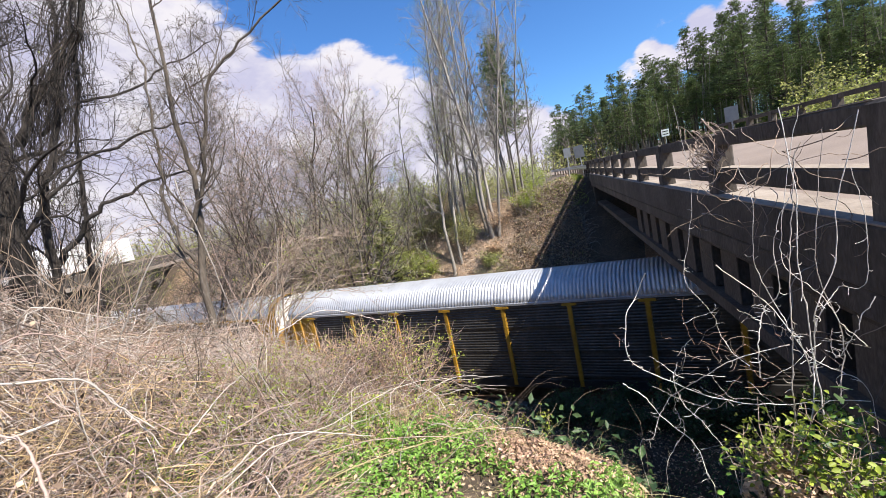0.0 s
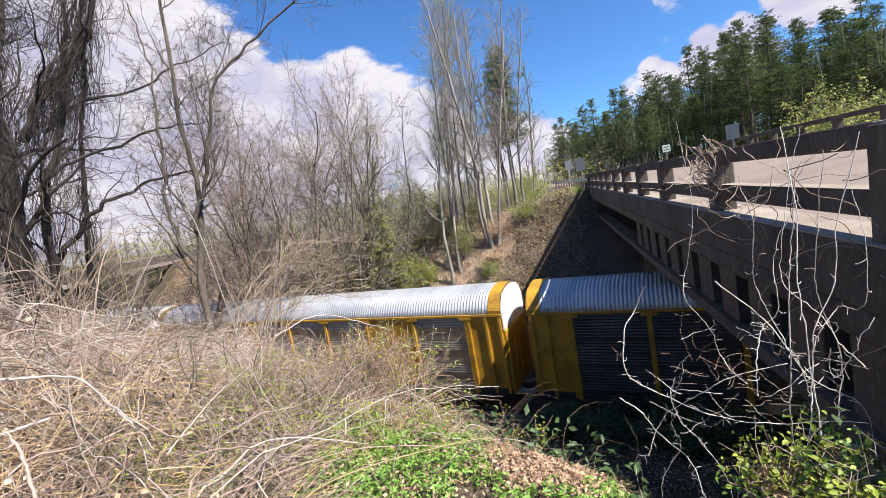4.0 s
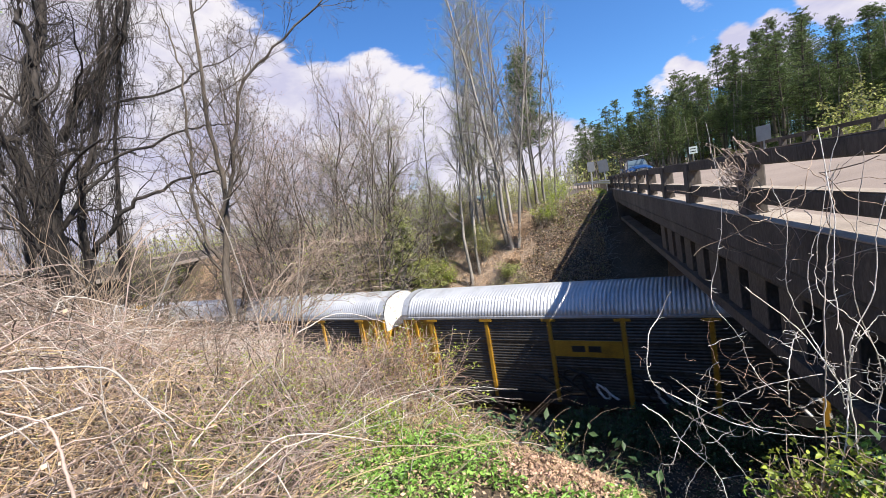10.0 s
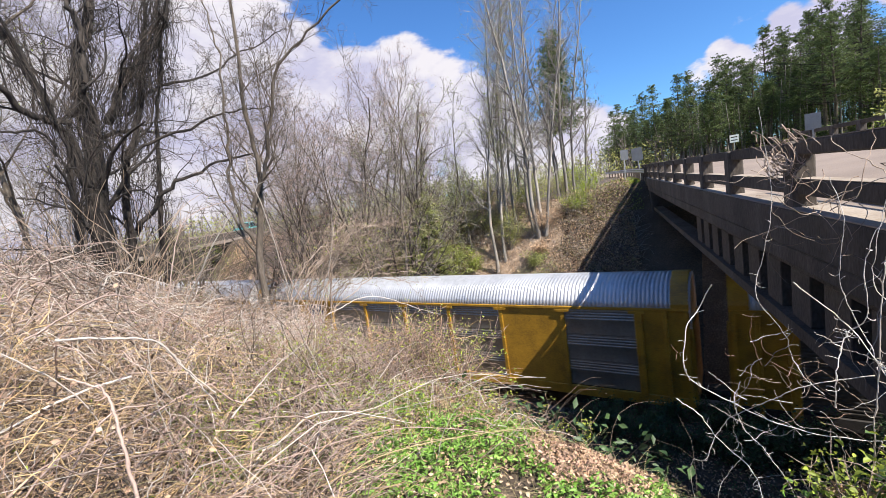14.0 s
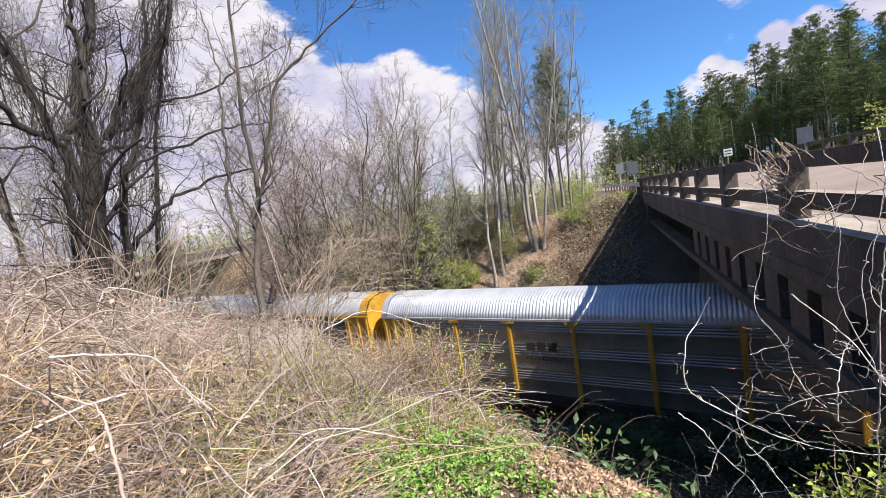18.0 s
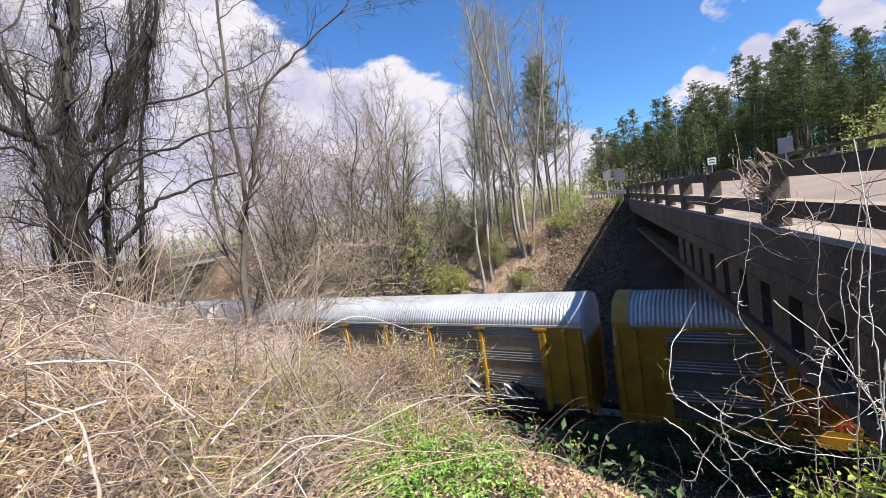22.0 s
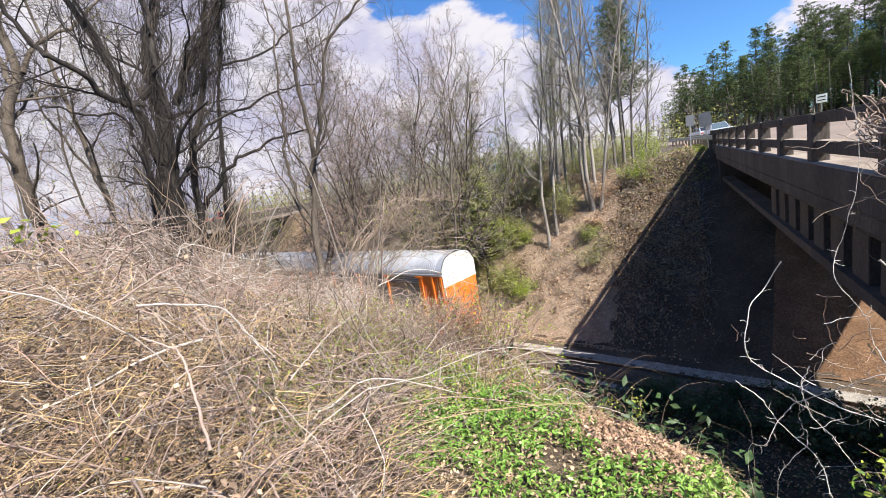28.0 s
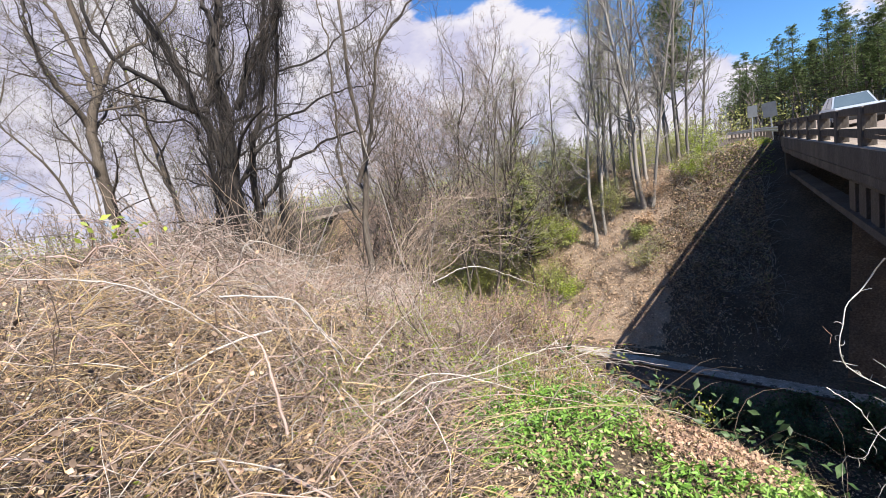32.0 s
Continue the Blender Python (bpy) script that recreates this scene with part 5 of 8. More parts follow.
# ---- brush ----
def canes(rng, starts, lift, length, droop, r, n=10, wander=0.18, heading=None, cap=None):
    """Arching canes; vectorised over their starts."""
    k = len(starts)
    a = rng.uniform(0, 2 * math.pi, k) if heading is None else heading
    el = rng.uniform(lift[0], lift[1], k)
    d = np.c_[np.cos(a) * np.cos(el), np.sin(a) * np.cos(el), np.sin(el)]
    L = rng.uniform(length[0], length[1], k)
    pts = [starts]
    p = starts.copy()
    for i in range(n - 1):
        d = d + rng.normal(0, wander, (k, 3)) - np.array([0, 0, 1.0]) * (droop * (i + 1) / n)
        d /= np.linalg.norm(d, axis=1, keepdims=True)
        p = p + d * (L / (n - 1))[:, None]
        g = ground_z(p[:, 0], p[:, 1]) + 0.01
        p[:, 2] = np.maximum(p[:, 2], g)
        q = p.copy()
        if cap is not None:
            top = g + cap(p[:, 0], p[:, 1])
            q[:, 2] = np.where(q[:, 2] > top, top + (q[:, 2] - top) * 0.5, q[:, 2])
        pts.append(q)
    P = np.stack(pts, 1)
    rr = rng.uniform(r[0], r[1], k)[:, None] * np.linspace(1.05, 0.2, n)[None]
    return list(zip(P, rr))


def scatter(rng, n, x0, x1, y0, y1, keep=None, z=0.0):
    c = np.c_[rng.uniform(x0, x1, n), rng.uniform(y0, y1, n)]
    if keep is not None:
        c = c[keep(c[:, 0], c[:, 1])]
    return np.c_[c, ground_z(c[:, 0], c[:, 1]) + z]


def clear(x, y):
    """Keeps stems out of the camera's standing place and its view just before the lens."""
    return np.hypot(x, y) > 1.5


def thicket_zone(x, y):
    a = np.degrees(np.arctan2(x, y))
    r = np.hypot(x, y)
    return (a < -36 + 6 * np.sin(r * 2)) & (r > 1.9) & (y > -2.5)


def stuff(name, me, label, category):
    return tagged(new(name, me), label, category, kind="stuff")


def mound(x, y):
    """Height of the thicket's top over the ground."""
    a = np.degrees(np.arctan2(x, y))
    r = np.hypot(x, y)
    el = np.interp(a, [-95, -80, -72, -66, -60, -54, -48, -42, -36], [3, 2.2, 1.2, -1.8, -7, -12, -16.5, -20, -26])
    top = EYE_Z + np.clip(r, 0, 4.6) * np.tan(np.radians(el)) - ground_z(x, y)
    return np.clip(top * (0.78 + 0.24 * rough(x, y, 1.5) + 0.34 * rough(x, y, 0.5)), 0.15, 2.2) * smooth01((r - 1.2) / 2.4)


def thicket_clumps(x, y):
    """The thicket's tufts, with dark hollows left between them."""
    return thicket_zone(x, y) & (rough(x + 0.7, y, 0.55) + 0.5 * rough(x, y, 0.23) > -0.30)


def sight_top(x, y):
    """Height that low growth on the brow may reach without hiding the track below."""
    a, r = np.degrees(np.arctan2(x, y)), np.hypot(x, y)
    el = np.interp(a, [-60, -52, -44, -38, -33, -26, -21, -15, -8], [-7, -11, -15, -19.5, -22.6, -24.8, -26.6, -28.8, -38])
    return np.clip(EYE_Z + r * np.tan(np.radians(el)) - ground_z(x, y), 0.04, 1.3)


def build_brush():
    rng = np.random.default_rng(11)
    zone = (-9.5, -0.9, -1.5, 8.0)
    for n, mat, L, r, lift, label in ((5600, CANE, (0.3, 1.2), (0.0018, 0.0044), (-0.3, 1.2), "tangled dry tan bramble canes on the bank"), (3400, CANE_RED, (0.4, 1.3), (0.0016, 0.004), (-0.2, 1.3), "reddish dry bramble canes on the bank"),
                                      (1500, CANE_PALE, (0.4, 1.6), (0.002, 0.005), (-0.2, 1.1), "bleached grey bramble canes on the bank"), (7500, CANE_DARK, (0.3, 1.1), (0.0015, 0.0048), (-0.3, 1.0), "darker bramble stems standing in for shade inside the thicket")):
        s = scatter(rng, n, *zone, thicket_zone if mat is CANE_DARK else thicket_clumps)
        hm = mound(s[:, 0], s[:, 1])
        # Dark canes stay lower, painting shade between the paler ones.
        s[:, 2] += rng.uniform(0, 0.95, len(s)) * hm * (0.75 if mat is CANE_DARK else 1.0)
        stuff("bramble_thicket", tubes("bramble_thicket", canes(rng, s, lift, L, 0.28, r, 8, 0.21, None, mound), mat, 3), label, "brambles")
    c = scatter(rng, 15000, *zone, thicket_zone)
    c[:, 2] += rng.uniform(0, 1, len(c)) ** 1.3 * mound(c[:, 0], c[:, 1])
    k = scatter(rng, 15000, *zone, thicket_clumps)
    k[:, 2] += rng.uniform(0, 1, len(k)) ** 0.8 * mound(k[:, 0], k[:, 1])
    for i, (m, lab) in enumerate(((CANE, "short tan twigs in the bramble thicket"), (CANE_PALE, "short bleached twigs in the bramble thicket"), (GRASS, "straw-coloured stalks in the bramble thicket"), (CANE_DARK, "short dark twigs in the bramble thicket"))):
        q = k[i::4]
        q = q[(q[:, 1] < 2.2 + 0.4 * q[:, 0] + 2.6)] if m is GRASS else q
        stuff("bramble_twigs", tubes("bramble_twigs", canes(rng, q, (-0.8, 1.2), (0.08, 0.34), 0.1, (0.0014, 0.0034), 5, 0.35), m, 3), lab, "brambles")
    stuff("caught_leaves", leaves("caught_leaves", c, rng.uniform(0.014, 0.042, len(c)), LEAF_DRY, rng, 0.2, 0.7), "dry brown leaves caught in brambles", "leaf litter")
    c = scatter(rng, 15000, *zone, lambda x, y: thicket_zone(x, y) & (rough(x + 2, y, 0.6) > 0.0))
    c[:, 2] += rng.uniform(0, 0.85, len(c)) * mound(c[:, 0], c[:, 1])
    # The dark half imitates shade within the brambles.
    for i, (m, lab) in enumerate(((LEAF_PINK, "curled pinkish dead leaves hung in brambles"), (DEAD_LEAF, "dark dead leaves that deepen the shade inside brambles"))):
        stuff("caught_leaves", oval_leaves("caught_leaves", c[i::2], rng.uniform(0.025, 0.06, len(c[i::2])), m, rng, 0.1, 0.6), lab, "leaf litter")
    s = scatter(rng, 330, *zone, thicket_zone)
    s[:, 2] += rng.uniform(0, 0.8, len(s)) * mound(s[:, 0], s[:, 1])
    stuff("bramble_thicket", tubes("bramble_thicket", canes(rng, s, (-0.1, 1.0), (0.9, 2.2), 0.25, (0.004, 0.009), 12, 0.12, None, mound), CANE_PALE, 5), "thick pale canes arching through brambles", "brambles")
    # golden and pinkish twigs massed in patches, and canes lying low before the thicket
    gold = lambda x, y: thicket_clumps(x, y) & (np.degrees(np.arctan2(x, y)) < -52 + 6 * rough(x, y, 1.2)) & (np.hypot(x, y) < 5)
    pink = lambda x, y: thicket_zone(x, y) & (np.degrees(np.arctan2(x, y)) > -62 + 7 * rough(x, y, 0.9)) & (np.hypot(x, y) < 5)
    for n, keep, m, lab in ((5600, gold, CANE_GOLD, "golden dry twigs massed in the thicket"), (6500, pink, CANE_PINK, "pinkish dry twigs massed in the thicket")):
        s = scatter(rng, n, -5.5, -0.9, -1.2, 4.2, keep)
        s[:, 2] += rng.uniform(0.1, 1.0, len(s)) * mound(s[:, 0], s[:, 1])
        stuff("bramble_thicket", tubes("bramble_thicket", canes(rng, s, (-0.5, 1.0), (0.2, 0.75), 0.2, (0.0018, 0.0040), 7, 0.30, None, mound), m, 3), lab, "brambles")
    low = lambda x, y: (np.hypot(x, y) > 1.0) & (np.hypot(x, y) < 2.7) & (np.degrees(np.arctan2(x, y)) < -44 + 5 * rough(x, y, 0.8))
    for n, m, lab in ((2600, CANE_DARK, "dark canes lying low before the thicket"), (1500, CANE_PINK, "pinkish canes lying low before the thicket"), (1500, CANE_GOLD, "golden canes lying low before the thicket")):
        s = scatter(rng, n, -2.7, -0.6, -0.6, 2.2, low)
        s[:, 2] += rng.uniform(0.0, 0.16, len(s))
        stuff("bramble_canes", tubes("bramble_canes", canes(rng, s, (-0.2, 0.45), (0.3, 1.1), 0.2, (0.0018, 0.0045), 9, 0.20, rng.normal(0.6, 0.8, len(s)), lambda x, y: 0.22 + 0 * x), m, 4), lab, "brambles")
    # dark dead leaves that put shade into the thicket's hollows by colour
    c = scatter(rng, 9000, -5.0, -0.9, -1.0, 4.0, lambda x, y: thicket_zone(x, y) & (rough(x - 1, y, 0.7) > 0.2))
    c[:, 2] += rng.uniform(0.3, 0.95, len(c)) * mound(c[:, 0], c[:, 1])
    stuff("caught_leaves", oval_leaves("caught_leaves", c, rng.uniform(0.025, 0.06, len(c)), DEAD_LEAF, rng, 0.1, 0.6), "dark curled leaves standing in for shade in bramble hollows", "leaf litter")
    # stout straight canes and thin upright stalks
    s = scatter(rng, 620, *zone, thicket_zone)
    s[:, 2] += rng.uniform(0.1, 0.95, len(s)) * mound(s[:, 0], s[:, 1])
    stuff("bramble_canes", tubes("bramble_canes", canes(rng, s, (-0.4, 0.9), (0.6, 1.8), 0.06, (0.004, 0.009), 12, 0.09, None, mound), CANE_PINK, 5), "stout pinkish grey canes through the thicket", "brambles")
    s = scatter(rng, 80, *zone, thicket_zone)
    s[:, 2] += rng.uniform(0.2, 1.0, len(s)) * mound(s[:, 0], s[:, 1])
    stuff("bramble_canes", tubes("bramble_canes", canes(rng, s, (-0.2, 1.2), (0.8, 2.2), 0.10, (0.005, 0.010), 14, 0.13, None, mound), CANE_PINK, 6), "thick pinkish grey stems through the thicket", "brambles")
    stalks = lambda x, y: (np.degrees(np.arctan2(x, y)) < -22) & (np.degrees(np.arctan2(x, y)) > -56) & (np.hypot(x, y) > 2.5) & (rough(x, y, 0.9) > -0.3)
    for n, m, lab in ((420, CANE_PALE, "pale upright stalks at the edge of the thicket"), (420, GRASS, "straw-coloured upright stalks at the edge of the thicket"), (260, CANE_PINK, "pinkish upright stalks at the edge of the thicket")):
        s = scatter(rng, n * 2, -6.0, -0.9, 1.6, 6.6, stalks)
        stuff("upright_stalks", tubes("upright_stalks", canes(rng, s, (0.7, 1.5), (0.35, 1.25), 0.12, (0.0014, 0.0036), 9, 0.14, None, sight_top), m, 4), lab, "stalks")
    c = scatter(rng, 34000, -5.5, -1.0, 1.4, 6.5, lambda x, y: (np.degrees(np.arctan2(x, y)) < -27) & (np.degrees(np.arctan2(x, y)) > -58) & (np.hypot(x, y) > 2.6) & (rough(x, y, 1.3) > -0.2))
    c[:, 2] += rng.uniform(0, 1, len(c)) ** 1.5 * np.minimum(0.65, sight_top(c[:, 0], c[:, 1]))
    stuff("grassy_undergrowth", leaves("grassy_undergrowth", c, rng.uniform(0.018, 0.05, len(c)), LEAF_YELLOW, rng, 0.1, 0.24), "yellow-green grass blades among brambles", "grass")
    c = scatter(rng, 60, -3.3, -2.6, 0.7, 1.1, None)
    c[:, 2] = EYE_Z + 0.02 + rng.normal(0, 0.05, len(c))
    stuff("yellow_sprig", leaves("yellow_sprig", c[:26], rng.uniform(0.03, 0.07, 26), LEAF_YELLOW, rng, 0.2, 0.5), "bright yellow-green leaves on a bramble tip", "foliage")
    c = scatter(rng, 3600, *zone, thicket_zone)
    c[:, 2] += rng.uniform(0.1, 1, len(c)) * mound(c[:, 0], c[:, 1])
    stuff("sprouting_leaves", leaves("sprouting_leaves", c, rng.uniform(0.015, 0.04, len(c)), LEAF_YELLOW, rng, 0.3, 0.5), "first yellow-green leaves among brambles", "foliage")
    # low straw and canes along the brow
    brow = lambda x, y: (np.abs(x * SN + y * CS - 2.55 + 0.3 * x - 0.1 * np.sin(x * 4)) < 0.42) & clear(x, y) & (x < 0.3)
    s = scatter(rng, 9000, -6, 0.6, 2.2, 6.2, brow)
    stuff("dry_grass", tubes("dry_grass", canes(rng, s, (0.3, 1.4), (0.10, 0.30), 0.5, (0.0010, 0.0022), 6, 0.18, None, sight_top), GRASS, 3), "dry straw grass along the brow", "grass")
    s = scatter(rng, 1500, -6, -0.8, 2.8, 6.5, brow)
    stuff("cane_tangle", tubes("cane_tangle", canes(rng, s, (0.3, 1.3), (0.3, 0.95), 0.6, (0.0015, 0.0035), 10, 0.18, None, sight_top), CANE_RED, 3), "reddish tangle of fine canes along the brow", "brambles")
    # tall loose brush just over the brow and round the foot of the old tree
    def brush_top(x, y):
        a, r = np.degrees(np.arctan2(x, y)), np.hypot(x, y)
        el = np.interp(a, [-75, -66, -60, -56, -52, -46, -40, -34, -28, -22], [3, 2, -1.5, -8, -12, -12.5, -16, -22, -24, -26])
        return np.clip(EYE_Z + r * np.tan(np.radians(el + 1.2 * rough(x, y, 1.1))) - ground_z(x, y), 0.1, 4.5)
    def over_brow(lo, hi, near, far):
        return lambda x, y: (np.degrees(np.arctan2(x, y)) > lo) & (np.degrees(np.arctan2(x, y)) < hi) & (np.hypot(x, y) > near) & (np.hypot(x, y) < far) & (rough(x, y, 1.6) > -0.45)
    for n, m, lab in ((1500, CANE_PINK, "pinkish loose brush over the brow"), (950, CANE_PALE, "bleached loose brush over the brow"), (950, CANE_RED, "reddish loose brush over the brow")):
        s = scatter(rng, n, -8, -1.2, 2.0, 8.0, over_brow(-58, -25, 4.0, 6.8))
        s[:, 2] += rng.uniform(0, 0.7, len(s)) * brush_top(s[:, 0], s[:, 1])
        stuff("loose_brush", tubes("loose_brush", canes(rng, s, (0.1, 1.5), (0.5, 1.7), 0.12, (0.002, 0.005), 11, 0.22, None, lambda x, y: 0.85 * brush_top(x, y)), m, 4), lab, "brush")
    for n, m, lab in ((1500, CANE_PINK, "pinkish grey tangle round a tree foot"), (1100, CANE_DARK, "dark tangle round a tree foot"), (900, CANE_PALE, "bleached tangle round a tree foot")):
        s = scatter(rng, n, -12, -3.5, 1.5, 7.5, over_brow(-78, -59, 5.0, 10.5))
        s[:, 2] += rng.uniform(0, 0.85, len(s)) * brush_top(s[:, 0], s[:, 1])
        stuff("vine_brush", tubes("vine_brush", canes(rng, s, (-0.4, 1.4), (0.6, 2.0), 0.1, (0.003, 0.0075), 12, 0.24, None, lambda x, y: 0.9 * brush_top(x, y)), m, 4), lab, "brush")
    for n, m, lab in ((150, BARK_MID, "brown upright twigs over the brow"), (70, CANE_PALE, "bleached upright twigs over the brow"), (130, VINE_BARK, "crooked brown twigs over the brow")):
        s = scatter(rng, n * 3, -8, -1.6, 2.0, 7.0, over_brow(-64, -34, 3.6, 6.6))[:n]
        s[:, 2] += 0.2 * brush_top(s[:, 0], s[:, 1])
        stuff("upright_twigs", tubes("upright_twigs", canes(rng, s, (0.9, 1.5), (0.7, 1.9), 0.05, (0.003, 0.0065), 12, 0.18, None, lambda x, y: 1.15 * brush_top(x, y)), m, 4), lab, "brush")
    c = scatter(rng, 5500, -8, -1.2, 2.0, 8.0, lambda x, y: over_brow(-56, -25, 3.8, 6.8)(x, y) & (rough(x + 1, y, 0.8) > 0.15))
    c[:, 2] += rng.uniform(0.1, 0.95, len(c)) * brush_top(c[:, 0], c[:, 1])
    stuff("brush_leaves", oval_leaves("brush_leaves", c, rng.uniform(0.018, 0.045, len(c)), LEAF_YELLOW, rng, 0.2, 0.5), "small yellow-green leaves in loose brush", "foliage")
    # taller tangle on the brow before the train
    def brow_top(x, y):
        a, r = np.degrees(np.arctan2(x, y)), np.hypot(x, y)
        el = np.interp(a, [-42, -36, -30, -25, -20, -16, -12, -8], [-17.5, -20.5, -22.8, -24.6, -26.4, -28.5, -31, -37])
        return np.minimum(sight_top(x, y) * 1.15, np.clip(EYE_Z + r * np.tan(np.radians(el)) - ground_z(x, y), 0.05, 1.5))
    tall = lambda x, y: (np.abs(x * SN + y * CS - 2.6 + 0.3 * x) < 0.6) & (np.degrees(np.arctan2(x, y)) > -42) & (np.degrees(np.arctan2(x, y)) < -11) & (rough(x, y, 0.7) > -0.5)
    for n, m, L, lab in ((650, CANE_RED, (0.2, 0.6), "reddish brown canes tangled on the brow"), (260, CANE_PINK, (0.2, 0.6), "pinkish canes tangled on the brow"), (200, CANE_PALE, (0.2, 0.6), "bleached canes tangled on the brow")):
        s = scatter(rng, n, -3.4, -0.4, 2.2, 5.0, tall)
        s[:, 2] += rng.uniform(0, 0.7, len(s)) * brow_top(s[:, 0], s[:, 1])
        stuff("brow_brambles", tubes("brow_brambles", canes(rng, s, (0.0, 1.4), L, 0.25, (0.0015, 0.004), 9, 0.24, None, lambda x, y: 0.8 * brow_top(x, y)), m, 4), lab, "brambles")
    c = scatter(rng, 9000, -3.4, -0.4, 2.2, 5.0, lambda x, y: tall(x, y) & (rough(x + 2, y, 0.45) > 0.25))
    c[:, 2] += rng.uniform(0.2, 1.05, len(c)) * brow_top(c[:, 0], c[:, 1])
    stuff("brow_leaves", oval_leaves("brow_leaves", c, rng.uniform(0.014, 0.034, len(c)), LEAF_YELLOW, rng, 0.2, 0.5), "small yellow-green leaves on brow brambles", "foliage")
    # ground leaves
    green = lambda x, y: clear(x, y) & (x * SN + y * CS < 2.45 - 0.3 * x + 0.15 * np.sin(x * 5)) & (np.degrees(np.arctan2(x, y)) > -60) & (x < 0.55 - 0.05 * y) & (rough(x, y, 1.1) + rough(x, y, 0.4) > -0.35) & (np.hypot(x + 0.25, (y - 2.5) * 1.3) > 0.34 + 0.14 * rough(x, y, 0.3))
    c = scatter(rng, 60000, -4.2, 1.0, 0.9, 3.9, green)
    c[:, 2] += rng.uniform(0.0, 0.14, len(c)) * (0.6 + 0.4 * rough(c[:, 0], c[:, 1], 0.35))
    stuff("ground_cover", oval_leaves("ground_cover", c, rng.uniform(0.018, 0.05, len(c)), LEAF, rng, 0.45, 0.38), "low bright green leafy ground cover", "ground cover")
    c = scatter(rng, 14000, -7, 3, 0.6, 6.0, lambda x, y: np.hypot(x, y) > 0.8)
    c[:, 2] += rng.uniform(0.005, 0.05, len(c))
    stuff("leaf_litter", leaves("leaf_litter", c, rng.uniform(0.02, 0.055, len(c)), LEAF_DRY, rng, 0.15, 0.6), "curled dry brown fallen leaves", "leaf litter")
    c = scatter(rng, 22000, -4.5, 2.2, 0.7, 3.9, lambda x, y: np.hypot(x, y) > 0.8)
    c[:, 2] += rng.uniform(0.004, 0.07, len(c))
    stuff("leaf_litter", leaves("leaf_litter", c, rng.uniform(0.012, 0.04, len(c)), LEAF_DRY, rng, 0.2, 0.55), "small curled dry leaves and bits", "leaf litter")
    c = scatter(rng, 7000, 0.55, 1.9, 1.2, 2.9)
    c[:, 2] += rng.uniform(0.004, 0.06, len(c))
    stuff("leaf_litter", leaves("leaf_litter", c, rng.uniform(0.02, 0.06, len(c)), LEAF_DRY, rng, 0.35, 0.6), "dry brown leaves under briars beside the bridge", "leaf litter")
    patch = lambda x, y: np.hypot(x + 0.28, (y - 2.55) * 1.15) < 0.42 + 0.12 * rough(x, y, 0.5)
    c = scatter(rng, 15000, -1.2, 0.7, 1.8, 3.4, patch)
    c[:, 2] += rng.uniform(0.01, 0.07, len(c))
    stuff("leaf_litter", leaves("leaf_litter", c, rng.uniform(0.012, 0.036, len(c)), LEAF_PINK, rng, 0.2, 0.6), "broad pinkish tan fallen leaves at the brow", "leaf litter")
    s = scatter(rng, 2600, -4.2, 0.8, 0.9, 3.9, lambda x, y: clear(x, y) & (x * SN + y * CS < 2.7 - 0.3 * x))
    stuff("dry_straw", tubes("dry_straw", canes(rng, s, (-0.1, 0.7), (0.1, 0.45), 0.3, (0.0008, 0.0018), 6, 0.08), GRASS, 3), "scattered dry straw stalks", "grass")
    # grass by the far end of the bridge
    c = scatter(rng, 16000, -7, 2.0, 30.5, 44, lambda x, y: (x < 1.9 + road_shift(y)) & (x > -2 - 0.35 * (y - 30)))
    c[:, 2] += rng.uniform(0.0, 0.18, len(c))
    stuff("verge_grass", leaves("verge_grass", c, rng.uniform(0.10, 0.24, len(c)), LEAF_YELLOW, rng, 0.1, 0.2), "yellow-green grass by the end of the bridge", "grass")
    # far bank litter and brush
    def bank(x, y):
        u = x * SN + y * CS - TRACK_U
        return (u > 2.8) & (u < 16) & (x < 0.8 + 0.5 * np.sin(y))
    c = scatter(rng, 190000, -46, 4, 19, 44, bank)
    c = c[rng.uniform(0, 1, len(c)) < 0.15 + smooth01((0.4 - c[:, 0]) / 5.5)]
    c[:, 2] += rng.uniform(0.0, 0.06, len(c))
    stuff("leaf_litter", leaves("leaf_litter", c, rng.uniform(0.07, 0.15, len(c)), LEAF_DRY, rng, 0.1, 0.7), "brown leaf litter on the far cutting slope", "leaf litter")
    # Pale leaf sheet brightens the sunlit bank and sinks away towards the bridge's shade.
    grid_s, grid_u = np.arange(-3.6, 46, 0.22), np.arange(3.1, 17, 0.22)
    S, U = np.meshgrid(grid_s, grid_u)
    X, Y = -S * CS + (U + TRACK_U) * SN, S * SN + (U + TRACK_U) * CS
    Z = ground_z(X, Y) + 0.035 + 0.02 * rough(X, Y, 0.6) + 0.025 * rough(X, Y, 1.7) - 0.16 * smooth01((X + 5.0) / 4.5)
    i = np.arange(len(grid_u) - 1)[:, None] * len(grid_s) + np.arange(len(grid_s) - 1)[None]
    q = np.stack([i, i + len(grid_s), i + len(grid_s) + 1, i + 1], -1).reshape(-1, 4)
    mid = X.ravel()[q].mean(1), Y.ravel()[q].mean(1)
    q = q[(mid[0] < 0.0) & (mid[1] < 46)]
    tagged(new("leaf_mat", raw_mesh("leaf_mat", np.c_[X.ravel(), Y.ravel(), Z.ravel()], q, LEAF_MAT, True)), "tan leaf mat, paler to carry sunlight on the far cutting slope", "leaf litter", kind="structure")

    # bare clay under the bridge
    S, U = np.meshgrid(np.arange(-13, 1.6, 0.2), np.arange(3.1, 16, 0.2))
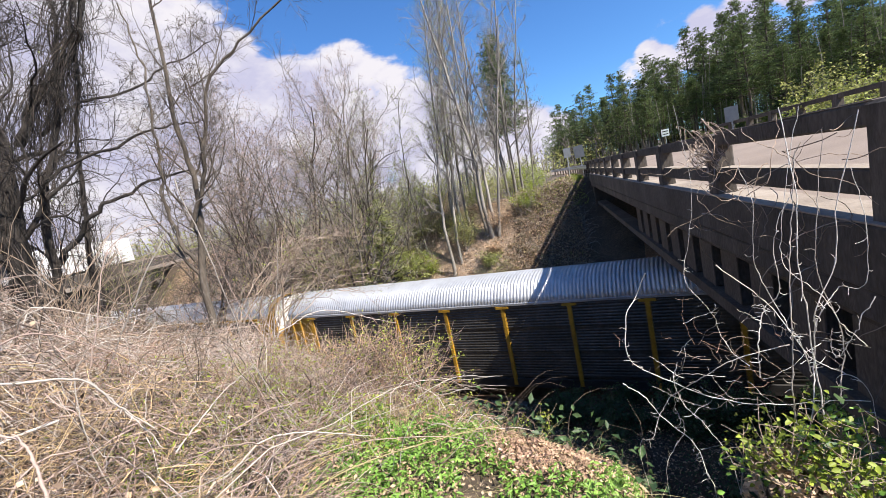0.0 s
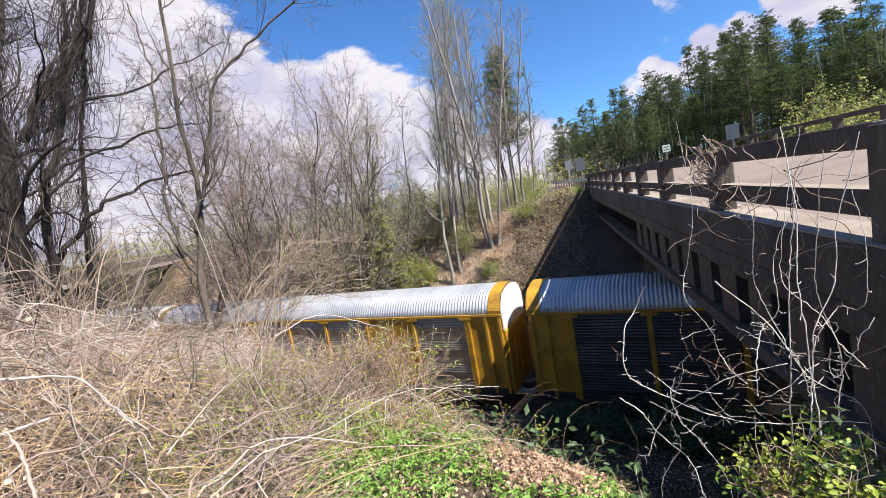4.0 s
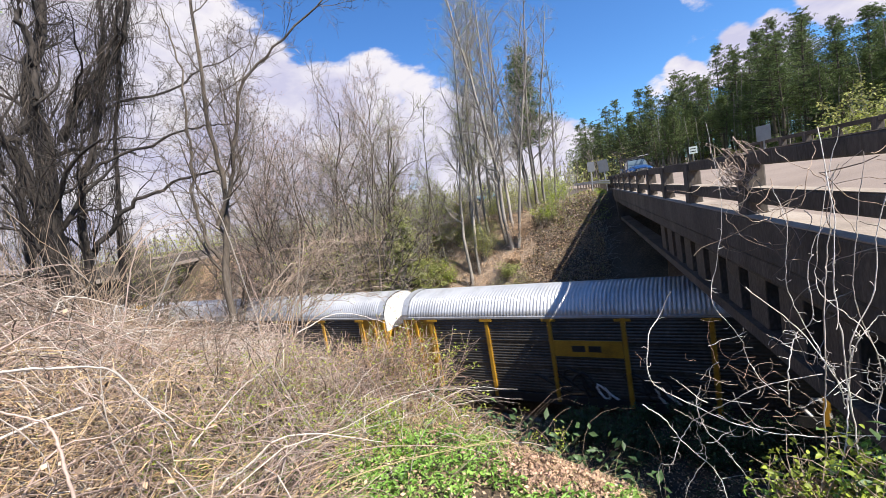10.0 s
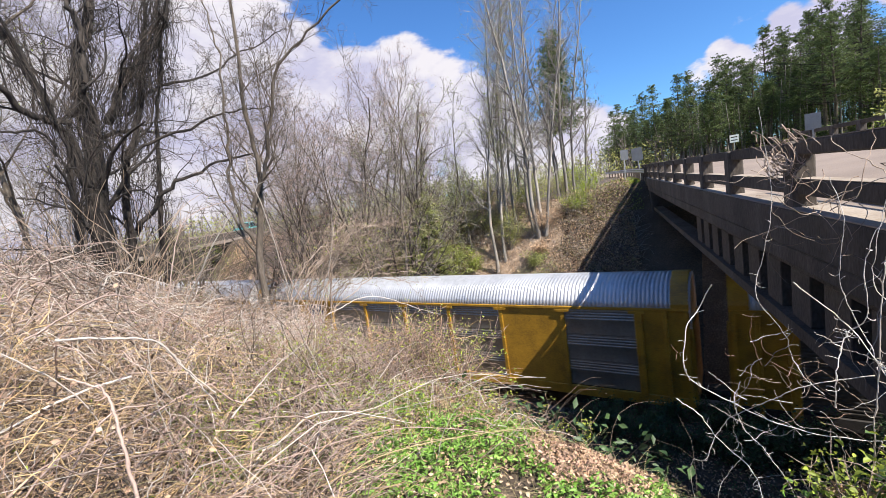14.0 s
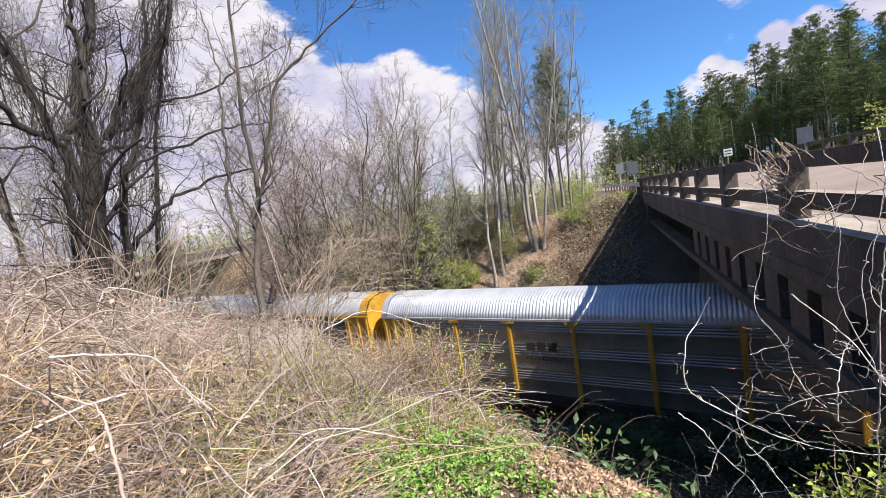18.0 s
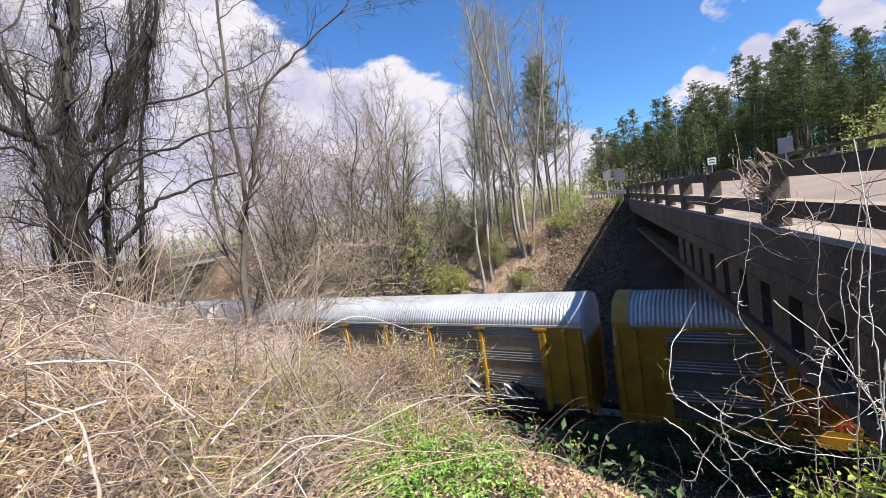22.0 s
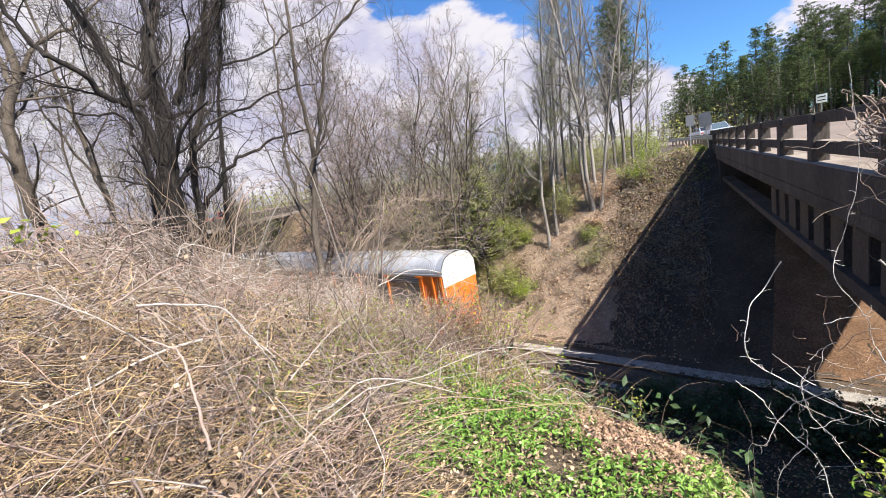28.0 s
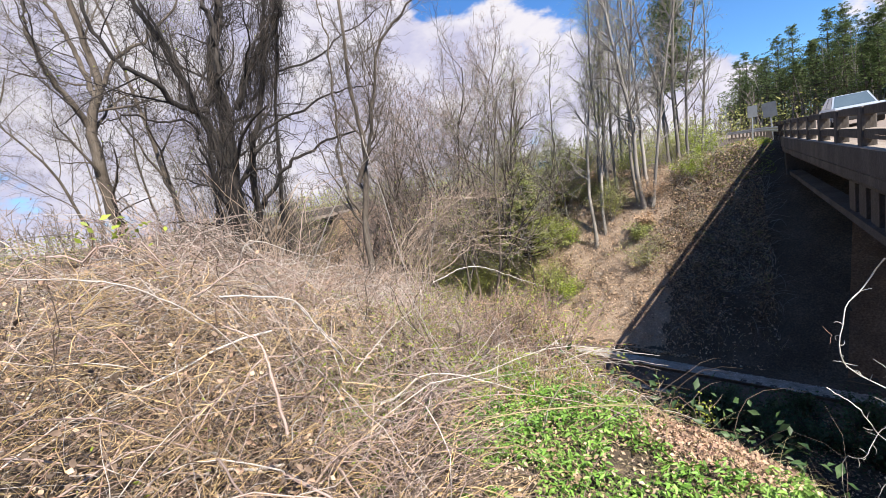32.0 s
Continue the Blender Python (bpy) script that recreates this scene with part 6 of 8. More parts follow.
    X, Y = -S * CS + (U + TRACK_U) * SN, S * SN + (U + TRACK_U) * CS
    Z = ground_z(X, Y) + 0.03 + 0.03 * rough(X, Y, 0.8) + 0.02 * rough(X, Y, 0.35) - 0.14 * smooth01((1.6 - X) / 2.0)
    i = np.arange(S.shape[0] - 1)[:, None] * S.shape[1] + np.arange(S.shape[1] - 1)[None]
    q = np.stack([i, i + S.shape[1], i + S.shape[1] + 1, i + 1], -1).reshape(-1, 4)
    q = q[(X.ravel()[q].mean(1) > -0.6) & (Y.ravel()[q].mean(1) < 29.8)]
    tagged(new("clay_bank", raw_mesh("clay_bank", np.c_[X.ravel(), Y.ravel(), Z.ravel()], q, CLAY, True)), "bare reddish clay slope under the bridge", "slope", kind="structure")

    def slope(lo, hi):
        return lambda x, y: (x * SN + y * CS - TRACK_U > lo) & (x * SN + y * CS - TRACK_U < hi) & (x < 1.4 + 0.0 * y) & (rough(x, y, 3.0) > -0.5)
    for n, mat, lo, hi, L, label in ((12000, CANE, 5.0, 14, (0.4, 1.4), "dry brush tangled on the far slope"), (2500, CANE_RED, 6.0, 15, (0.3, 1.0), "reddish brush tangled on the far slope"),
                                     (3500, CANE_PALE, 7.0, 16, (0.5, 2.0), "bleached brush tangled on the far slope")):
        s = scatter(rng, n, -32, 3, 20, 42, slope(lo, hi))
        stuff("bank_brush", tubes("bank_brush", canes(rng, s, (0.0, 1.2), L, 0.7, (0.004, 0.011), 7), mat, 3), label, "brush")
    k = 760
    cs, cu = rng.uniform(-3.5, 34, k), rng.uniform(4.2, 13.5, k)
    cx, cy = -cs * CS + (cu + TRACK_U) * SN, cs * SN + (cu + TRACK_U) * CS
    cw = rng.uniform(0.22, 0.7, k)
    # one dense bank of dead vines below the end of the bridge
    cs[:220], cu[:220] = rng.uniform(-0.5, 10, 220), rng.uniform(6.0, 13.2, 220)
    cx, cy = -cs * CS + (cu + TRACK_U) * SN, cs * SN + (cu + TRACK_U) * CS
    cw[:220] = rng.uniform(0.4, 1.0, 220)
    for mat, n, size, lab in ((DEAD_LEAF, 26000, (0.06, 0.16), "dark dead vine leaves heaped on the far slope"), (LEAF_DRY, 34000, (0.06, 0.15), "tan dead vine leaves heaped on the far slope"), (OLIVE, 5000, (0.05, 0.11), "olive sprouts among dead vines on the far slope")):
        j = rng.integers(0, k if mat is not OLIVE else k // 3, n)
        c = np.c_[cx[j], cy[j]] + rng.normal(0, 0.55, (n, 2)) * cw[j][:, None]
        c = c[c[:, 0] < 1.2]
        c = np.c_[c, ground_z(c[:, 0], c[:, 1]) + rng.uniform(0, 1, len(c)) ** 1.4 * cw[j[:len(c)]] * 0.9]
        stuff("slope_heaps", leaves("slope_heaps", c, rng.uniform(size[0], size[1], len(c)), mat, rng, 0.1, 0.6), lab, "brush")
    for mat, n, lab in ((CANE_DARK, 2600, "dark dead vine stems over the far slope"), (BARK_PALE, 3200, "pale dead vine stems over the far slope")):
        j = rng.integers(0, k, n)
        c = np.c_[cx[j], cy[j]] + rng.normal(0, 0.5, (n, 2)) * cw[j][:, None]
        c = c[c[:, 0] < 1.4]
        c = np.c_[c, ground_z(c[:, 0], c[:, 1]) + 0.02]
        stuff("slope_vines", tubes("slope_vines", canes(rng, c, (0.2, 1.2), (0.6, 1.9), 0.6, (0.006, 0.014), 8, 0.2), mat, 3), lab, "brush")
    for n, m, L, lab in ((9000, GRASS, (0.2, 0.6), "dry straw tufts on the far slope"), (5000, CANE_PINK, (0.3, 1.0), "pinkish dead stems on the far slope")):
        s = scatter(rng, n, -34, 2, 20, 42, slope(3.6, 14))
        stuff("slope_tufts", tubes("slope_tufts", canes(rng, s, (0.5, 1.5), L, 0.3, (0.004, 0.009), 5, 0.16), m, 3), lab, "brush")
    s = scatter(rng, 6000, -60, 1, 24, 62, lambda x, y: (x * SN + y * CS - TRACK_U > 11) & (x * SN + y * CS - TRACK_U < 34) & (x < 0.5 - 0.1 * (y - 30)) & (np.arctan2(x, y) > -0.76) & (rough(x, y, 4.0) > -0.3))
    stuff("sapling_growth", tubes("sapling_growth", canes(rng, s, (1.0, 1.5), (1.0, 4.0), 0.05, (0.006, 0.016), 6, 0.12), BARK, 3), "thin bare saplings and stems above the bank", "saplings")
    c = scatter(rng, 26000, -60, 1, 24, 62, lambda x, y: (x * SN + y * CS - TRACK_U > 11) & (x * SN + y * CS - TRACK_U < 34) & (x < 0.5 - 0.1 * (y - 30)) & (np.arctan2(x, y) > -0.76) & (rough(x + 3, y, 3.0) > 0.1))
    c[:, 2] += rng.uniform(0.1, 3.2, len(c))
    stuff("young_foliage", leaves("young_foliage", c, rng.uniform(0.06, 0.16, len(c)), LEAF_YELLOW, rng, 0.3, 0.6), "scattered first green leaves above the bank", "foliage")


build_brush()


# ---- brush and trees of the setting ----
def shrub(seed, x, y, h, w, leaf, n, size, label, bark=BARK, stems=9, name="shrub"):
    rng = np.random.default_rng(seed)
    ob = thing(name, label, "shrub", pose(x, y, on_ground(x, y, 0.08)))
    P = []
    close = abs(x) + y < 6
    for i in range(stems):
        a = rng.uniform(0, 6.28)
        pts, rr = branch(rng, (rng.normal(0, 0.1), rng.normal(0, 0.1), 0), (math.cos(a) * w / h, math.sin(a) * w / h, 1), h * rng.uniform(0.6, 1.05), 0.0042 if close else 0.012 + 0.004 * h, 0.0015 if close else 0.004, 7, 0.14, 0.02)
        P.append((pts, rr))
        for j in range(6):
            k = rng.integers(2, 6)
            d = rng.normal(0, 1, 3)
            d[2] = abs(d[2]) * 0.6
            q, r2 = branch(rng, pts[k], d / np.linalg.norm(d), h * rng.uniform(0.15, 0.35), 0.0024 if close else 0.008, 0.0012 if close else 0.003, 5, 0.2, 0.02)
            P.append((q, r2))
    part("woody_frame", tubes("woody_frame", P, bark, 4), None, ob)
    tip = np.concatenate([p[2:] for p, _ in P])
    c = tip[rng.integers(0, len(tip), n)] + rng.normal(0, 0.022 if close else 0.07 * h ** 0.5 + 0.02, (n, 3))
    part("foliage", (oval_leaves if close else leaves)("foliage", c, rng.uniform(0.6, 1.4, n) * size, leaf, rng, 0.3, 0.6), None, ob)
    return ob


TWIG_HAZE = material("distant_bare_twigs", [(0.13, 0.105, 0.09), (0.24, 0.20, 0.175)], 0.2, 0.95, 0.1, 5, rnd=0.35)


def broad_weed(x, y, size, seed):
    """A rosette of large soft leaves."""
    rng = np.random.default_rng(700 + seed)
    ob = thing("broad_leaf_weed", "low broad-leaved weed, its green darkened for shade", "weed", pose(x, y, on_ground(x, y, 0.01)))
    n = int(rng.integers(7, 12))
    for j in range(n):
        a = j * 2.4 + rng.uniform(-0.3, 0.3)
        L = size * rng.uniform(0.6, 1.1)
        e = rng.uniform(0.2, 1.0)
        t = np.linspace(0, 1, 6)
        mid = np.c_[np.cos(a) * t * L * math.cos(e), np.sin(a) * t * L * math.cos(e), t * L * math.sin(e) - 0.35 * L * t ** 2 + 0.02]
        side = np.array([-math.sin(a), math.cos(a), 0])
        w = (L * 0.22 * np.sin(np.clip(t * 0.92 + 0.08, 0, 1) * math.pi) ** 0.7)[:, None]
        v = np.concatenate([mid - side * w + [0, 0, 0.01], mid, mid + side * w + [0, 0, 0.01]])
        f = np.array([(k, k + 1, k + 7, k + 6) for k in range(5)] + [(k + 6, k + 7, k + 13, k + 12) for k in range(5)])
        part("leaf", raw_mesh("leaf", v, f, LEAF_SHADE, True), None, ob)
    return ob


def build_shrubs():
    rng = np.random.default_rng(21)
    for i in range(22):
        az = -43 + i * 1.85 + rng.uniform(-0.5, 0.5)
        r = rng.uniform(31, 38)
        x, y = polar(az, r)
        h = rng.uniform(1.6, 4.2)
        kind = i % 4
        leaf, lab = ((OLIVE, "olive green budding shrub on the far bank"), (LEAF_YELLOW, "yellow-green leafing shrub on the far bank"), (OLIVE, "olive green budding shrub on the far bank"), (LEAF_DRY, "bare brown shrub with dry leaves"))[kind]
        shrub(400 + i, x, y, h, h * 0.5, leaf, int(900 + 500 * h), 0.085, lab, stems=12)
    for i in range(28):
        s, u = rng.uniform(10, 27), rng.uniform(5.0, 14.5)
        x, y = plan(s, u)
        h = rng.uniform(1.4, 4.0) * (0.7 + 0.02 * s)
        leaf, lab = ((OLIVE, "olive twiggy bush in young leaf on the cutting slope"), (LEAF_YELLOW, "bare bush with sparse yellow-green leaves on the cutting slope"), (OLIVE, "olive green leafing bush on the cutting slope"))[(i * 7) % 5 % 3]
        shrub(840 + i, x, y, h, h * 0.6, leaf, int(700 + (330 if leaf is not LEAF_YELLOW else 120) * h), 0.075, lab, BARK_MID if i % 2 else BARK, stems=16)
    for i, (az, r, h, leaf, lab) in enumerate([(-21.0, 28.4, 2.3, OLIVE, "small dull green cedar shrub by the track"), (-20.0, 28.0, 1.6, LEAF_YELLOW, "small yellowish shrub by the track"), (-10.3, 29.0, 1.3, CEDAR, "dark low evergreen bush on the slope"),
                                              (-9.6, 29.6, 1.2, LEAF_DRY, "brown tangled bush on the slope"), (-4.2, 36.5, 3.2, LEAF_YELLOW, "bright yellow-green shrub under bare trees"), (-2.6, 38.0, 2.8, LEAF_YELLOW, "bright yellow-green shrub under bare trees"),
                                              # The last one, at the edge of view, is added to cast shade.
                                              (26.6, 34, 3.4, LEAF_YELLOW, "lime green leafing shrub beside the road"), (28.6, 33, 3.8, LEAF_YELLOW, "lime green leafing shrub beside the road"), (31.5, 31, 4.2, OLIVE, "olive shrub beside the road, added for its shade")]):
        x, y = polar(az, r)
        shrub(450 + i, x, y, h, h * 0.5, leaf, 1500, 0.11 if r < 50 else 0.22, lab, stems=14)
    # Out of view; placed to cast dappled shade under the bridge.
    for i, (x, y) in enumerate([(14.4, 25.2), (15.3, 27.2)]):
        shrub(465 + i, x, y, 6.0, 2.4, OLIVE, 4200, 0.15, "unseen olive bush shading the bank beyond the bridge", stems=12)
    for i, (az, r) in enumerate([(9, 66), (11, 68), (12.3, 70), (15, 66), (7.5, 70), (17, 64), (20, 60), (22.5, 58), (24.5, 56), (13.7, 72), (19, 66)]):
        x, y = polar(az, r)
        shrub(470 + i, x * 1.1, y * 1.1, rng.uniform(0.9, 2.0), 1.6, OLIVE if i % 2 else PINE, 700, 0.26, "green undergrowth at the foot of the pines")
    # near: leafing sprigs on the brow
    for i, (x, y, h) in enumerate([(-1.35, 3.75, 0.6), (-1.0, 3.75, 0.5), (-2.3, 4.6, 0.7), (-0.6, 3.5, 0.5), (-1.7, 4.1, 0.6), (-1.9, 3.9, 0.6), (-1.15, 3.55, 0.5), (-2.0, 4.3, 0.7)]):
        shrub(480 + i, x, y, h, h * 0.7, LEAF_YELLOW, 260, 0.022, "fine-leaved sprouting shrub at the brow", CANE, 6)
    # the slope below, in the bridge's shade, its leaves darkened to suit
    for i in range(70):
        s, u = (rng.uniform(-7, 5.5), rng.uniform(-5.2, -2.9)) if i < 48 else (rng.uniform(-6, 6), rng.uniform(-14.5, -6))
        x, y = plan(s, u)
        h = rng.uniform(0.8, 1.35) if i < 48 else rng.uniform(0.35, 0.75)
        shrub(600 + i, x, y, h, 0.7 * h, LEAF_SHADE, 620, 0.085, "near-slope undergrowth with shade put into its green", CANE_DARK, 8)
    for i in range(34):
        shrub(520 + i, *polar(rng.uniform(19, 37), rng.uniform(1.7, 2.75)), rng.uniform(0.22, 0.55), 0.24, LEAF if i % 3 == 0 else LEAF_YELLOW, 130, 0.03, "sparse pale green briar beside the bridge", VINE_BARK, 4)
    for i in range(12):
        x, y = rng.uniform(0.3, 1.6), rng.uniform(3.0, 5.2)
        broad_weed(x, y, rng.uniform(0.11, 0.22), i)


build_shrubs()


def build_woods():
    """Bare woods far off that close the view, as loose twigs and clumps."""
    rng = np.random.default_rng(31)
    P = []
    for i in range(520):
        az = rng.uniform(-100, 8)
        r = rng.uniform(75, 170)
        x, y = polar(az, r)
        h = rng.uniform(3, 7) + (3 if az < -60 else 0)
        z = on_ground(x, y)
        pts, rr = branch(rng, (x, y, z), (rng.normal(0, .08), rng.normal(0, .08), 1), h, 0.16, 0.03, 6, 0.06, 0.02)
        P.append((pts, rr))
        for j in range(9):
            k = rng.integers(2, 6)
            d = np.array([rng.normal(0, .7), rng.normal(0, .7), rng.uniform(0.4, 1.2)])
            P.append(branch(rng, pts[k], d / np.linalg.norm(d), h * rng.uniform(0.15, 0.4), 0.07, 0.02, 5, 0.15, 0.03))
    stuff("far_woods", tubes("far_woods", P, TWIG_HAZE, 3), "distant bare greyish brown woods", "woods")
    n = 42000
    az, r = rng.uniform(-100, 8, n), rng.uniform(70, 170, n)
    x, y = r * np.sin(np.radians(az)), r * np.cos(np.radians(az))
    c = np.c_[x, y, ground_z(x, y) + rng.uniform(0, 1, n) ** 1.4 * 4.2]
    stuff("far_thicket", leaves("far_thicket", c, rng.uniform(0.15, 0.5, n), OLIVE, rng, 0.3, 0.6), "distant olive undergrowth", "woods")
    # behind the camera and beyond the road
    n = 9000
    az, r = rng.uniform(100, 260, n), rng.uniform(35, 80, n)
    x, y = r * np.sin(np.radians(az)), r * np.cos(np.radians(az))
    c = np.c_[x, y, ground_z(x, y) + rng.uniform(0, 9, n)]
    stuff("far_thicket", leaves("far_thicket", c, rng.uniform(0.6, 1.6, n), PINE, rng, 0.3, 0.6), "dark green woods behind", "woods")


build_woods()


def build_bank_foliage():
    """Olive young growth in clumps along the top of the far bank."""
    rng = np.random.default_rng(35)
    for mat, n, lab in ((OLIVE, 26000, "olive young growth along the far bank"), (LEAF_YELLOW, 9000, "yellow-green young growth along the far bank")):
        k = 260
        az, r = rng.uniform(-42, -20, k), rng.uniform(28, 38, k)
        cx, cy = r * np.sin(np.radians(az)), r * np.cos(np.radians(az))
        cz = ground_z(cx, cy) + rng.uniform(0.3, 3.6, k) * smooth01((-13 - az) / 8)
        w = rng.uniform(0.25, 0.8, k)
        j = rng.integers(0, k, n)
        c = np.c_[cx[j], cy[j], cz[j]] + rng.normal(0, 1, (n, 3)) * w[j][:, None] * [1, 1, 0.8]
        c[:, 2] = np.maximum(c[:, 2], ground_z(c[:, 0], c[:, 1]) + 0.05)
        stuff("young_growth", leaves("young_growth", c, rng.uniform(0.05, 0.13, n), mat, rng, 0.2, 0.5), lab, "foliage")


build_bank_foliage()


def build_hanging_vines():
    """Dead vines draped over the old tree."""
    rng = np.random.default_rng(41)
    bx, by = polar(-59.5, 10.0)
    P, drapes = [], (0, 0, 0, 0, 1, 2, 4, 4, 4, 4, 5, 5, 9, 10)
    for i in range(1200):
        # strands down the trunks and curtains below the limbs
        line, rad = VINE_TREE[int(rng.choice(drapes))]
        k = int(rng.integers(1, 29))
        a = rng.uniform(0, 6.28)
        d = rad[k] * 0.9 + abs(rng.normal(0, 0.04 if i % 4 else 0.13)) + 0.005
        top = line[k] + np.array([math.cos(a) * d, math.sin(a) * d, rng.uniform(0, 0.3)])
        L = min(rng.uniform(0.4, 1.9), max(0.3, top[2] - on_ground(top[0], top[1])))
        t = np.linspace(0, 1, 10)[:, None]
        low = int(np.argmin(np.abs(line[:, 2] - (top[2] - L))))
        drift = (line[low] - line[k]) * [1, 1, 0] * rng.uniform(0.2, 1.0)
        pts = top + t * np.array([0, 0, -L]) + t * drift + np.sin(t * 3.1) * rng.normal(0, 0.12, (1, 3)) * [1, 1, 0.3] + np.cumsum(rng.normal(0, 0.024, (10, 3)), 0)
        P.append((pts, np.linspace(0.0058, 0.0028, 10) * rng.uniform(0.6, 1.5)))
    stuff("hanging_vines", tubes("hanging_vines", P[:500], VINE_DEAD, 3), "dead grey vines draped over an old tree", "vines")
    stuff("hanging_vines", tubes("hanging_vines", P[500:], BARK_DARK, 3), "dark dead vines draped over an old tree", "vines")
    P = []
    for i in range(420):
        x, y = bx + rng.normal(-0.3, 0.8), by + rng.normal(-0.3, 0.7)
        P.append(branch(rng, (x, y, on_ground(x, y)), (rng.normal(0, .4), rng.normal(0, .3), 1), rng.uniform(0.8, 3.4), 0.010, 0.004, 12, 0.2, 0.0))
    stuff("vine_stems", tubes("vine_stems", P, CANE, 3), "dry vine stems climbing round a tree foot", "vines")


build_hanging_vines()


def vine(ctrl, r, seed, label, curls=8, mat=BLEACHED, kinks=1.0):
    """One long vine with knots and short curled side shoots."""
    rng = np.random.default_rng(seed)
    foot = 0 if ctrl[0][2] < ctrl[-1][2] else -1
    if ctrl[foot][2] < 9.0:
        gz = on_ground(ctrl[foot][0], ctrl[foot][1])
        low = (ctrl[foot][0] + 0.03, ctrl[foot][1], gz - 0.02)
        ctrl = [low] + ctrl if foot == 0 else ctrl + [low]
    pts = spline(ctrl, 46)
    kink = np.cumsum(rng.normal(0, 0.007 * kinks, (46, 3)), 0)
    pts = pts + (kink - np.linspace(0, 1, 46)[:, None] * kink[-1]) + rng.normal(0, 0.0022 * kinks, (46, 3))
    rad = np.linspace(r, r * 0.5, 46) * 0.5
    rad[::7] *= 1.35
    ob = thing("vine", label, "vine")
    part("stem", tubes("stem", [(pts, rad)], mat, 6), None, ob)
    for i in range(curls):
        k = rng.integers(3, 39)
        d = rng.normal(0, 1, 3)
        d /= np.linalg.norm(d)
        q = [pts[k]]
        turn = rng.normal(0, 0.5, 3)
        for j in range(8):
            d = d + np.cross(turn, d) * 0.3
            d /= np.linalg.norm(d)
            q.append(q[-1] + d * rng.uniform(0.002, 0.010))
        part("side_shoot", tubes("side_shoot", [(np.array(q), np.linspace(r * 0.30, r * 0.15, 9))], mat, 4), None, ob)
    return ob


def bridge_vine(bends, r, seed, curls):
    """A vine before the bridge, by bearing, height angle and distance."""
    upright = abs(bends[0][0] - bends[-1][0]) < 6
    if upright and bends[0][1] > -18:
        a, e, d = bends[0]
        bends = [(a + 1.6 * math.sin(seed * 2.1) + 1.0, e + 13 + 3 * math.sin(seed * 1.3), d + 0.05), (a + 0.4, e + 6, d + 0.02)] + bends
        bends = bends[::-1]
    vine([seen_at(*b) for b in bends], r, seed, "upright bleached vine stem beside the bridge" if upright else "knotty bleached vine stem hanging before the bridge", curls, BLEACHED if seed % 3 else CANE_PALE, 0.4)


bridge_vine([(10.0, -14.8, 2.62), (8.8, -17.4, 2.67), (7.4, -20.0, 2.61), (6.6, -24.0, 2.57), (7.6, -26.0, 2.64), (10.9, -27.4, 2.66), (14.7, -28.8, 2.59), (18.6, -29.3, 2.59), (23.0, -29.0, 2.66), (26.1, -28.1, 2.64), (29.5, -27.6, 2.57)], 0.0057, 1, 18)
bridge_vine([(15.7, -10.5, 2.74), (14.9, -14.0, 2.72), (14.7, -16.9, 2.65), (16.8, -20.1, 2.69), (17.1, -21.7, 2.74), (18.1, -23.9, 2.69), (19.6, -25.4, 2.65)], 0.0038, 2, 14)
bridge_vine([(23.3, -23.0, 2.57), (18.1, -24.6, 2.49), (14.7, -26.9, 2.48), (11.3, -29.1, 2.56), (9.6, -30.9, 2.55), (8.4, -33.3, 2.48), (6.4, -34.5, 2.50)], 0.0047, 3, 14)
bridge_vine([(5.4, -27.7, 2.68), (7.7, -29.1, 2.63), (9.2, -30.9, 2.68), (12.5, -33.6, 2.73), (13.7, -35.9, 2.66), (14.6, -38.9, 2.63)], 0.0047, 4, 16)
bridge_vine([(12.2, -25.2, 2.60), (11.6, -27.5, 2.61), (13.0, -30.2, 2.69), (15.1, -32.3, 2.66), (17.1, -35.0, 2.59)], 0.0043, 5, 12)
bridge_vine([(8.9, -27.9, 2.48), (11.6, -29.3, 2.55), (15.1, -30.4, 2.58), (17.5, -29.1, 2.50), (20.7, -29.5, 2.50)], 0.0033, 6, 10)
bridge_vine([(17.5, -14.5, 2.70), (21.8, -18.7, 2.76), (23.9, -21.8, 2.72), (25.1, -23.8, 2.66), (26.8, -25.0, 2.73), (29.6, -26.9, 2.76)], 0.0057, 7, 10)
bridge_vine([(21.1, -14.5, 2.61), (22.7, -19.3, 2.61), (23.8, -21.8, 2.54), (24.8, -23.8, 2.56), (25.2, -25.8, 2.63)], 0.0052, 8, 10)
bridge_vine([(24.4, -14.1, 2.63), (23.8, -21.5, 2.56), (23.4, -27.1, 2.53), (23.3, -31.3, 2.60), (22.8, -36.3, 2.62)], 0.0076, 9, 14)
bridge_vine([(27.8, -14.8, 2.74), (26.1, -19.2, 2.67), (25.6, -21.7, 2.71), (25.2, -25.0, 2.77), (25.1, -28.2, 2.71), (24.6, -32.1, 2.67), (24.7, -36.0, 2.73)], 0.0076, 10, 14)
bridge_vine([(25.0, -14.7, 2.51), (25.6, -20.9, 2.50), (26.0, -26.8, 2.57), (26.4, -30.8, 2.56), (26.7, -35.0, 2.49)], 0.0071, 11, 12)
bridge_vine([(26.5, -15.1, 2.59), (27.7, -20.3, 2.64), (27.9, -23.7, 2.68), (27.5, -26.6, 2.62), (27.3, -28.3, 2.59)], 0.0057, 12, 12)
bridge_vine([(22.6, -17.5, 2.66), (21.4, -19.0, 2.73), (20.8, -20.7, 2.70), (20.4, -23.4, 2.63), (20.3, -26.5, 2.68)], 0.0057, 13, 14)
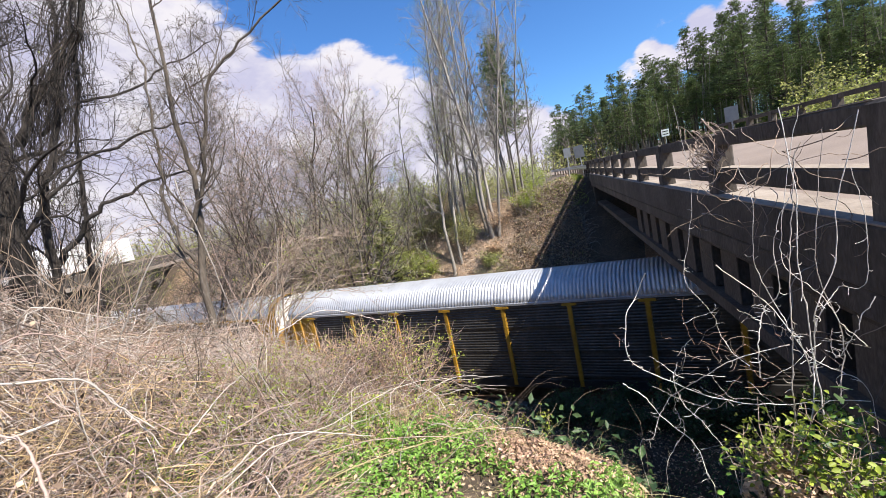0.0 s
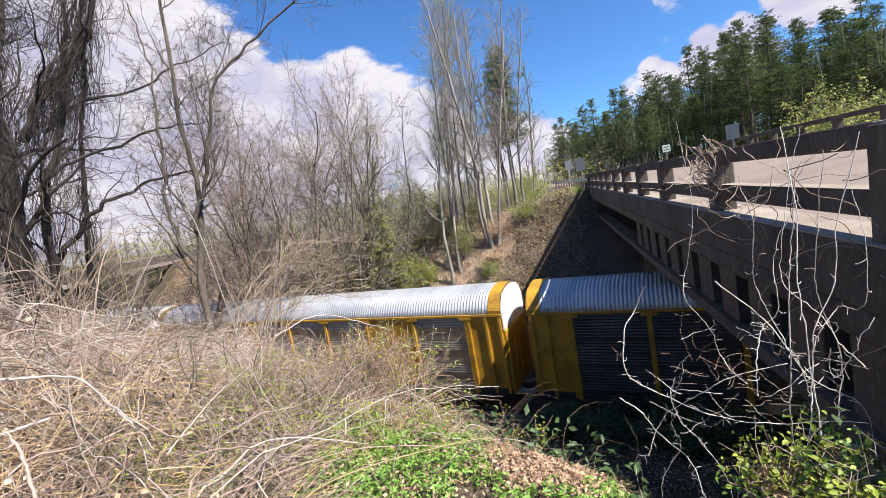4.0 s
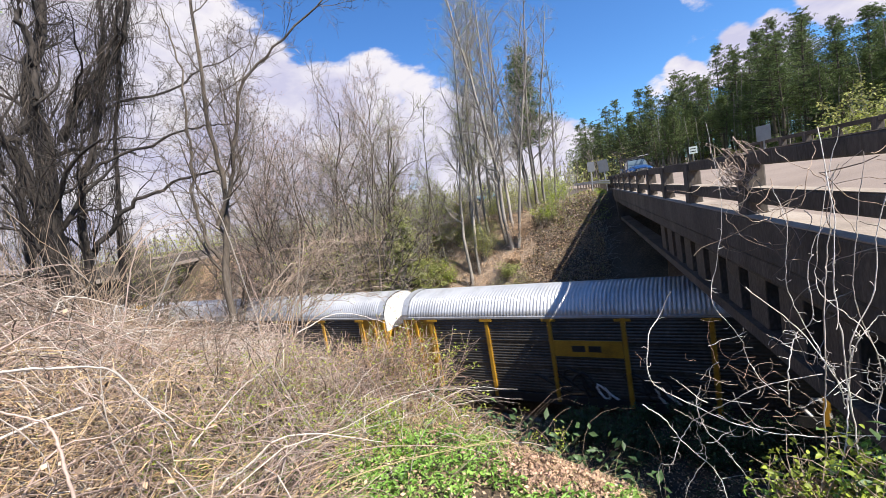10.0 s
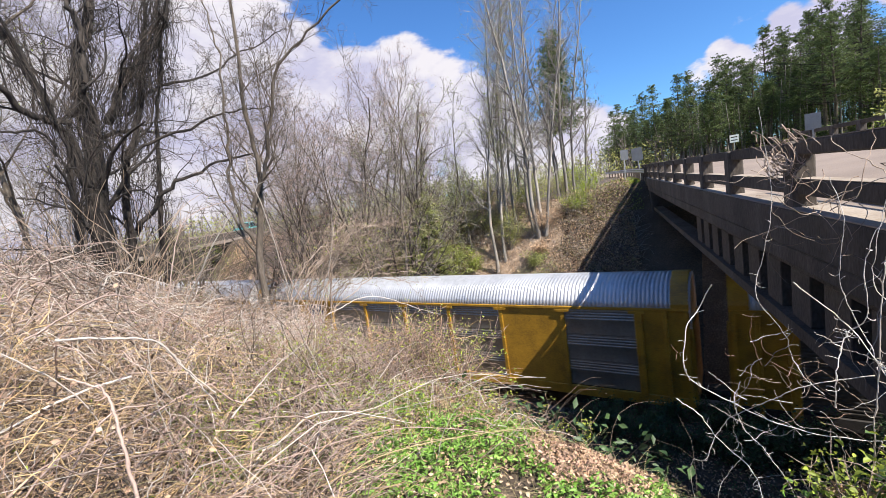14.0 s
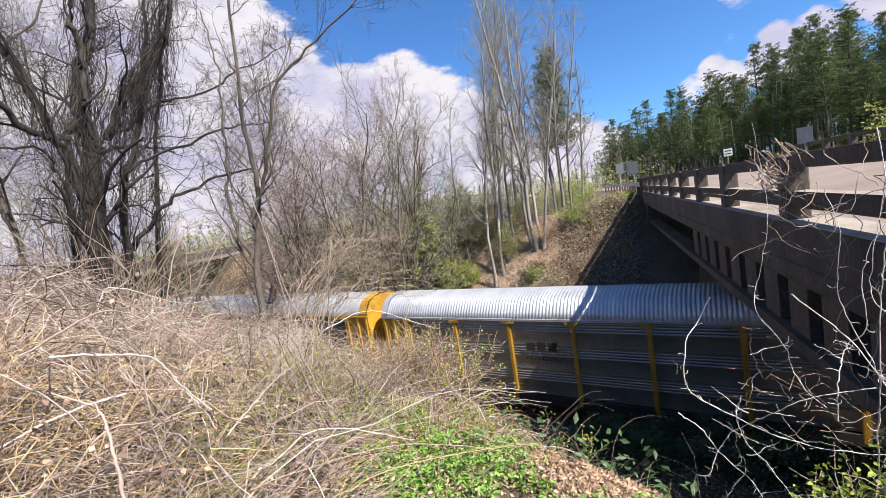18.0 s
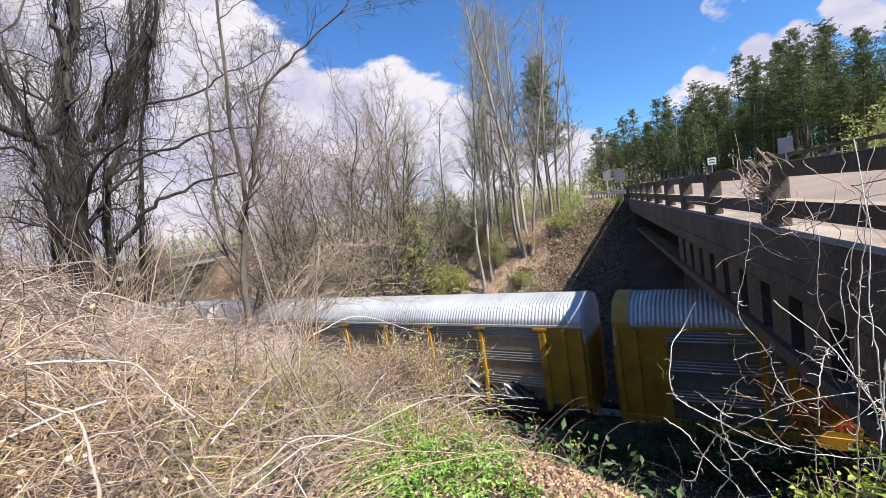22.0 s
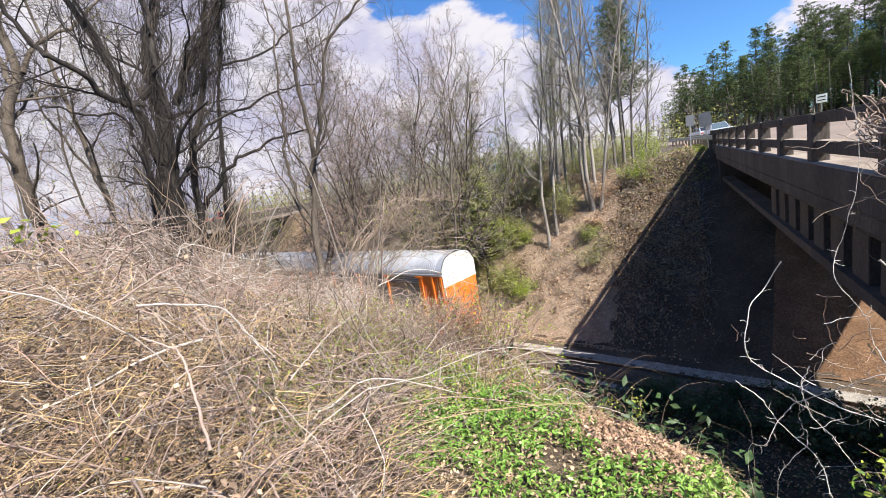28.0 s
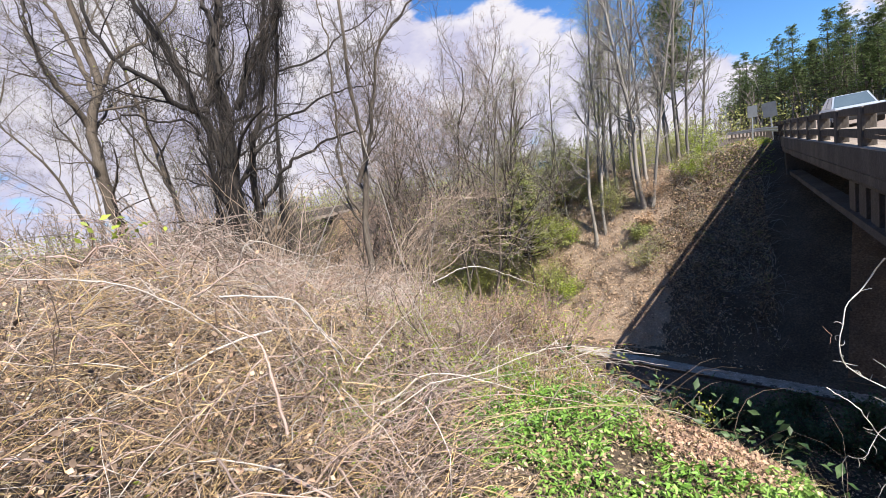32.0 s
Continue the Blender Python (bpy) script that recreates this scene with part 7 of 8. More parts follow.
bridge_vine([(29.9, -17.0, 2.54), (28.1, -17.4, 2.56), (27.0, -19.2, 2.49), (25.8, -21.4, 2.49)], 0.0043, 14, 10)
bridge_vine([(19.1, -19.5, 2.74), (21.6, -20.8, 2.69), (24.8, -21.8, 2.64), (29.8, -22.8, 2.70)], 0.0033, 15, 10)
bridge_vine([(23.7, -14.9, 2.66), (26.4, -17.8, 2.58), (28.1, -20.6, 2.60), (29.6, -22.7, 2.67)], 0.0043, 16, 8)
bridge_vine([(30.4, -18.0, 2.53), (28.7, -21.5, 2.50), (27.2, -23.4, 2.57), (26.5, -22.8, 2.58), (27.1, -21.1, 2.51)], 0.0038, 17, 12)
bridge_vine([(23.7, -29.2, 2.67), (26.4, -29.8, 2.71), (29.8, -30.5, 2.77)], 0.0038, 18, 8)
bridge_vine([(8.9, -36.6, 2.53), (11.7, -32.5, 2.60), (11.0, -30.0, 2.59), (12.0, -27.2, 2.52)], 0.0029, 19, 8)


def build_vine_tangle():
    rng = np.random.default_rng(51)
    P = []
    # knot wound about the second post and rail
    for i in range(34):
        c = np.array([2.08 + rng.normal(0, 0.06), 6.95 + rng.normal(0, 0.22), 10.17 + rng.normal(0, 0.15)])
        a = np.linspace(0, rng.uniform(3, 7), 14) + rng.uniform(0, 6)
        rad = rng.uniform(0.08, 0.26)
        pts = c + np.c_[np.cos(a) * rad * 0.4, np.sin(a) * rad + np.linspace(0, rng.normal(0, 0.35), 14), np.sin(a * 0.8 + 1) * rad * 0.9] + rng.normal(0, 0.012, (14, 3))
        P.append((pts, np.full(14, rng.uniform(0.004, 0.008))))
    # loops lying along the rails and falling away
    for i in range(40):
        s = np.array([rng.uniform(1.5, 2.1), rng.uniform(2.3, 6.5), rng.uniform(9.3, 10.3)])
        P.append(branch(rng, s, rng.normal(0, 1, 3) * [0.5, 1, 0.7], rng.uniform(0.4, 1.3), 0.0040, 0.0018, 16, 0.28, -0.03))
    stuff("vine_tangle", tubes("vine_tangle", P, VINE_BARK, 5), "knot of brown vines wound round the parapet", "vines")
    # knotty curls and short crooked twigs caught between the long stems
    for mat, count, lab in ((VINE_BARK, 18, "crooked brown vine twigs tangled beside the bridge"), (BLEACHED, 16, "thin bleached vine twigs tangled beside the bridge"), (CANE_RED, 12, "reddish vine twigs tangled beside the bridge")):
        P = []
        for i in range(count):
            s = np.array(seen_at(rng.normal(17.0, 3.0), rng.normal(-24.5, 2.2), 2.62 + rng.normal(0, 0.12))) if i % 4 else np.array(seen_at(rng.uniform(10, 33), rng.uniform(-36, -22), 2.6 + rng.normal(0, 0.1)))
            d = np.array([rng.choice([-1, 1]) * rng.uniform(0.4, 1.0), rng.normal(0, 0.2), rng.normal(0.1, 0.45)])
            P.append(branch(rng, s, d / np.linalg.norm(d), rng.uniform(0.10, 0.38), rng.uniform(0.0010, 0.0020), 0.0006, 16, 0.22, 0.0))
        stuff("vine_tangle", tubes("vine_tangle", P, mat, 4), lab, "vines")
    # litter and seedlings over the shaded slope
    def near_slope(x, y):
        u = x * SN + y * CS - TRACK_U
        return (u > -16.2 - 0.3 * np.clip(x, -5, 1)) & (u < -2.6)
    c = scatter(rng, 30000, -8, 7, 1.5, 16.5, near_slope)
    c[:, 2] += rng.uniform(0.0, 0.06, len(c))
    stuff("leaf_litter", leaves("leaf_litter", c, rng.uniform(0.04, 0.11, len(c)), LEAF_DRY, rng, 0.4, 0.6), "brown fallen leaves on the near slope", "leaf litter")
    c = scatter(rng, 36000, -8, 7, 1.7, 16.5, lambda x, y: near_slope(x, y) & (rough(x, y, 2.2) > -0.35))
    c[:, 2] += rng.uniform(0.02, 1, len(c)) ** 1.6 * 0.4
    stuff("slope_undergrowth", leaves("slope_undergrowth", c, rng.uniform(0.04, 0.10, len(c)), LEAF_SHADE, rng, 0.3, 0.5), "low near-slope undergrowth with shade put into its green", "undergrowth")
    s = scatter(rng, 2600, -8, 6, 1.9, 15.5, near_slope)
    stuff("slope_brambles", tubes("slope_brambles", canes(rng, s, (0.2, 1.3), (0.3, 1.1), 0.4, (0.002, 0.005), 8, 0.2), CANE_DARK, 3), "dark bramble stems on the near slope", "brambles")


build_vine_tangle()

# long single canes that stand out of the thicket
for i, (ctrl, r, m) in enumerate([([(-3.6, .5, 10.3), (-2.95, .9, 10.1), (-2.72, 1.26, 9.58), (-2.7, 1.3, 8.9)], .009, CANE_PALE), ([(-2.1, 2.1, 10.8), (-2.05, 2.19, 10.02), (-2.0, 2.24, 9.4), (-1.6, 2.2, 8.75)], .006, CANE_PALE),
                                  ([(-2.56, 1.56, 9.87), (-2.5, 1.5, 9.3), (-2.2, 1.5, 8.8)], .006, CANE_PALE), ([(-3.2, 1.2, 9.9), (-2.7, 1.7, 10.0), (-2.0, 2.4, 9.6), (-1.4, 2.7, 8.9)], .005, CANE),
                                  ([(-2.3, 1.6, 8.85), (-1.7, 2.2, 9.0), (-0.9, 2.6, 9.05), (-0.5, 2.75, 9.0)], .005, CANE_PALE), ([(-1.9, 1.4, 8.85), (-1.3, 2.0, 8.95), (-0.6, 2.4, 8.92)], .004, GRASS),
                                  ([(-4.2, 2.6, 9.2), (-3.6, 2.9, 10.2), (-3.3, 3.2, 10.7), (-2.6, 3.4, 11.0)], .012, BARK), ([(-3.0, 3.4, 8.9), (-2.6, 3.5, 10.2), (-2.45, 3.4, 10.9)], .006, CANE_PALE)]):
    vine(ctrl, r, 60 + i, "long pale cane arching out of the thicket", 3, m, 0.5)


# the same, placed by bearing, height angle and distance
for i, (bends, r, m) in enumerate([([(-39.5, -30.9, 2.5), (-41.3, -25.4, 2.6), (-42.6, -19.1, 2.7), (-43.3, -15.5, 2.8)], .009, CANE_PINK), ([(-51.4, -28.2, 2.4), (-44.8, -28.4, 2.4), (-32.1, -29, 2.5), (-17.6, -31.9, 2.5)], .006, CANE_PINK),
                                   ([(-39.8, -32.1, 2.3), (-35, -31.4, 2.35), (-23.8, -31.3, 2.4), (-12.5, -31.4, 2.45)], .008, GRASS), ([(-63.2, -26, 2.1), (-63.3, -18.5, 2.2), (-63.7, -14.6, 2.3), (-66.6, -11.8, 2.4)], .015, CANE_PINK),
                                   ([(-66.2, -8.3, 2.6), (-62.7, -9.1, 2.6), (-58.1, -11.1, 2.6), (-55.9, -15, 2.6), (-53.7, -18.6, 2.6)], .013, CANE_PALE)]):
    vine([seen_at(*b) for b in bends], r, 160 + i, "long bleached cane lying across the brush", 3, m, 0.25)
for i, (bends, r, m) in enumerate([([(-58.5, -12.2, 3.4), (-56.4, -6.6, 3.4), (-53, 1.7, 3.5), (-47.5, 3.3, 3.6)], .009, CANE_PINK), ([(-40.6, -14, 5.2), (-42.9, -7, 5.3), (-43.9, 0.5, 5.4)], .009, CANE_PINK),
                                   ([(-68.2, -7.6, 2.8), (-64.9, -6.5, 2.8), (-60.3, -5.5, 2.9), (-54.9, -9.6, 3.0)], .012, CANE_PINK), ([(-57.9, -11.2, 2.8), (-56, -15.6, 2.7), (-53.6, -20.8, 2.6)], .012, CANE_PALE),
                                   ([(-52.6, -21.8, 2.7), (-46.8, -17.9, 2.9), (-42.3, -15.7, 3.1)], .010, CANE_PALE), ([(-39, -13, 4.2), (-32.9, -12, 4.2), (-24.2, -15.8, 4.2)], .010, CANE_PALE), ([(-24.4, -26.1, 3.5), (-17.7, -24.5, 3.5), (-10.8, -25.4, 3.5)], .007, BLEACHED)]):
    vine([seen_at(*b) for b in bends], r, 170 + i, "long pale cane leaning out of the brush", 4, m, 0.3)


def brow_sprig(az, r, tips, leaf_n, label, bark=CANE_RED, seed=0):
    """A thin sprouting bush on the brow; tips by bearing and height angle."""
    rng = np.random.default_rng(seed)
    x, y = polar(az, r)
    base = np.array([x, y, on_ground(x, y, 0.03)])
    ob = thing("sprouting_bush", label, "shrub", pose(*base))
    P, tip = [], []
    for ta, te in tips:
        end = np.array(seen_at(ta, te, r + rng.uniform(-0.3, 0.3))) - base
        mid = end * 0.5 + np.array([rng.normal(0, 0.05), rng.normal(0, 0.08), 0.12 * np.linalg.norm(end)])
        pts = spline([(rng.normal(0, .05), rng.normal(0, .05), 0), mid, end], 16) + np.cumsum(rng.normal(0, 0.009, (16, 3)), 0)
        P.append((pts, np.linspace(0.0056, 0.0019, 16)))
        for j in range(7):
            k = int(rng.integers(5, 15))
            d = pts[k] - pts[k - 1]
            d = d / np.linalg.norm(d) + rng.normal(0, 0.55, 3)
            P.append(branch(rng, pts[k], d / np.linalg.norm(d), rng.uniform(0.08, 0.3), 0.0022, 0.0009, 8, 0.16, 0.02))
            tip.append(P[-1][0][3:])
        tip.append(pts[8:])
    part("woody_frame", tubes("woody_frame", P, bark, 4), None, ob)
    tip = np.concatenate(tip)
    c = tip[rng.integers(0, len(tip), leaf_n)] + rng.normal(0, 0.012, (leaf_n, 3))
    part("young_leaves", oval_leaves("young_leaves", c, rng.uniform(0.014, 0.032, leaf_n), LEAF_YELLOW, rng, 0.3, 0.55), None, ob)


def build_brow_tangle():
    """Fine red-brown twigs caught among the sprouting bushes."""
    rng = np.random.default_rng(91)
    for n, m, lab in ((230, CANE_RED, "fine reddish twigs caught among sprouting bushes"), (170, CANE_DARK, "fine dark twigs caught among sprouting bushes"), (110, CANE_GOLD, "fine golden twigs caught among sprouting bushes")):
        s = np.array([seen_at(a, rng.uniform(-24, -16.5 - 0.35 * max(0, a + 29)), rng.uniform(3.95, 4.6)) for a in np.clip(rng.normal(-30, 4, n), -42, -22)])
        stuff("brow_tangle", tubes("brow_tangle", canes(rng, s, (-0.3, 1.0), (0.15, 0.6), 0.25, (0.0018, 0.0036), 9, 0.25), m, 4), lab, "brambles")


build_brow_tangle()


def flat_stone(x, y, turn):
    rng = np.random.default_rng(5)
    a = np.sort(rng.uniform(0, 2 * math.pi, 11))
    ring = np.c_[np.cos(a) * 0.16, np.sin(a) * 0.06] * rng.uniform(0.85, 1.1, (11, 1))
    v = np.concatenate([np.c_[ring, np.full(11, -0.02)], np.c_[ring, np.full(11, 0.035)], np.c_[ring * 0.9, 0.045 + rng.normal(0, 0.002, 11)]])
    f = [(k + b, (k + 1) % 11 + b, (k + 1) % 11 + b + 11, k + b + 11) for b in (0, 11) for k in range(11)]
    me = bpy.data.meshes.new("flat_stone")
    me.from_pydata([tuple(p) for p in v], [], f + [tuple(range(22, 33))])
    me.materials.append(CONCRETE_TOP)
    tagged(new("flat_stone", me), "flat grey stone lying among green leaves", "stone").matrix_world = pose(x, y, on_ground(x, y) + 0.05, 0, 0, turn)


flat_stone(-2.28, 1.60, 35)
brow_sprig(-24.5, 3.95, [(-27.2, -13.7), (-23.7, -14.8), (-22.0, -15.4), (-18.2, -17.8), (-16.8, -19.8), (-25.4, -15.8), (-21.8, -21.1), (-18.0, -22.5), (-28.9, -14.6), (-16.2, -24.9)], 330, "sprouting bush with thin reddish stems on the brow", CANE_RED, 71)
SPRIGS = random.Random(72)
for i in range(30):
    az = SPRIGS.uniform(-46, -24)
    top = -15.5 - 0.42 * max(0, az + 30)
    brow_sprig(az, SPRIGS.uniform(3.9, 4.9), [(az + SPRIGS.uniform(-3, 8), top + SPRIGS.uniform(-5.5, 0.8)) for k in range(7)], 50 if i % 3 else 190, "thin tangled reddish bush on the brow", (CANE_RED, CANE_PINK, VINE_BARK)[i % 3], 73 + i)

# ---- signs, guardrail ----
def place(az, r, el):
    x, y = polar(az, r)
    return x, y, EYE_Z + r * math.tan(radians(el))


def road_sign(az, r, el0, el1, w, face, label, turn=0.0, lean=0.0, marks=0):
    x, y, z0 = place(az, r, el0)
    z1 = EYE_Z + r * math.tan(radians(el1))
    g = on_ground(x, y)
    ob = thing("road_sign", label, "sign", pose(x, y, g, 0, lean, turn))
    h0, h1 = z0 - g, z1 - g
    part("post", Geo().box(-0.04, 0.04, 0.006, 0.07, -0.3, h1 - 0.05, 0.005), STEEL, ob)
    part("panel", Geo().box(-w / 2, w / 2, -0.006, 0.006, h0, h1, 0.002), face, ob)
    for i in range(marks):
        zz = h0 + (h1 - h0) * (0.3 + 0.4 * i)
        part("marking_bar", Geo().box(-w * 0.36, w * 0.36, -0.012, -0.006, zz - 0.05, zz + 0.05), BLACK, ob)
    return ob


road_sign(3.5, 36, 0.6, 2.1, 0.74, SIGN_BACK, "bare metal back of a road sign", -8, -4)
road_sign(1.75, 37, 0.9, 2.1, 0.56, SIGN_BACK, "bare metal back of a road sign", 10, 2)
road_sign(13.0, 60, 0.9, 1.7, 0.85, SIGN_WHITE, "small white road sign with two dark bars", -12, 0, 2)
road_sign(19.5, 33, 0.9, 2.5, 0.72, SIGN_BACK, "bare metal back of a road sign", -16)
road_sign(-1.8, 88, 0.35, 0.95, 0.75, SIGN_WHITE, "small white sign far along the road", 0)


def build_guardrail():
    gr = thing("guardrail", "galvanised steel guardrail on wooden posts beside the road", "guardrail")
    ys = np.linspace(BRIDGE_Y1 + 0.2, 62, 17)
    pts = [(ROAD_X0 - 0.1 + float(road_shift(np.array(y))), y) for y in ys]
    prof = [(0, 0.42), (0.03, 0.47), (0.03, 0.52), (0, 0.57), (0.03, 0.62), (0.03, 0.67), (0, 0.72)]
    post = Geo().box(-0.08, 0.08, -0.08, 0.08, -0.5, 0.78, 0.01).mesh("post", TIE)
    for (x0, y0), (x1, y1) in zip(pts[:-1], pts[1:]):
        z0, z1 = float(road_level(np.array(x0), np.array(y0))), float(road_level(np.array(x1), np.array(y1)))
        v = [(x0 - a, y0, z0 + b) for a, b in prof] + [(x1 - a, y1, z1 + b) for a, b in prof]
        k = len(prof)
        part("rail", Geo().add(v, [(j, j + k, j + k + 1, j + 1) for j in range(k - 1)]), STEEL, gr)
        o = part("post", post, None, gr)
        o.location = (x0 + 0.1, y0, z0)


build_guardrail()


def build_verge():
    """Grass strip between the road and the pine wood."""
    g, h = np.arange(11.6, 40.1, 1.2), np.arange(31.5, 78, 1.5)
    X, Y = np.meshgrid(g, h)
    Z = ground_z(X, Y) + 0.03
    i = np.arange(len(h) - 1)[:, None] * len(g) + np.arange(len(g) - 1)[None]
    f = np.stack([i, i + 1, i + len(g) + 1, i + len(g)], -1).reshape(-1, 4)
    tagged(new("grass_verge", raw_mesh("grass_verge", np.c_[X.ravel(), Y.ravel(), Z.ravel()], f, GRASS_GREEN, True)), "mown yellow-green grass verge beside the road", "verge", kind="structure")


build_verge()


# ---- second overpass along the line ----
def build_overpass():
    a, b = Vector((-47.0, 27.0, 0)), Vector((-56.0, 52.5, 0))
    d = (b - a).normalized()
    ang = math.atan2(d.y, d.x)
    L = (b - a).length
    ov = thing("far_overpass", "pale concrete road overpass crossing the railway", "bridge", Matrix.Translation((a.x, a.y, 0)) @ Matrix.Rotation(ang, 4, "Z"))
    part("deck", Geo().box(-14, L, -4.6, 4.6, 8.55, 8.95, 0.03), CONCRETE_TOP, ov)
    for y in (-4.6, 4.25):
        part("parapet", Geo().box(-14, L, y, y + 0.35, 8.954, 9.80, 0.03), CONCRETE, ov)
        # Pale cap over a dark parapet: its sunlit top is painted in.
        part("parapet_cap", Geo().box(-14, L, y - 0.03, y + 0.38, 9.804, 9.90, 0.01), CONCRETE_TOP, ov)
    for y in (-3.9, -1.4, 1.1, 3.6):
        part("girder", Geo().box(-14, L, y, y + 0.3, 7.15, 8.546, 0.02), BLACK if y else BLACK, ov)
    for x0, x1 in ((L + 0.02, L + 75), (-70, -14.02)):
        part("approach_road", Geo().box(x0, x1, -4.6, 4.6, 8.0, 8.945, 0.03), ASPHALT, ov)
    for x in (8.0, -9.0):
        part("pier_cap", Geo().box(x - 0.5, x + 0.5, -4.4, 4.4, 6.4, 7.145, 0.05), CONCRETE, ov)
        for y in (-3.2, 0, 3.2):
            part("pier_column", Geo().disc((x, y, 2.9), 2, 0.45, 7.0, 14), CONCRETE, ov)
    return ov, a, d


OVERPASS, OV_A, OV_D = build_overpass()


# ---- vehicles ----
def frustum(g, x0, x1, y, z0, X0, X1, Y, z1):
    v = [(x0, -y, z0), (x1, -y, z0), (x1, y, z0), (x0, y, z0), (X0, -Y, z1), (X1, -Y, z1), (X1, Y, z1), (X0, Y, z1)]
    g.add(v, [(0, 3, 2, 1), (4, 5, 6, 7), (0, 1, 5, 4), (1, 2, 6, 5), (2, 3, 7, 6), (3, 0, 4, 7)])
    return [np.array(p) for p in v]


def pane(corners, inset, out):
    """A thin glass plate inside four corners, just proud of them."""
    c = np.array(corners)
    m = c.mean(0)
    q = m + (c - m) * (1 - inset)
    n = np.cross(q[1] - q[0], q[2] - q[0])
    n /= np.linalg.norm(n)
    q0, q1 = q + n * out * 0.2, q + n * out
    return Geo().add(np.concatenate([q0, q1]), [(0, 3, 2, 1), (4, 5, 6, 7), (0, 1, 5, 4), (1, 2, 6, 5), (2, 3, 7, 6), (3, 0, 4, 7)])


def wheel(parent, x, y, r=0.39, w=0.26):
    t = part("wheel", Geo().disc((0, 0, 0), 1, r, w, 22), RUBBER, parent)
    t.location = (x, y, r)
    part("rim", Geo().disc((0, 0.02 if y > 0 else -0.02, 0), 1, r * 0.62, w, 16), CHROME, t)


def cab_parts(ob, v, paint):
    a = v
    part("windscreen", pane([a[1], a[2], a[6], a[5]], 0.10, 0.012), WINDSCREEN, ob)
    part("rear_window", pane([a[3], a[0], a[4], a[7]], 0.14, 0.012), GLASS, ob)
    for s, (p, q, r, t) in ((1, (2, 3, 7, 6)), (-1, (0, 1, 5, 4))):
        c = [a[p], a[q], a[r], a[t]]
        m0, m1 = (c[0] + c[1]) / 2, (c[2] + c[3]) / 2
        part("side_window", pane([c[0], m0, m1, c[3]], 0.14, 0.012), GLASS, ob)
        part("side_window", pane([m0, c[1], c[2], m1], 0.14, 0.012), GLASS, ob)


def loft(sections, k=20, power=0.42):
    """A rounded body through stations of x, half width, bottom and top."""
    a = np.arange(k) * 2 * math.pi / k
    cy, cz = np.sign(np.cos(a)) * np.abs(np.cos(a)) ** power, np.sign(np.sin(a)) * np.abs(np.sin(a)) ** power
    v = np.concatenate([np.c_[np.full(k, x), hw * cy, (z0 + z1) / 2 + (z1 - z0) / 2 * cz] for x, hw, z0, z1 in sections])
    f = [(i * k + j, (i + 1) * k + j, (i + 1) * k + (j + 1) % k, i * k + (j + 1) % k) for i in range(len(sections) - 1) for j in range(k)]
    f = [q[::-1] for q in f] + [tuple(range(k)), tuple(range((len(sections) - 1) * k, len(sections) * k))[::-1]]
    return Geo().add(v, [q[::-1] for q in f])


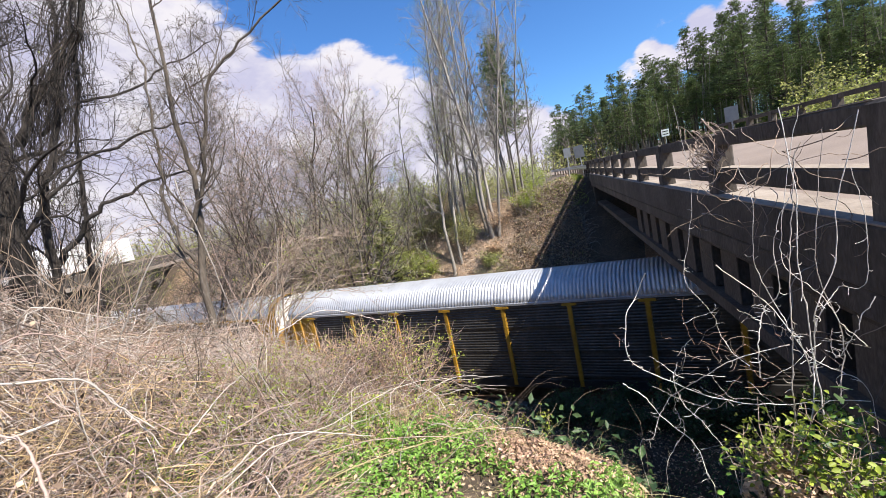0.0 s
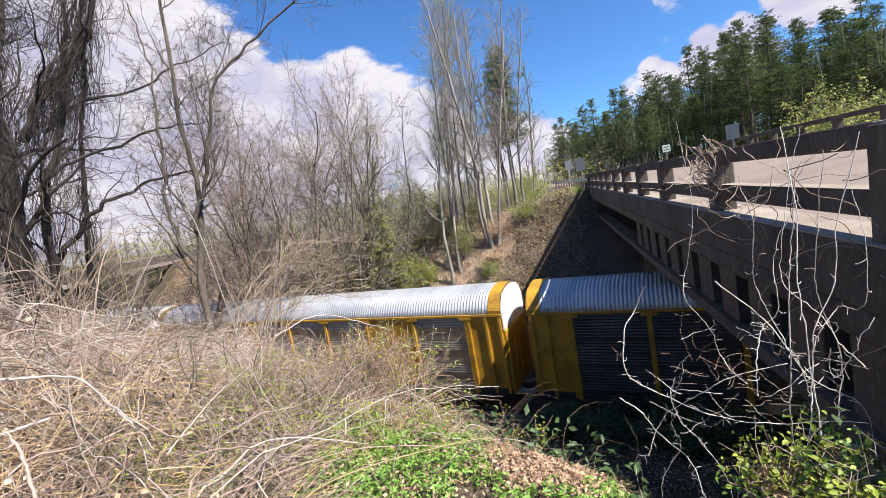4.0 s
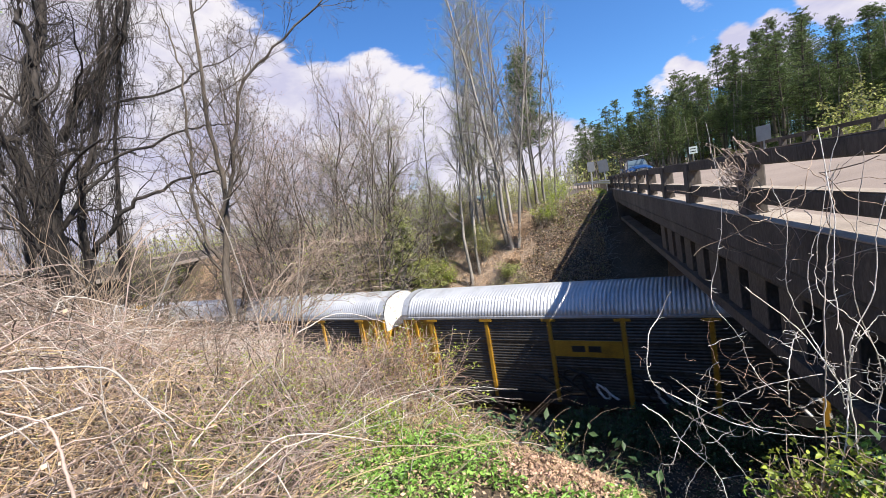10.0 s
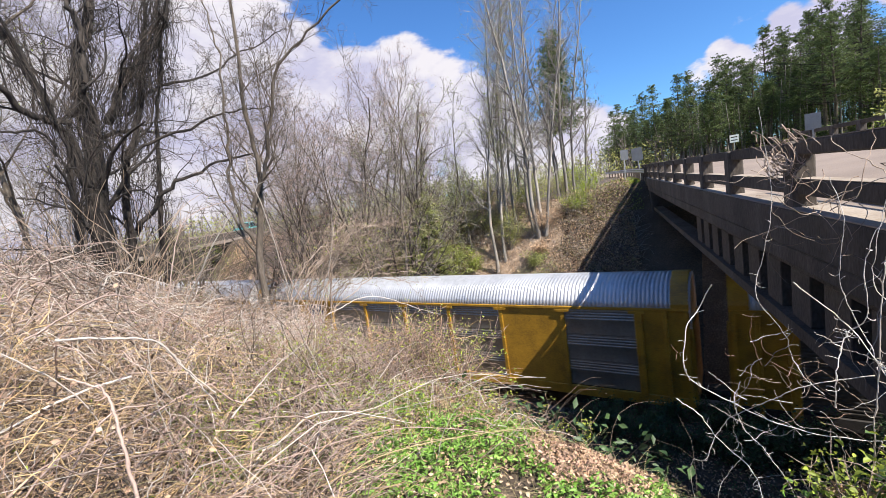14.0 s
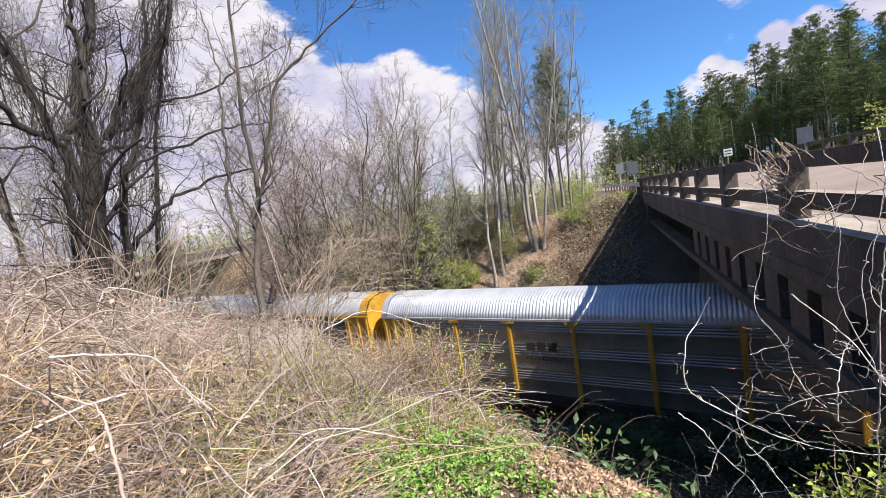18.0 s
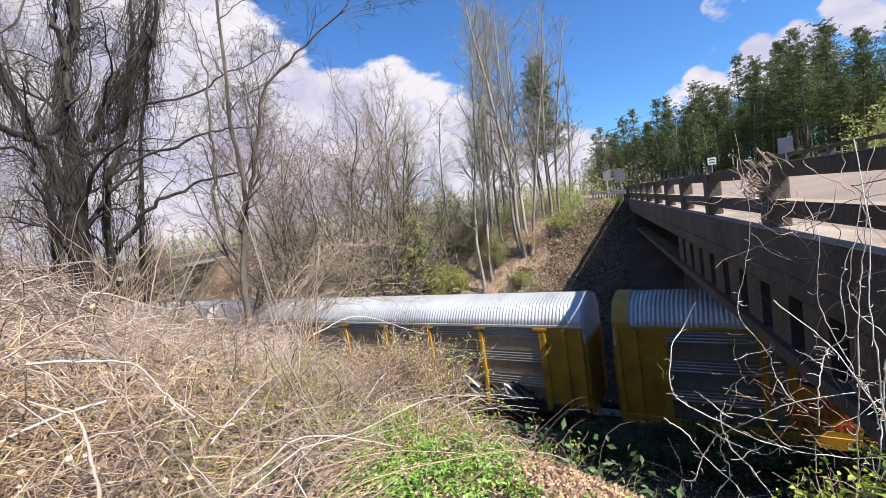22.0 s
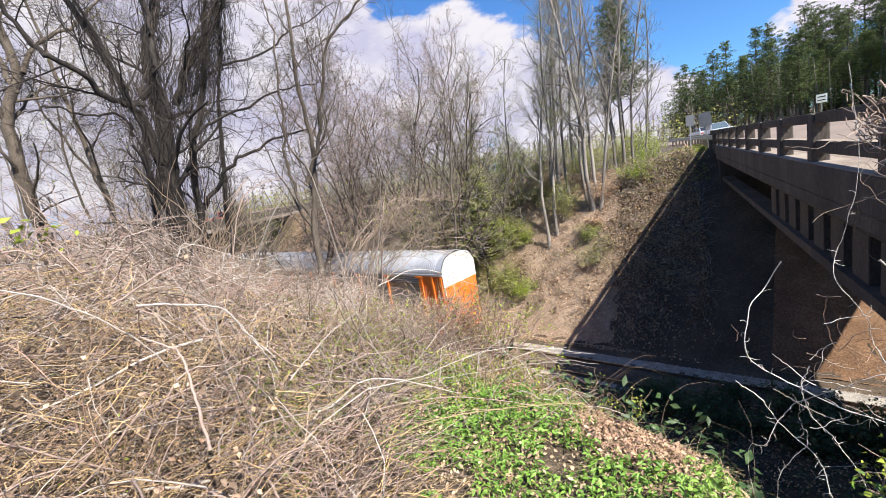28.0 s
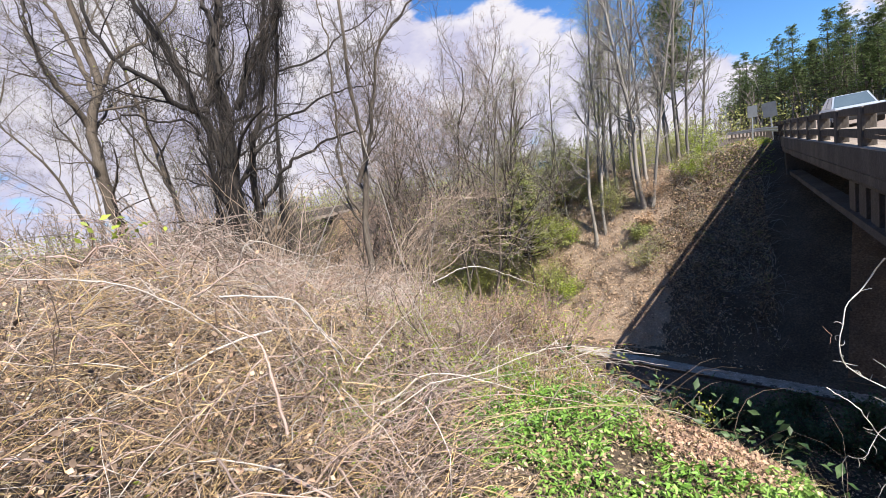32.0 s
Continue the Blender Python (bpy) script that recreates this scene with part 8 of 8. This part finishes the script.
def pickup(paint, label, rack=False, cab_paint=None):
    ob = thing("pickup_truck", label, "truck")
    part("front_body", loft([(0.9, 0.97, 0.46, 1.16), (1.6, 0.98, 0.46, 1.17), (2.3, 0.96, 0.46, 1.10), (2.62, 0.90, 0.48, 1.02), (2.78, 0.80, 0.52, 0.94)]), paint, ob, smooth=True)
    part("hood", loft([(0.85, 0.70, 0.9, 1.30), (1.5, 0.68, 0.9, 1.31), (2.3, 0.60, 0.85, 1.23), (2.66, 0.53, 0.75, 1.12), (2.80, 0.44, 0.7, 1.02)], 20, 0.5), paint, ob, smooth=True)
    part("cab_side", loft([(-1.05, 0.96, 0.46, 1.14), (-0.4, 0.98, 0.46, 1.15), (0.95, 0.98, 0.46, 1.16)]), cab_paint or paint, ob, smooth=True)
    part("cab_roof", loft([(-0.80, 0.70, 1.78, 1.86), (-0.5, 0.74, 1.78, 1.91), (0.2, 0.74, 1.78, 1.91), (0.46, 0.70, 1.78, 1.86)]), cab_paint or paint, ob, smooth=True)
    for x in (-1.9, 1.85):
        for y in (-0.94, 0.94):
            part("wheel_arch", Geo().disc((x, y, 0.43), 1, 0.47, 0.10, 24), BLACK, ob)
    b = Geo().box(-2.85, -1.07, 0.86, 0.98, 0.55, 1.22, 0.03).box(-2.85, -1.07, -0.98, -0.86, 0.55, 1.22, 0.03).box(-2.85, -2.77, -0.86, 0.86, 0.55, 1.20, 0.02).box(-2.77, -1.07, -0.86, 0.86, 0.55, 0.66, 0.02)
    part("load_bed", b, paint, ob)
    c = Geo()
    v = frustum(c, -1.02, 1.22, 0.93, 1.02, -0.78, 0.42, 0.74, 1.84)
    part("cab", c, cab_paint or paint, ob)
    cab_parts(ob, v, paint)
    part("grille", Geo().box(2.72, 2.815, -0.44, 0.44, 0.66, 0.98, 0.04), BLACK, ob)
    for i in range(4):
        part("grille_bar", Geo().box(2.81, 2.83, -0.40, 0.40, 0.70 + i * 0.075, 0.722 + i * 0.075), STEEL, ob)
    for y in (-0.74, 0.74):
        part("headlight", Geo().box(2.60, 2.77, y - 0.13, y + 0.13, 0.74, 0.93, 0.05), SIGN_BACK, ob)
    part("front_bumper", Geo().box(2.72, 2.92, -0.96, 0.96, 0.45, 0.66, 0.04), CHROME, ob)
    part("rear_bumper", Geo().box(-2.98, -2.86, -0.94, 0.94, 0.48, 0.64, 0.03), CHROME, ob)
    for y in (-1.08, 1.08):
        part("mirror", Geo().box(0.75, 0.92, y - 0.11, y + 0.11, 1.12, 1.40, 0.03), BLACK, ob)
    for x in (-1.9, 1.85):
        for y in (-0.88, 0.88):
            wheel(ob, x, y)
    if rack:
        for x in (-2.7, -1.2):
            for y in (-0.9, 0.9):
                part("rack_upright", Geo().box(x - 0.03, x + 0.03, y - 0.03, y + 0.03, 1.224, 2.0, 0.005), BLACK, ob)
        for x in (-2.7, -1.2, 1.1):
            part("rack_crossbar", Geo().box(x - 0.03, x + 0.03, -0.95, 0.95, 2.002, 2.06, 0.005), BLACK, ob)
        for y in (-0.93, 0.93):
            part("rack_rail", Geo().box(-2.8, 1.5, y - 0.03, y + 0.03, 2.062, 2.12, 0.005), BLACK, ob)
        part("ladder", Geo().box(-2.6, 1.9, 0.35, 0.41, 2.062, 2.13, 0.005).box(-2.6, 1.9, 0.75, 0.81, 2.062, 2.13, 0.005), CHROME, ob, "aluminium ladder on the rack")
    return ob


def sedan(paint, label, name="car", tall=1.45):
    ob = thing(name, label, "car")
    g = Geo()
    frustum(g, -2.25, 2.25, 0.88, 0.32, -2.3, 2.28, 0.90, 0.66)
    frustum(g, -2.3, 2.28, 0.90, 0.66, -2.2, 2.1, 0.80, 0.92)
    part("body", g, paint, ob)
    c = Geo()
    v = frustum(c, -1.9, 1.15, 0.80, 0.92, -1.15, 0.35, 0.62, tall)
    part("cabin", c, paint, ob)
    cab_parts(ob, v, paint)
    for y in (-0.66, 0.66):
        part("headlight", Geo().box(2.20, 2.30, y - 0.18, y + 0.18, 0.56, 0.70, 0.02), SIGN_WHITE, ob)
        part("tail_light", Geo().box(-2.32, -2.24, y - 0.16, y + 0.16, 0.62, 0.78, 0.02), RED, ob)
    part("bumper", Geo().box(2.22, 2.36, -0.85, 0.85, 0.30, 0.50, 0.03), BLACK, ob)
    for x in (-1.4, 1.4):
        for y in (-0.78, 0.78):
            wheel(ob, x, y, 0.32, 0.22)
    return ob


def box_truck(paint, label):
    ob = thing("box_truck", label, "truck")
    part("cargo_box", Geo().box(-9.5, 4.0, -1.28, 1.28, 1.1, 3.95, 0.04), paint, ob)
    part("chassis", Geo().box(-9.3, 6.6, -0.6, 0.6, 0.6, 1.096, 0.03), BLACK, ob)
    c = Geo()
    v = frustum(c, 4.3, 6.6, 1.2, 0.6, 4.3, 6.2, 1.1, 3.1)
    part("cab", c, WHITE, ob)
    part("windscreen", pane([v[1] * 0.45 + v[5] * 0.55, v[2] * 0.45 + v[6] * 0.55, v[6], v[5]], 0.12, 0.015), GLASS, ob)
    for x in (-8.3, -7.1, 3.0, 5.6):
        for y in (-1.05, 1.05):
            wheel(ob, x, y, 0.5, 0.3)
    return ob


TRUCK_AWAY = pickup(LIGHT_BLUE, "pale blue pickup truck crossing beyond the bridge")
TRUCK_NEAR = pickup(BLUE, "dark blue pickup truck with a ladder rack", True, SHADED_CAB)
CAR_AWAY = sedan(SILVER_PAINT, "silver car driving away over the bridge")
CAR_NEAR = sedan(SILVER_PAINT, "pale silver-blue car coming over the bridge", tall=1.5)
OV_TRUCK = box_truck(WHITE, "white box truck on the far overpass")
OV_PICKUP = pickup(TEAL, "teal pickup truck on the far overpass")
OV_CAR = sedan(WHITE, "white car on the far overpass", tall=1.7)
OV_RED = sedan(RED, "red car on the far overpass", tall=1.6)


# ---- everything that moves ----
def train_s(t):
    """How far along the track the rear end of the car numbered 0 has come."""
    ts = [-1.7] + PASS + [29.53, 32.06]
    return float(np.interp(t, ts, [4.0 + CAR_PITCH * (i - 1) for i in range(len(ts))]))


def motions():
    times = [0.0] + [t for t in PASS] + [29.5, 32.0]
    for k, car in CARS:
        walk(car, [(t, track_pose(train_s(t) - CAR_PITCH * k + CAR_LEN / 2)) for t in times])
    # along the road: rows of time and y; lane gives x on the bridge
    for ob, lane, way, rows in ((TRUCK_NEAR, 5.3, -1, [(0, 125), (5, 78), (7, 57), (8, 50), (9, 47.3), (10, 42.5), (11, 36.5), (12, 25.5), (12.5, 20.4), (13, 15.5), (13.5, 10.7), (14, 6.0), (16, -20), (19, -50), (32, -56)]),
                                (CAR_NEAR, 4.7, -1, [(0, 128), (24, 90), (27, 54), (28, 50.5), (29.5, 46.0), (31, 36.0), (32, 29.0)])):
        keys = []
        for t, y in rows:
            y = float(y)
            x = lane + float(road_shift(np.array(y)))
            slope = float(road_shift(np.array(y + 0.5)) - road_shift(np.array(y - 0.5)))
            turn = math.degrees(math.atan2(way * 1.0, way * slope))
            keys.append((float(t), pose(x, y, float(road_level(np.array(x), np.array(y))) + 0.012, 0, 0, turn)))
        walk(ob, keys)
    walk(CAR_AWAY, [(float(t), pose(x, y, on_ground(x, y) + 0.05, 0, 0, a)) for t, x, y, a in ((0, 44, 34, 160), (20, 30, 36, 160), (22, 17.5, 42, 155), (23, 14.2, 44, 150), (24, 11.8, 46, 140), (25.5, 8.5, 50, 115), (27, 6.0, 60, 105), (32, -14, 105, 115))])
    walk(TRUCK_AWAY, [(float(t), pose(x, y, on_ground(x, y) + 0.1, 0, 0, 172)) for t, x, y in ((0, 46, 86), (3.5, 24, 82), (5.5, 11.6, 78), (6.2, 9.0, 78), (6.9, 6.5, 79), (8, 1, 81), (12, -30, 88), (32, -34, 89))])
    # over the far overpass: metres along its deck
    for ob, side, way, rows in ((OV_TRUCK, 2.0, -1, [(0, 6.0), (1.0, -9), (3, -40), (32, -55)]), (OV_PICKUP, -1.5, 1, [(0, -60), (12.0, -3), (12.8, 9), (13.5, 20), (14.5, 30), (17, 60), (32, 75)]),
                                (OV_CAR, -1.5, 1, [(0, -60), (26, -8), (27, 16), (27.6, 30), (29, 62), (32, 66)]), (OV_RED, 2.0, -1, [(0, 80), (27, 45), (28, 8), (28.6, -14), (32, -60)])):
        keys = []
        for t, d in rows:
            q = OV_A + OV_D * d
            side_v = Vector((-OV_D.y, OV_D.x, 0)) * side
            keys.append((float(t), pose(q.x + side_v.x, q.y + side_v.y, 8.956, 0, 0, math.degrees(math.atan2(OV_D.y * way, OV_D.x * way)))))
        walk(ob, keys)


motions()
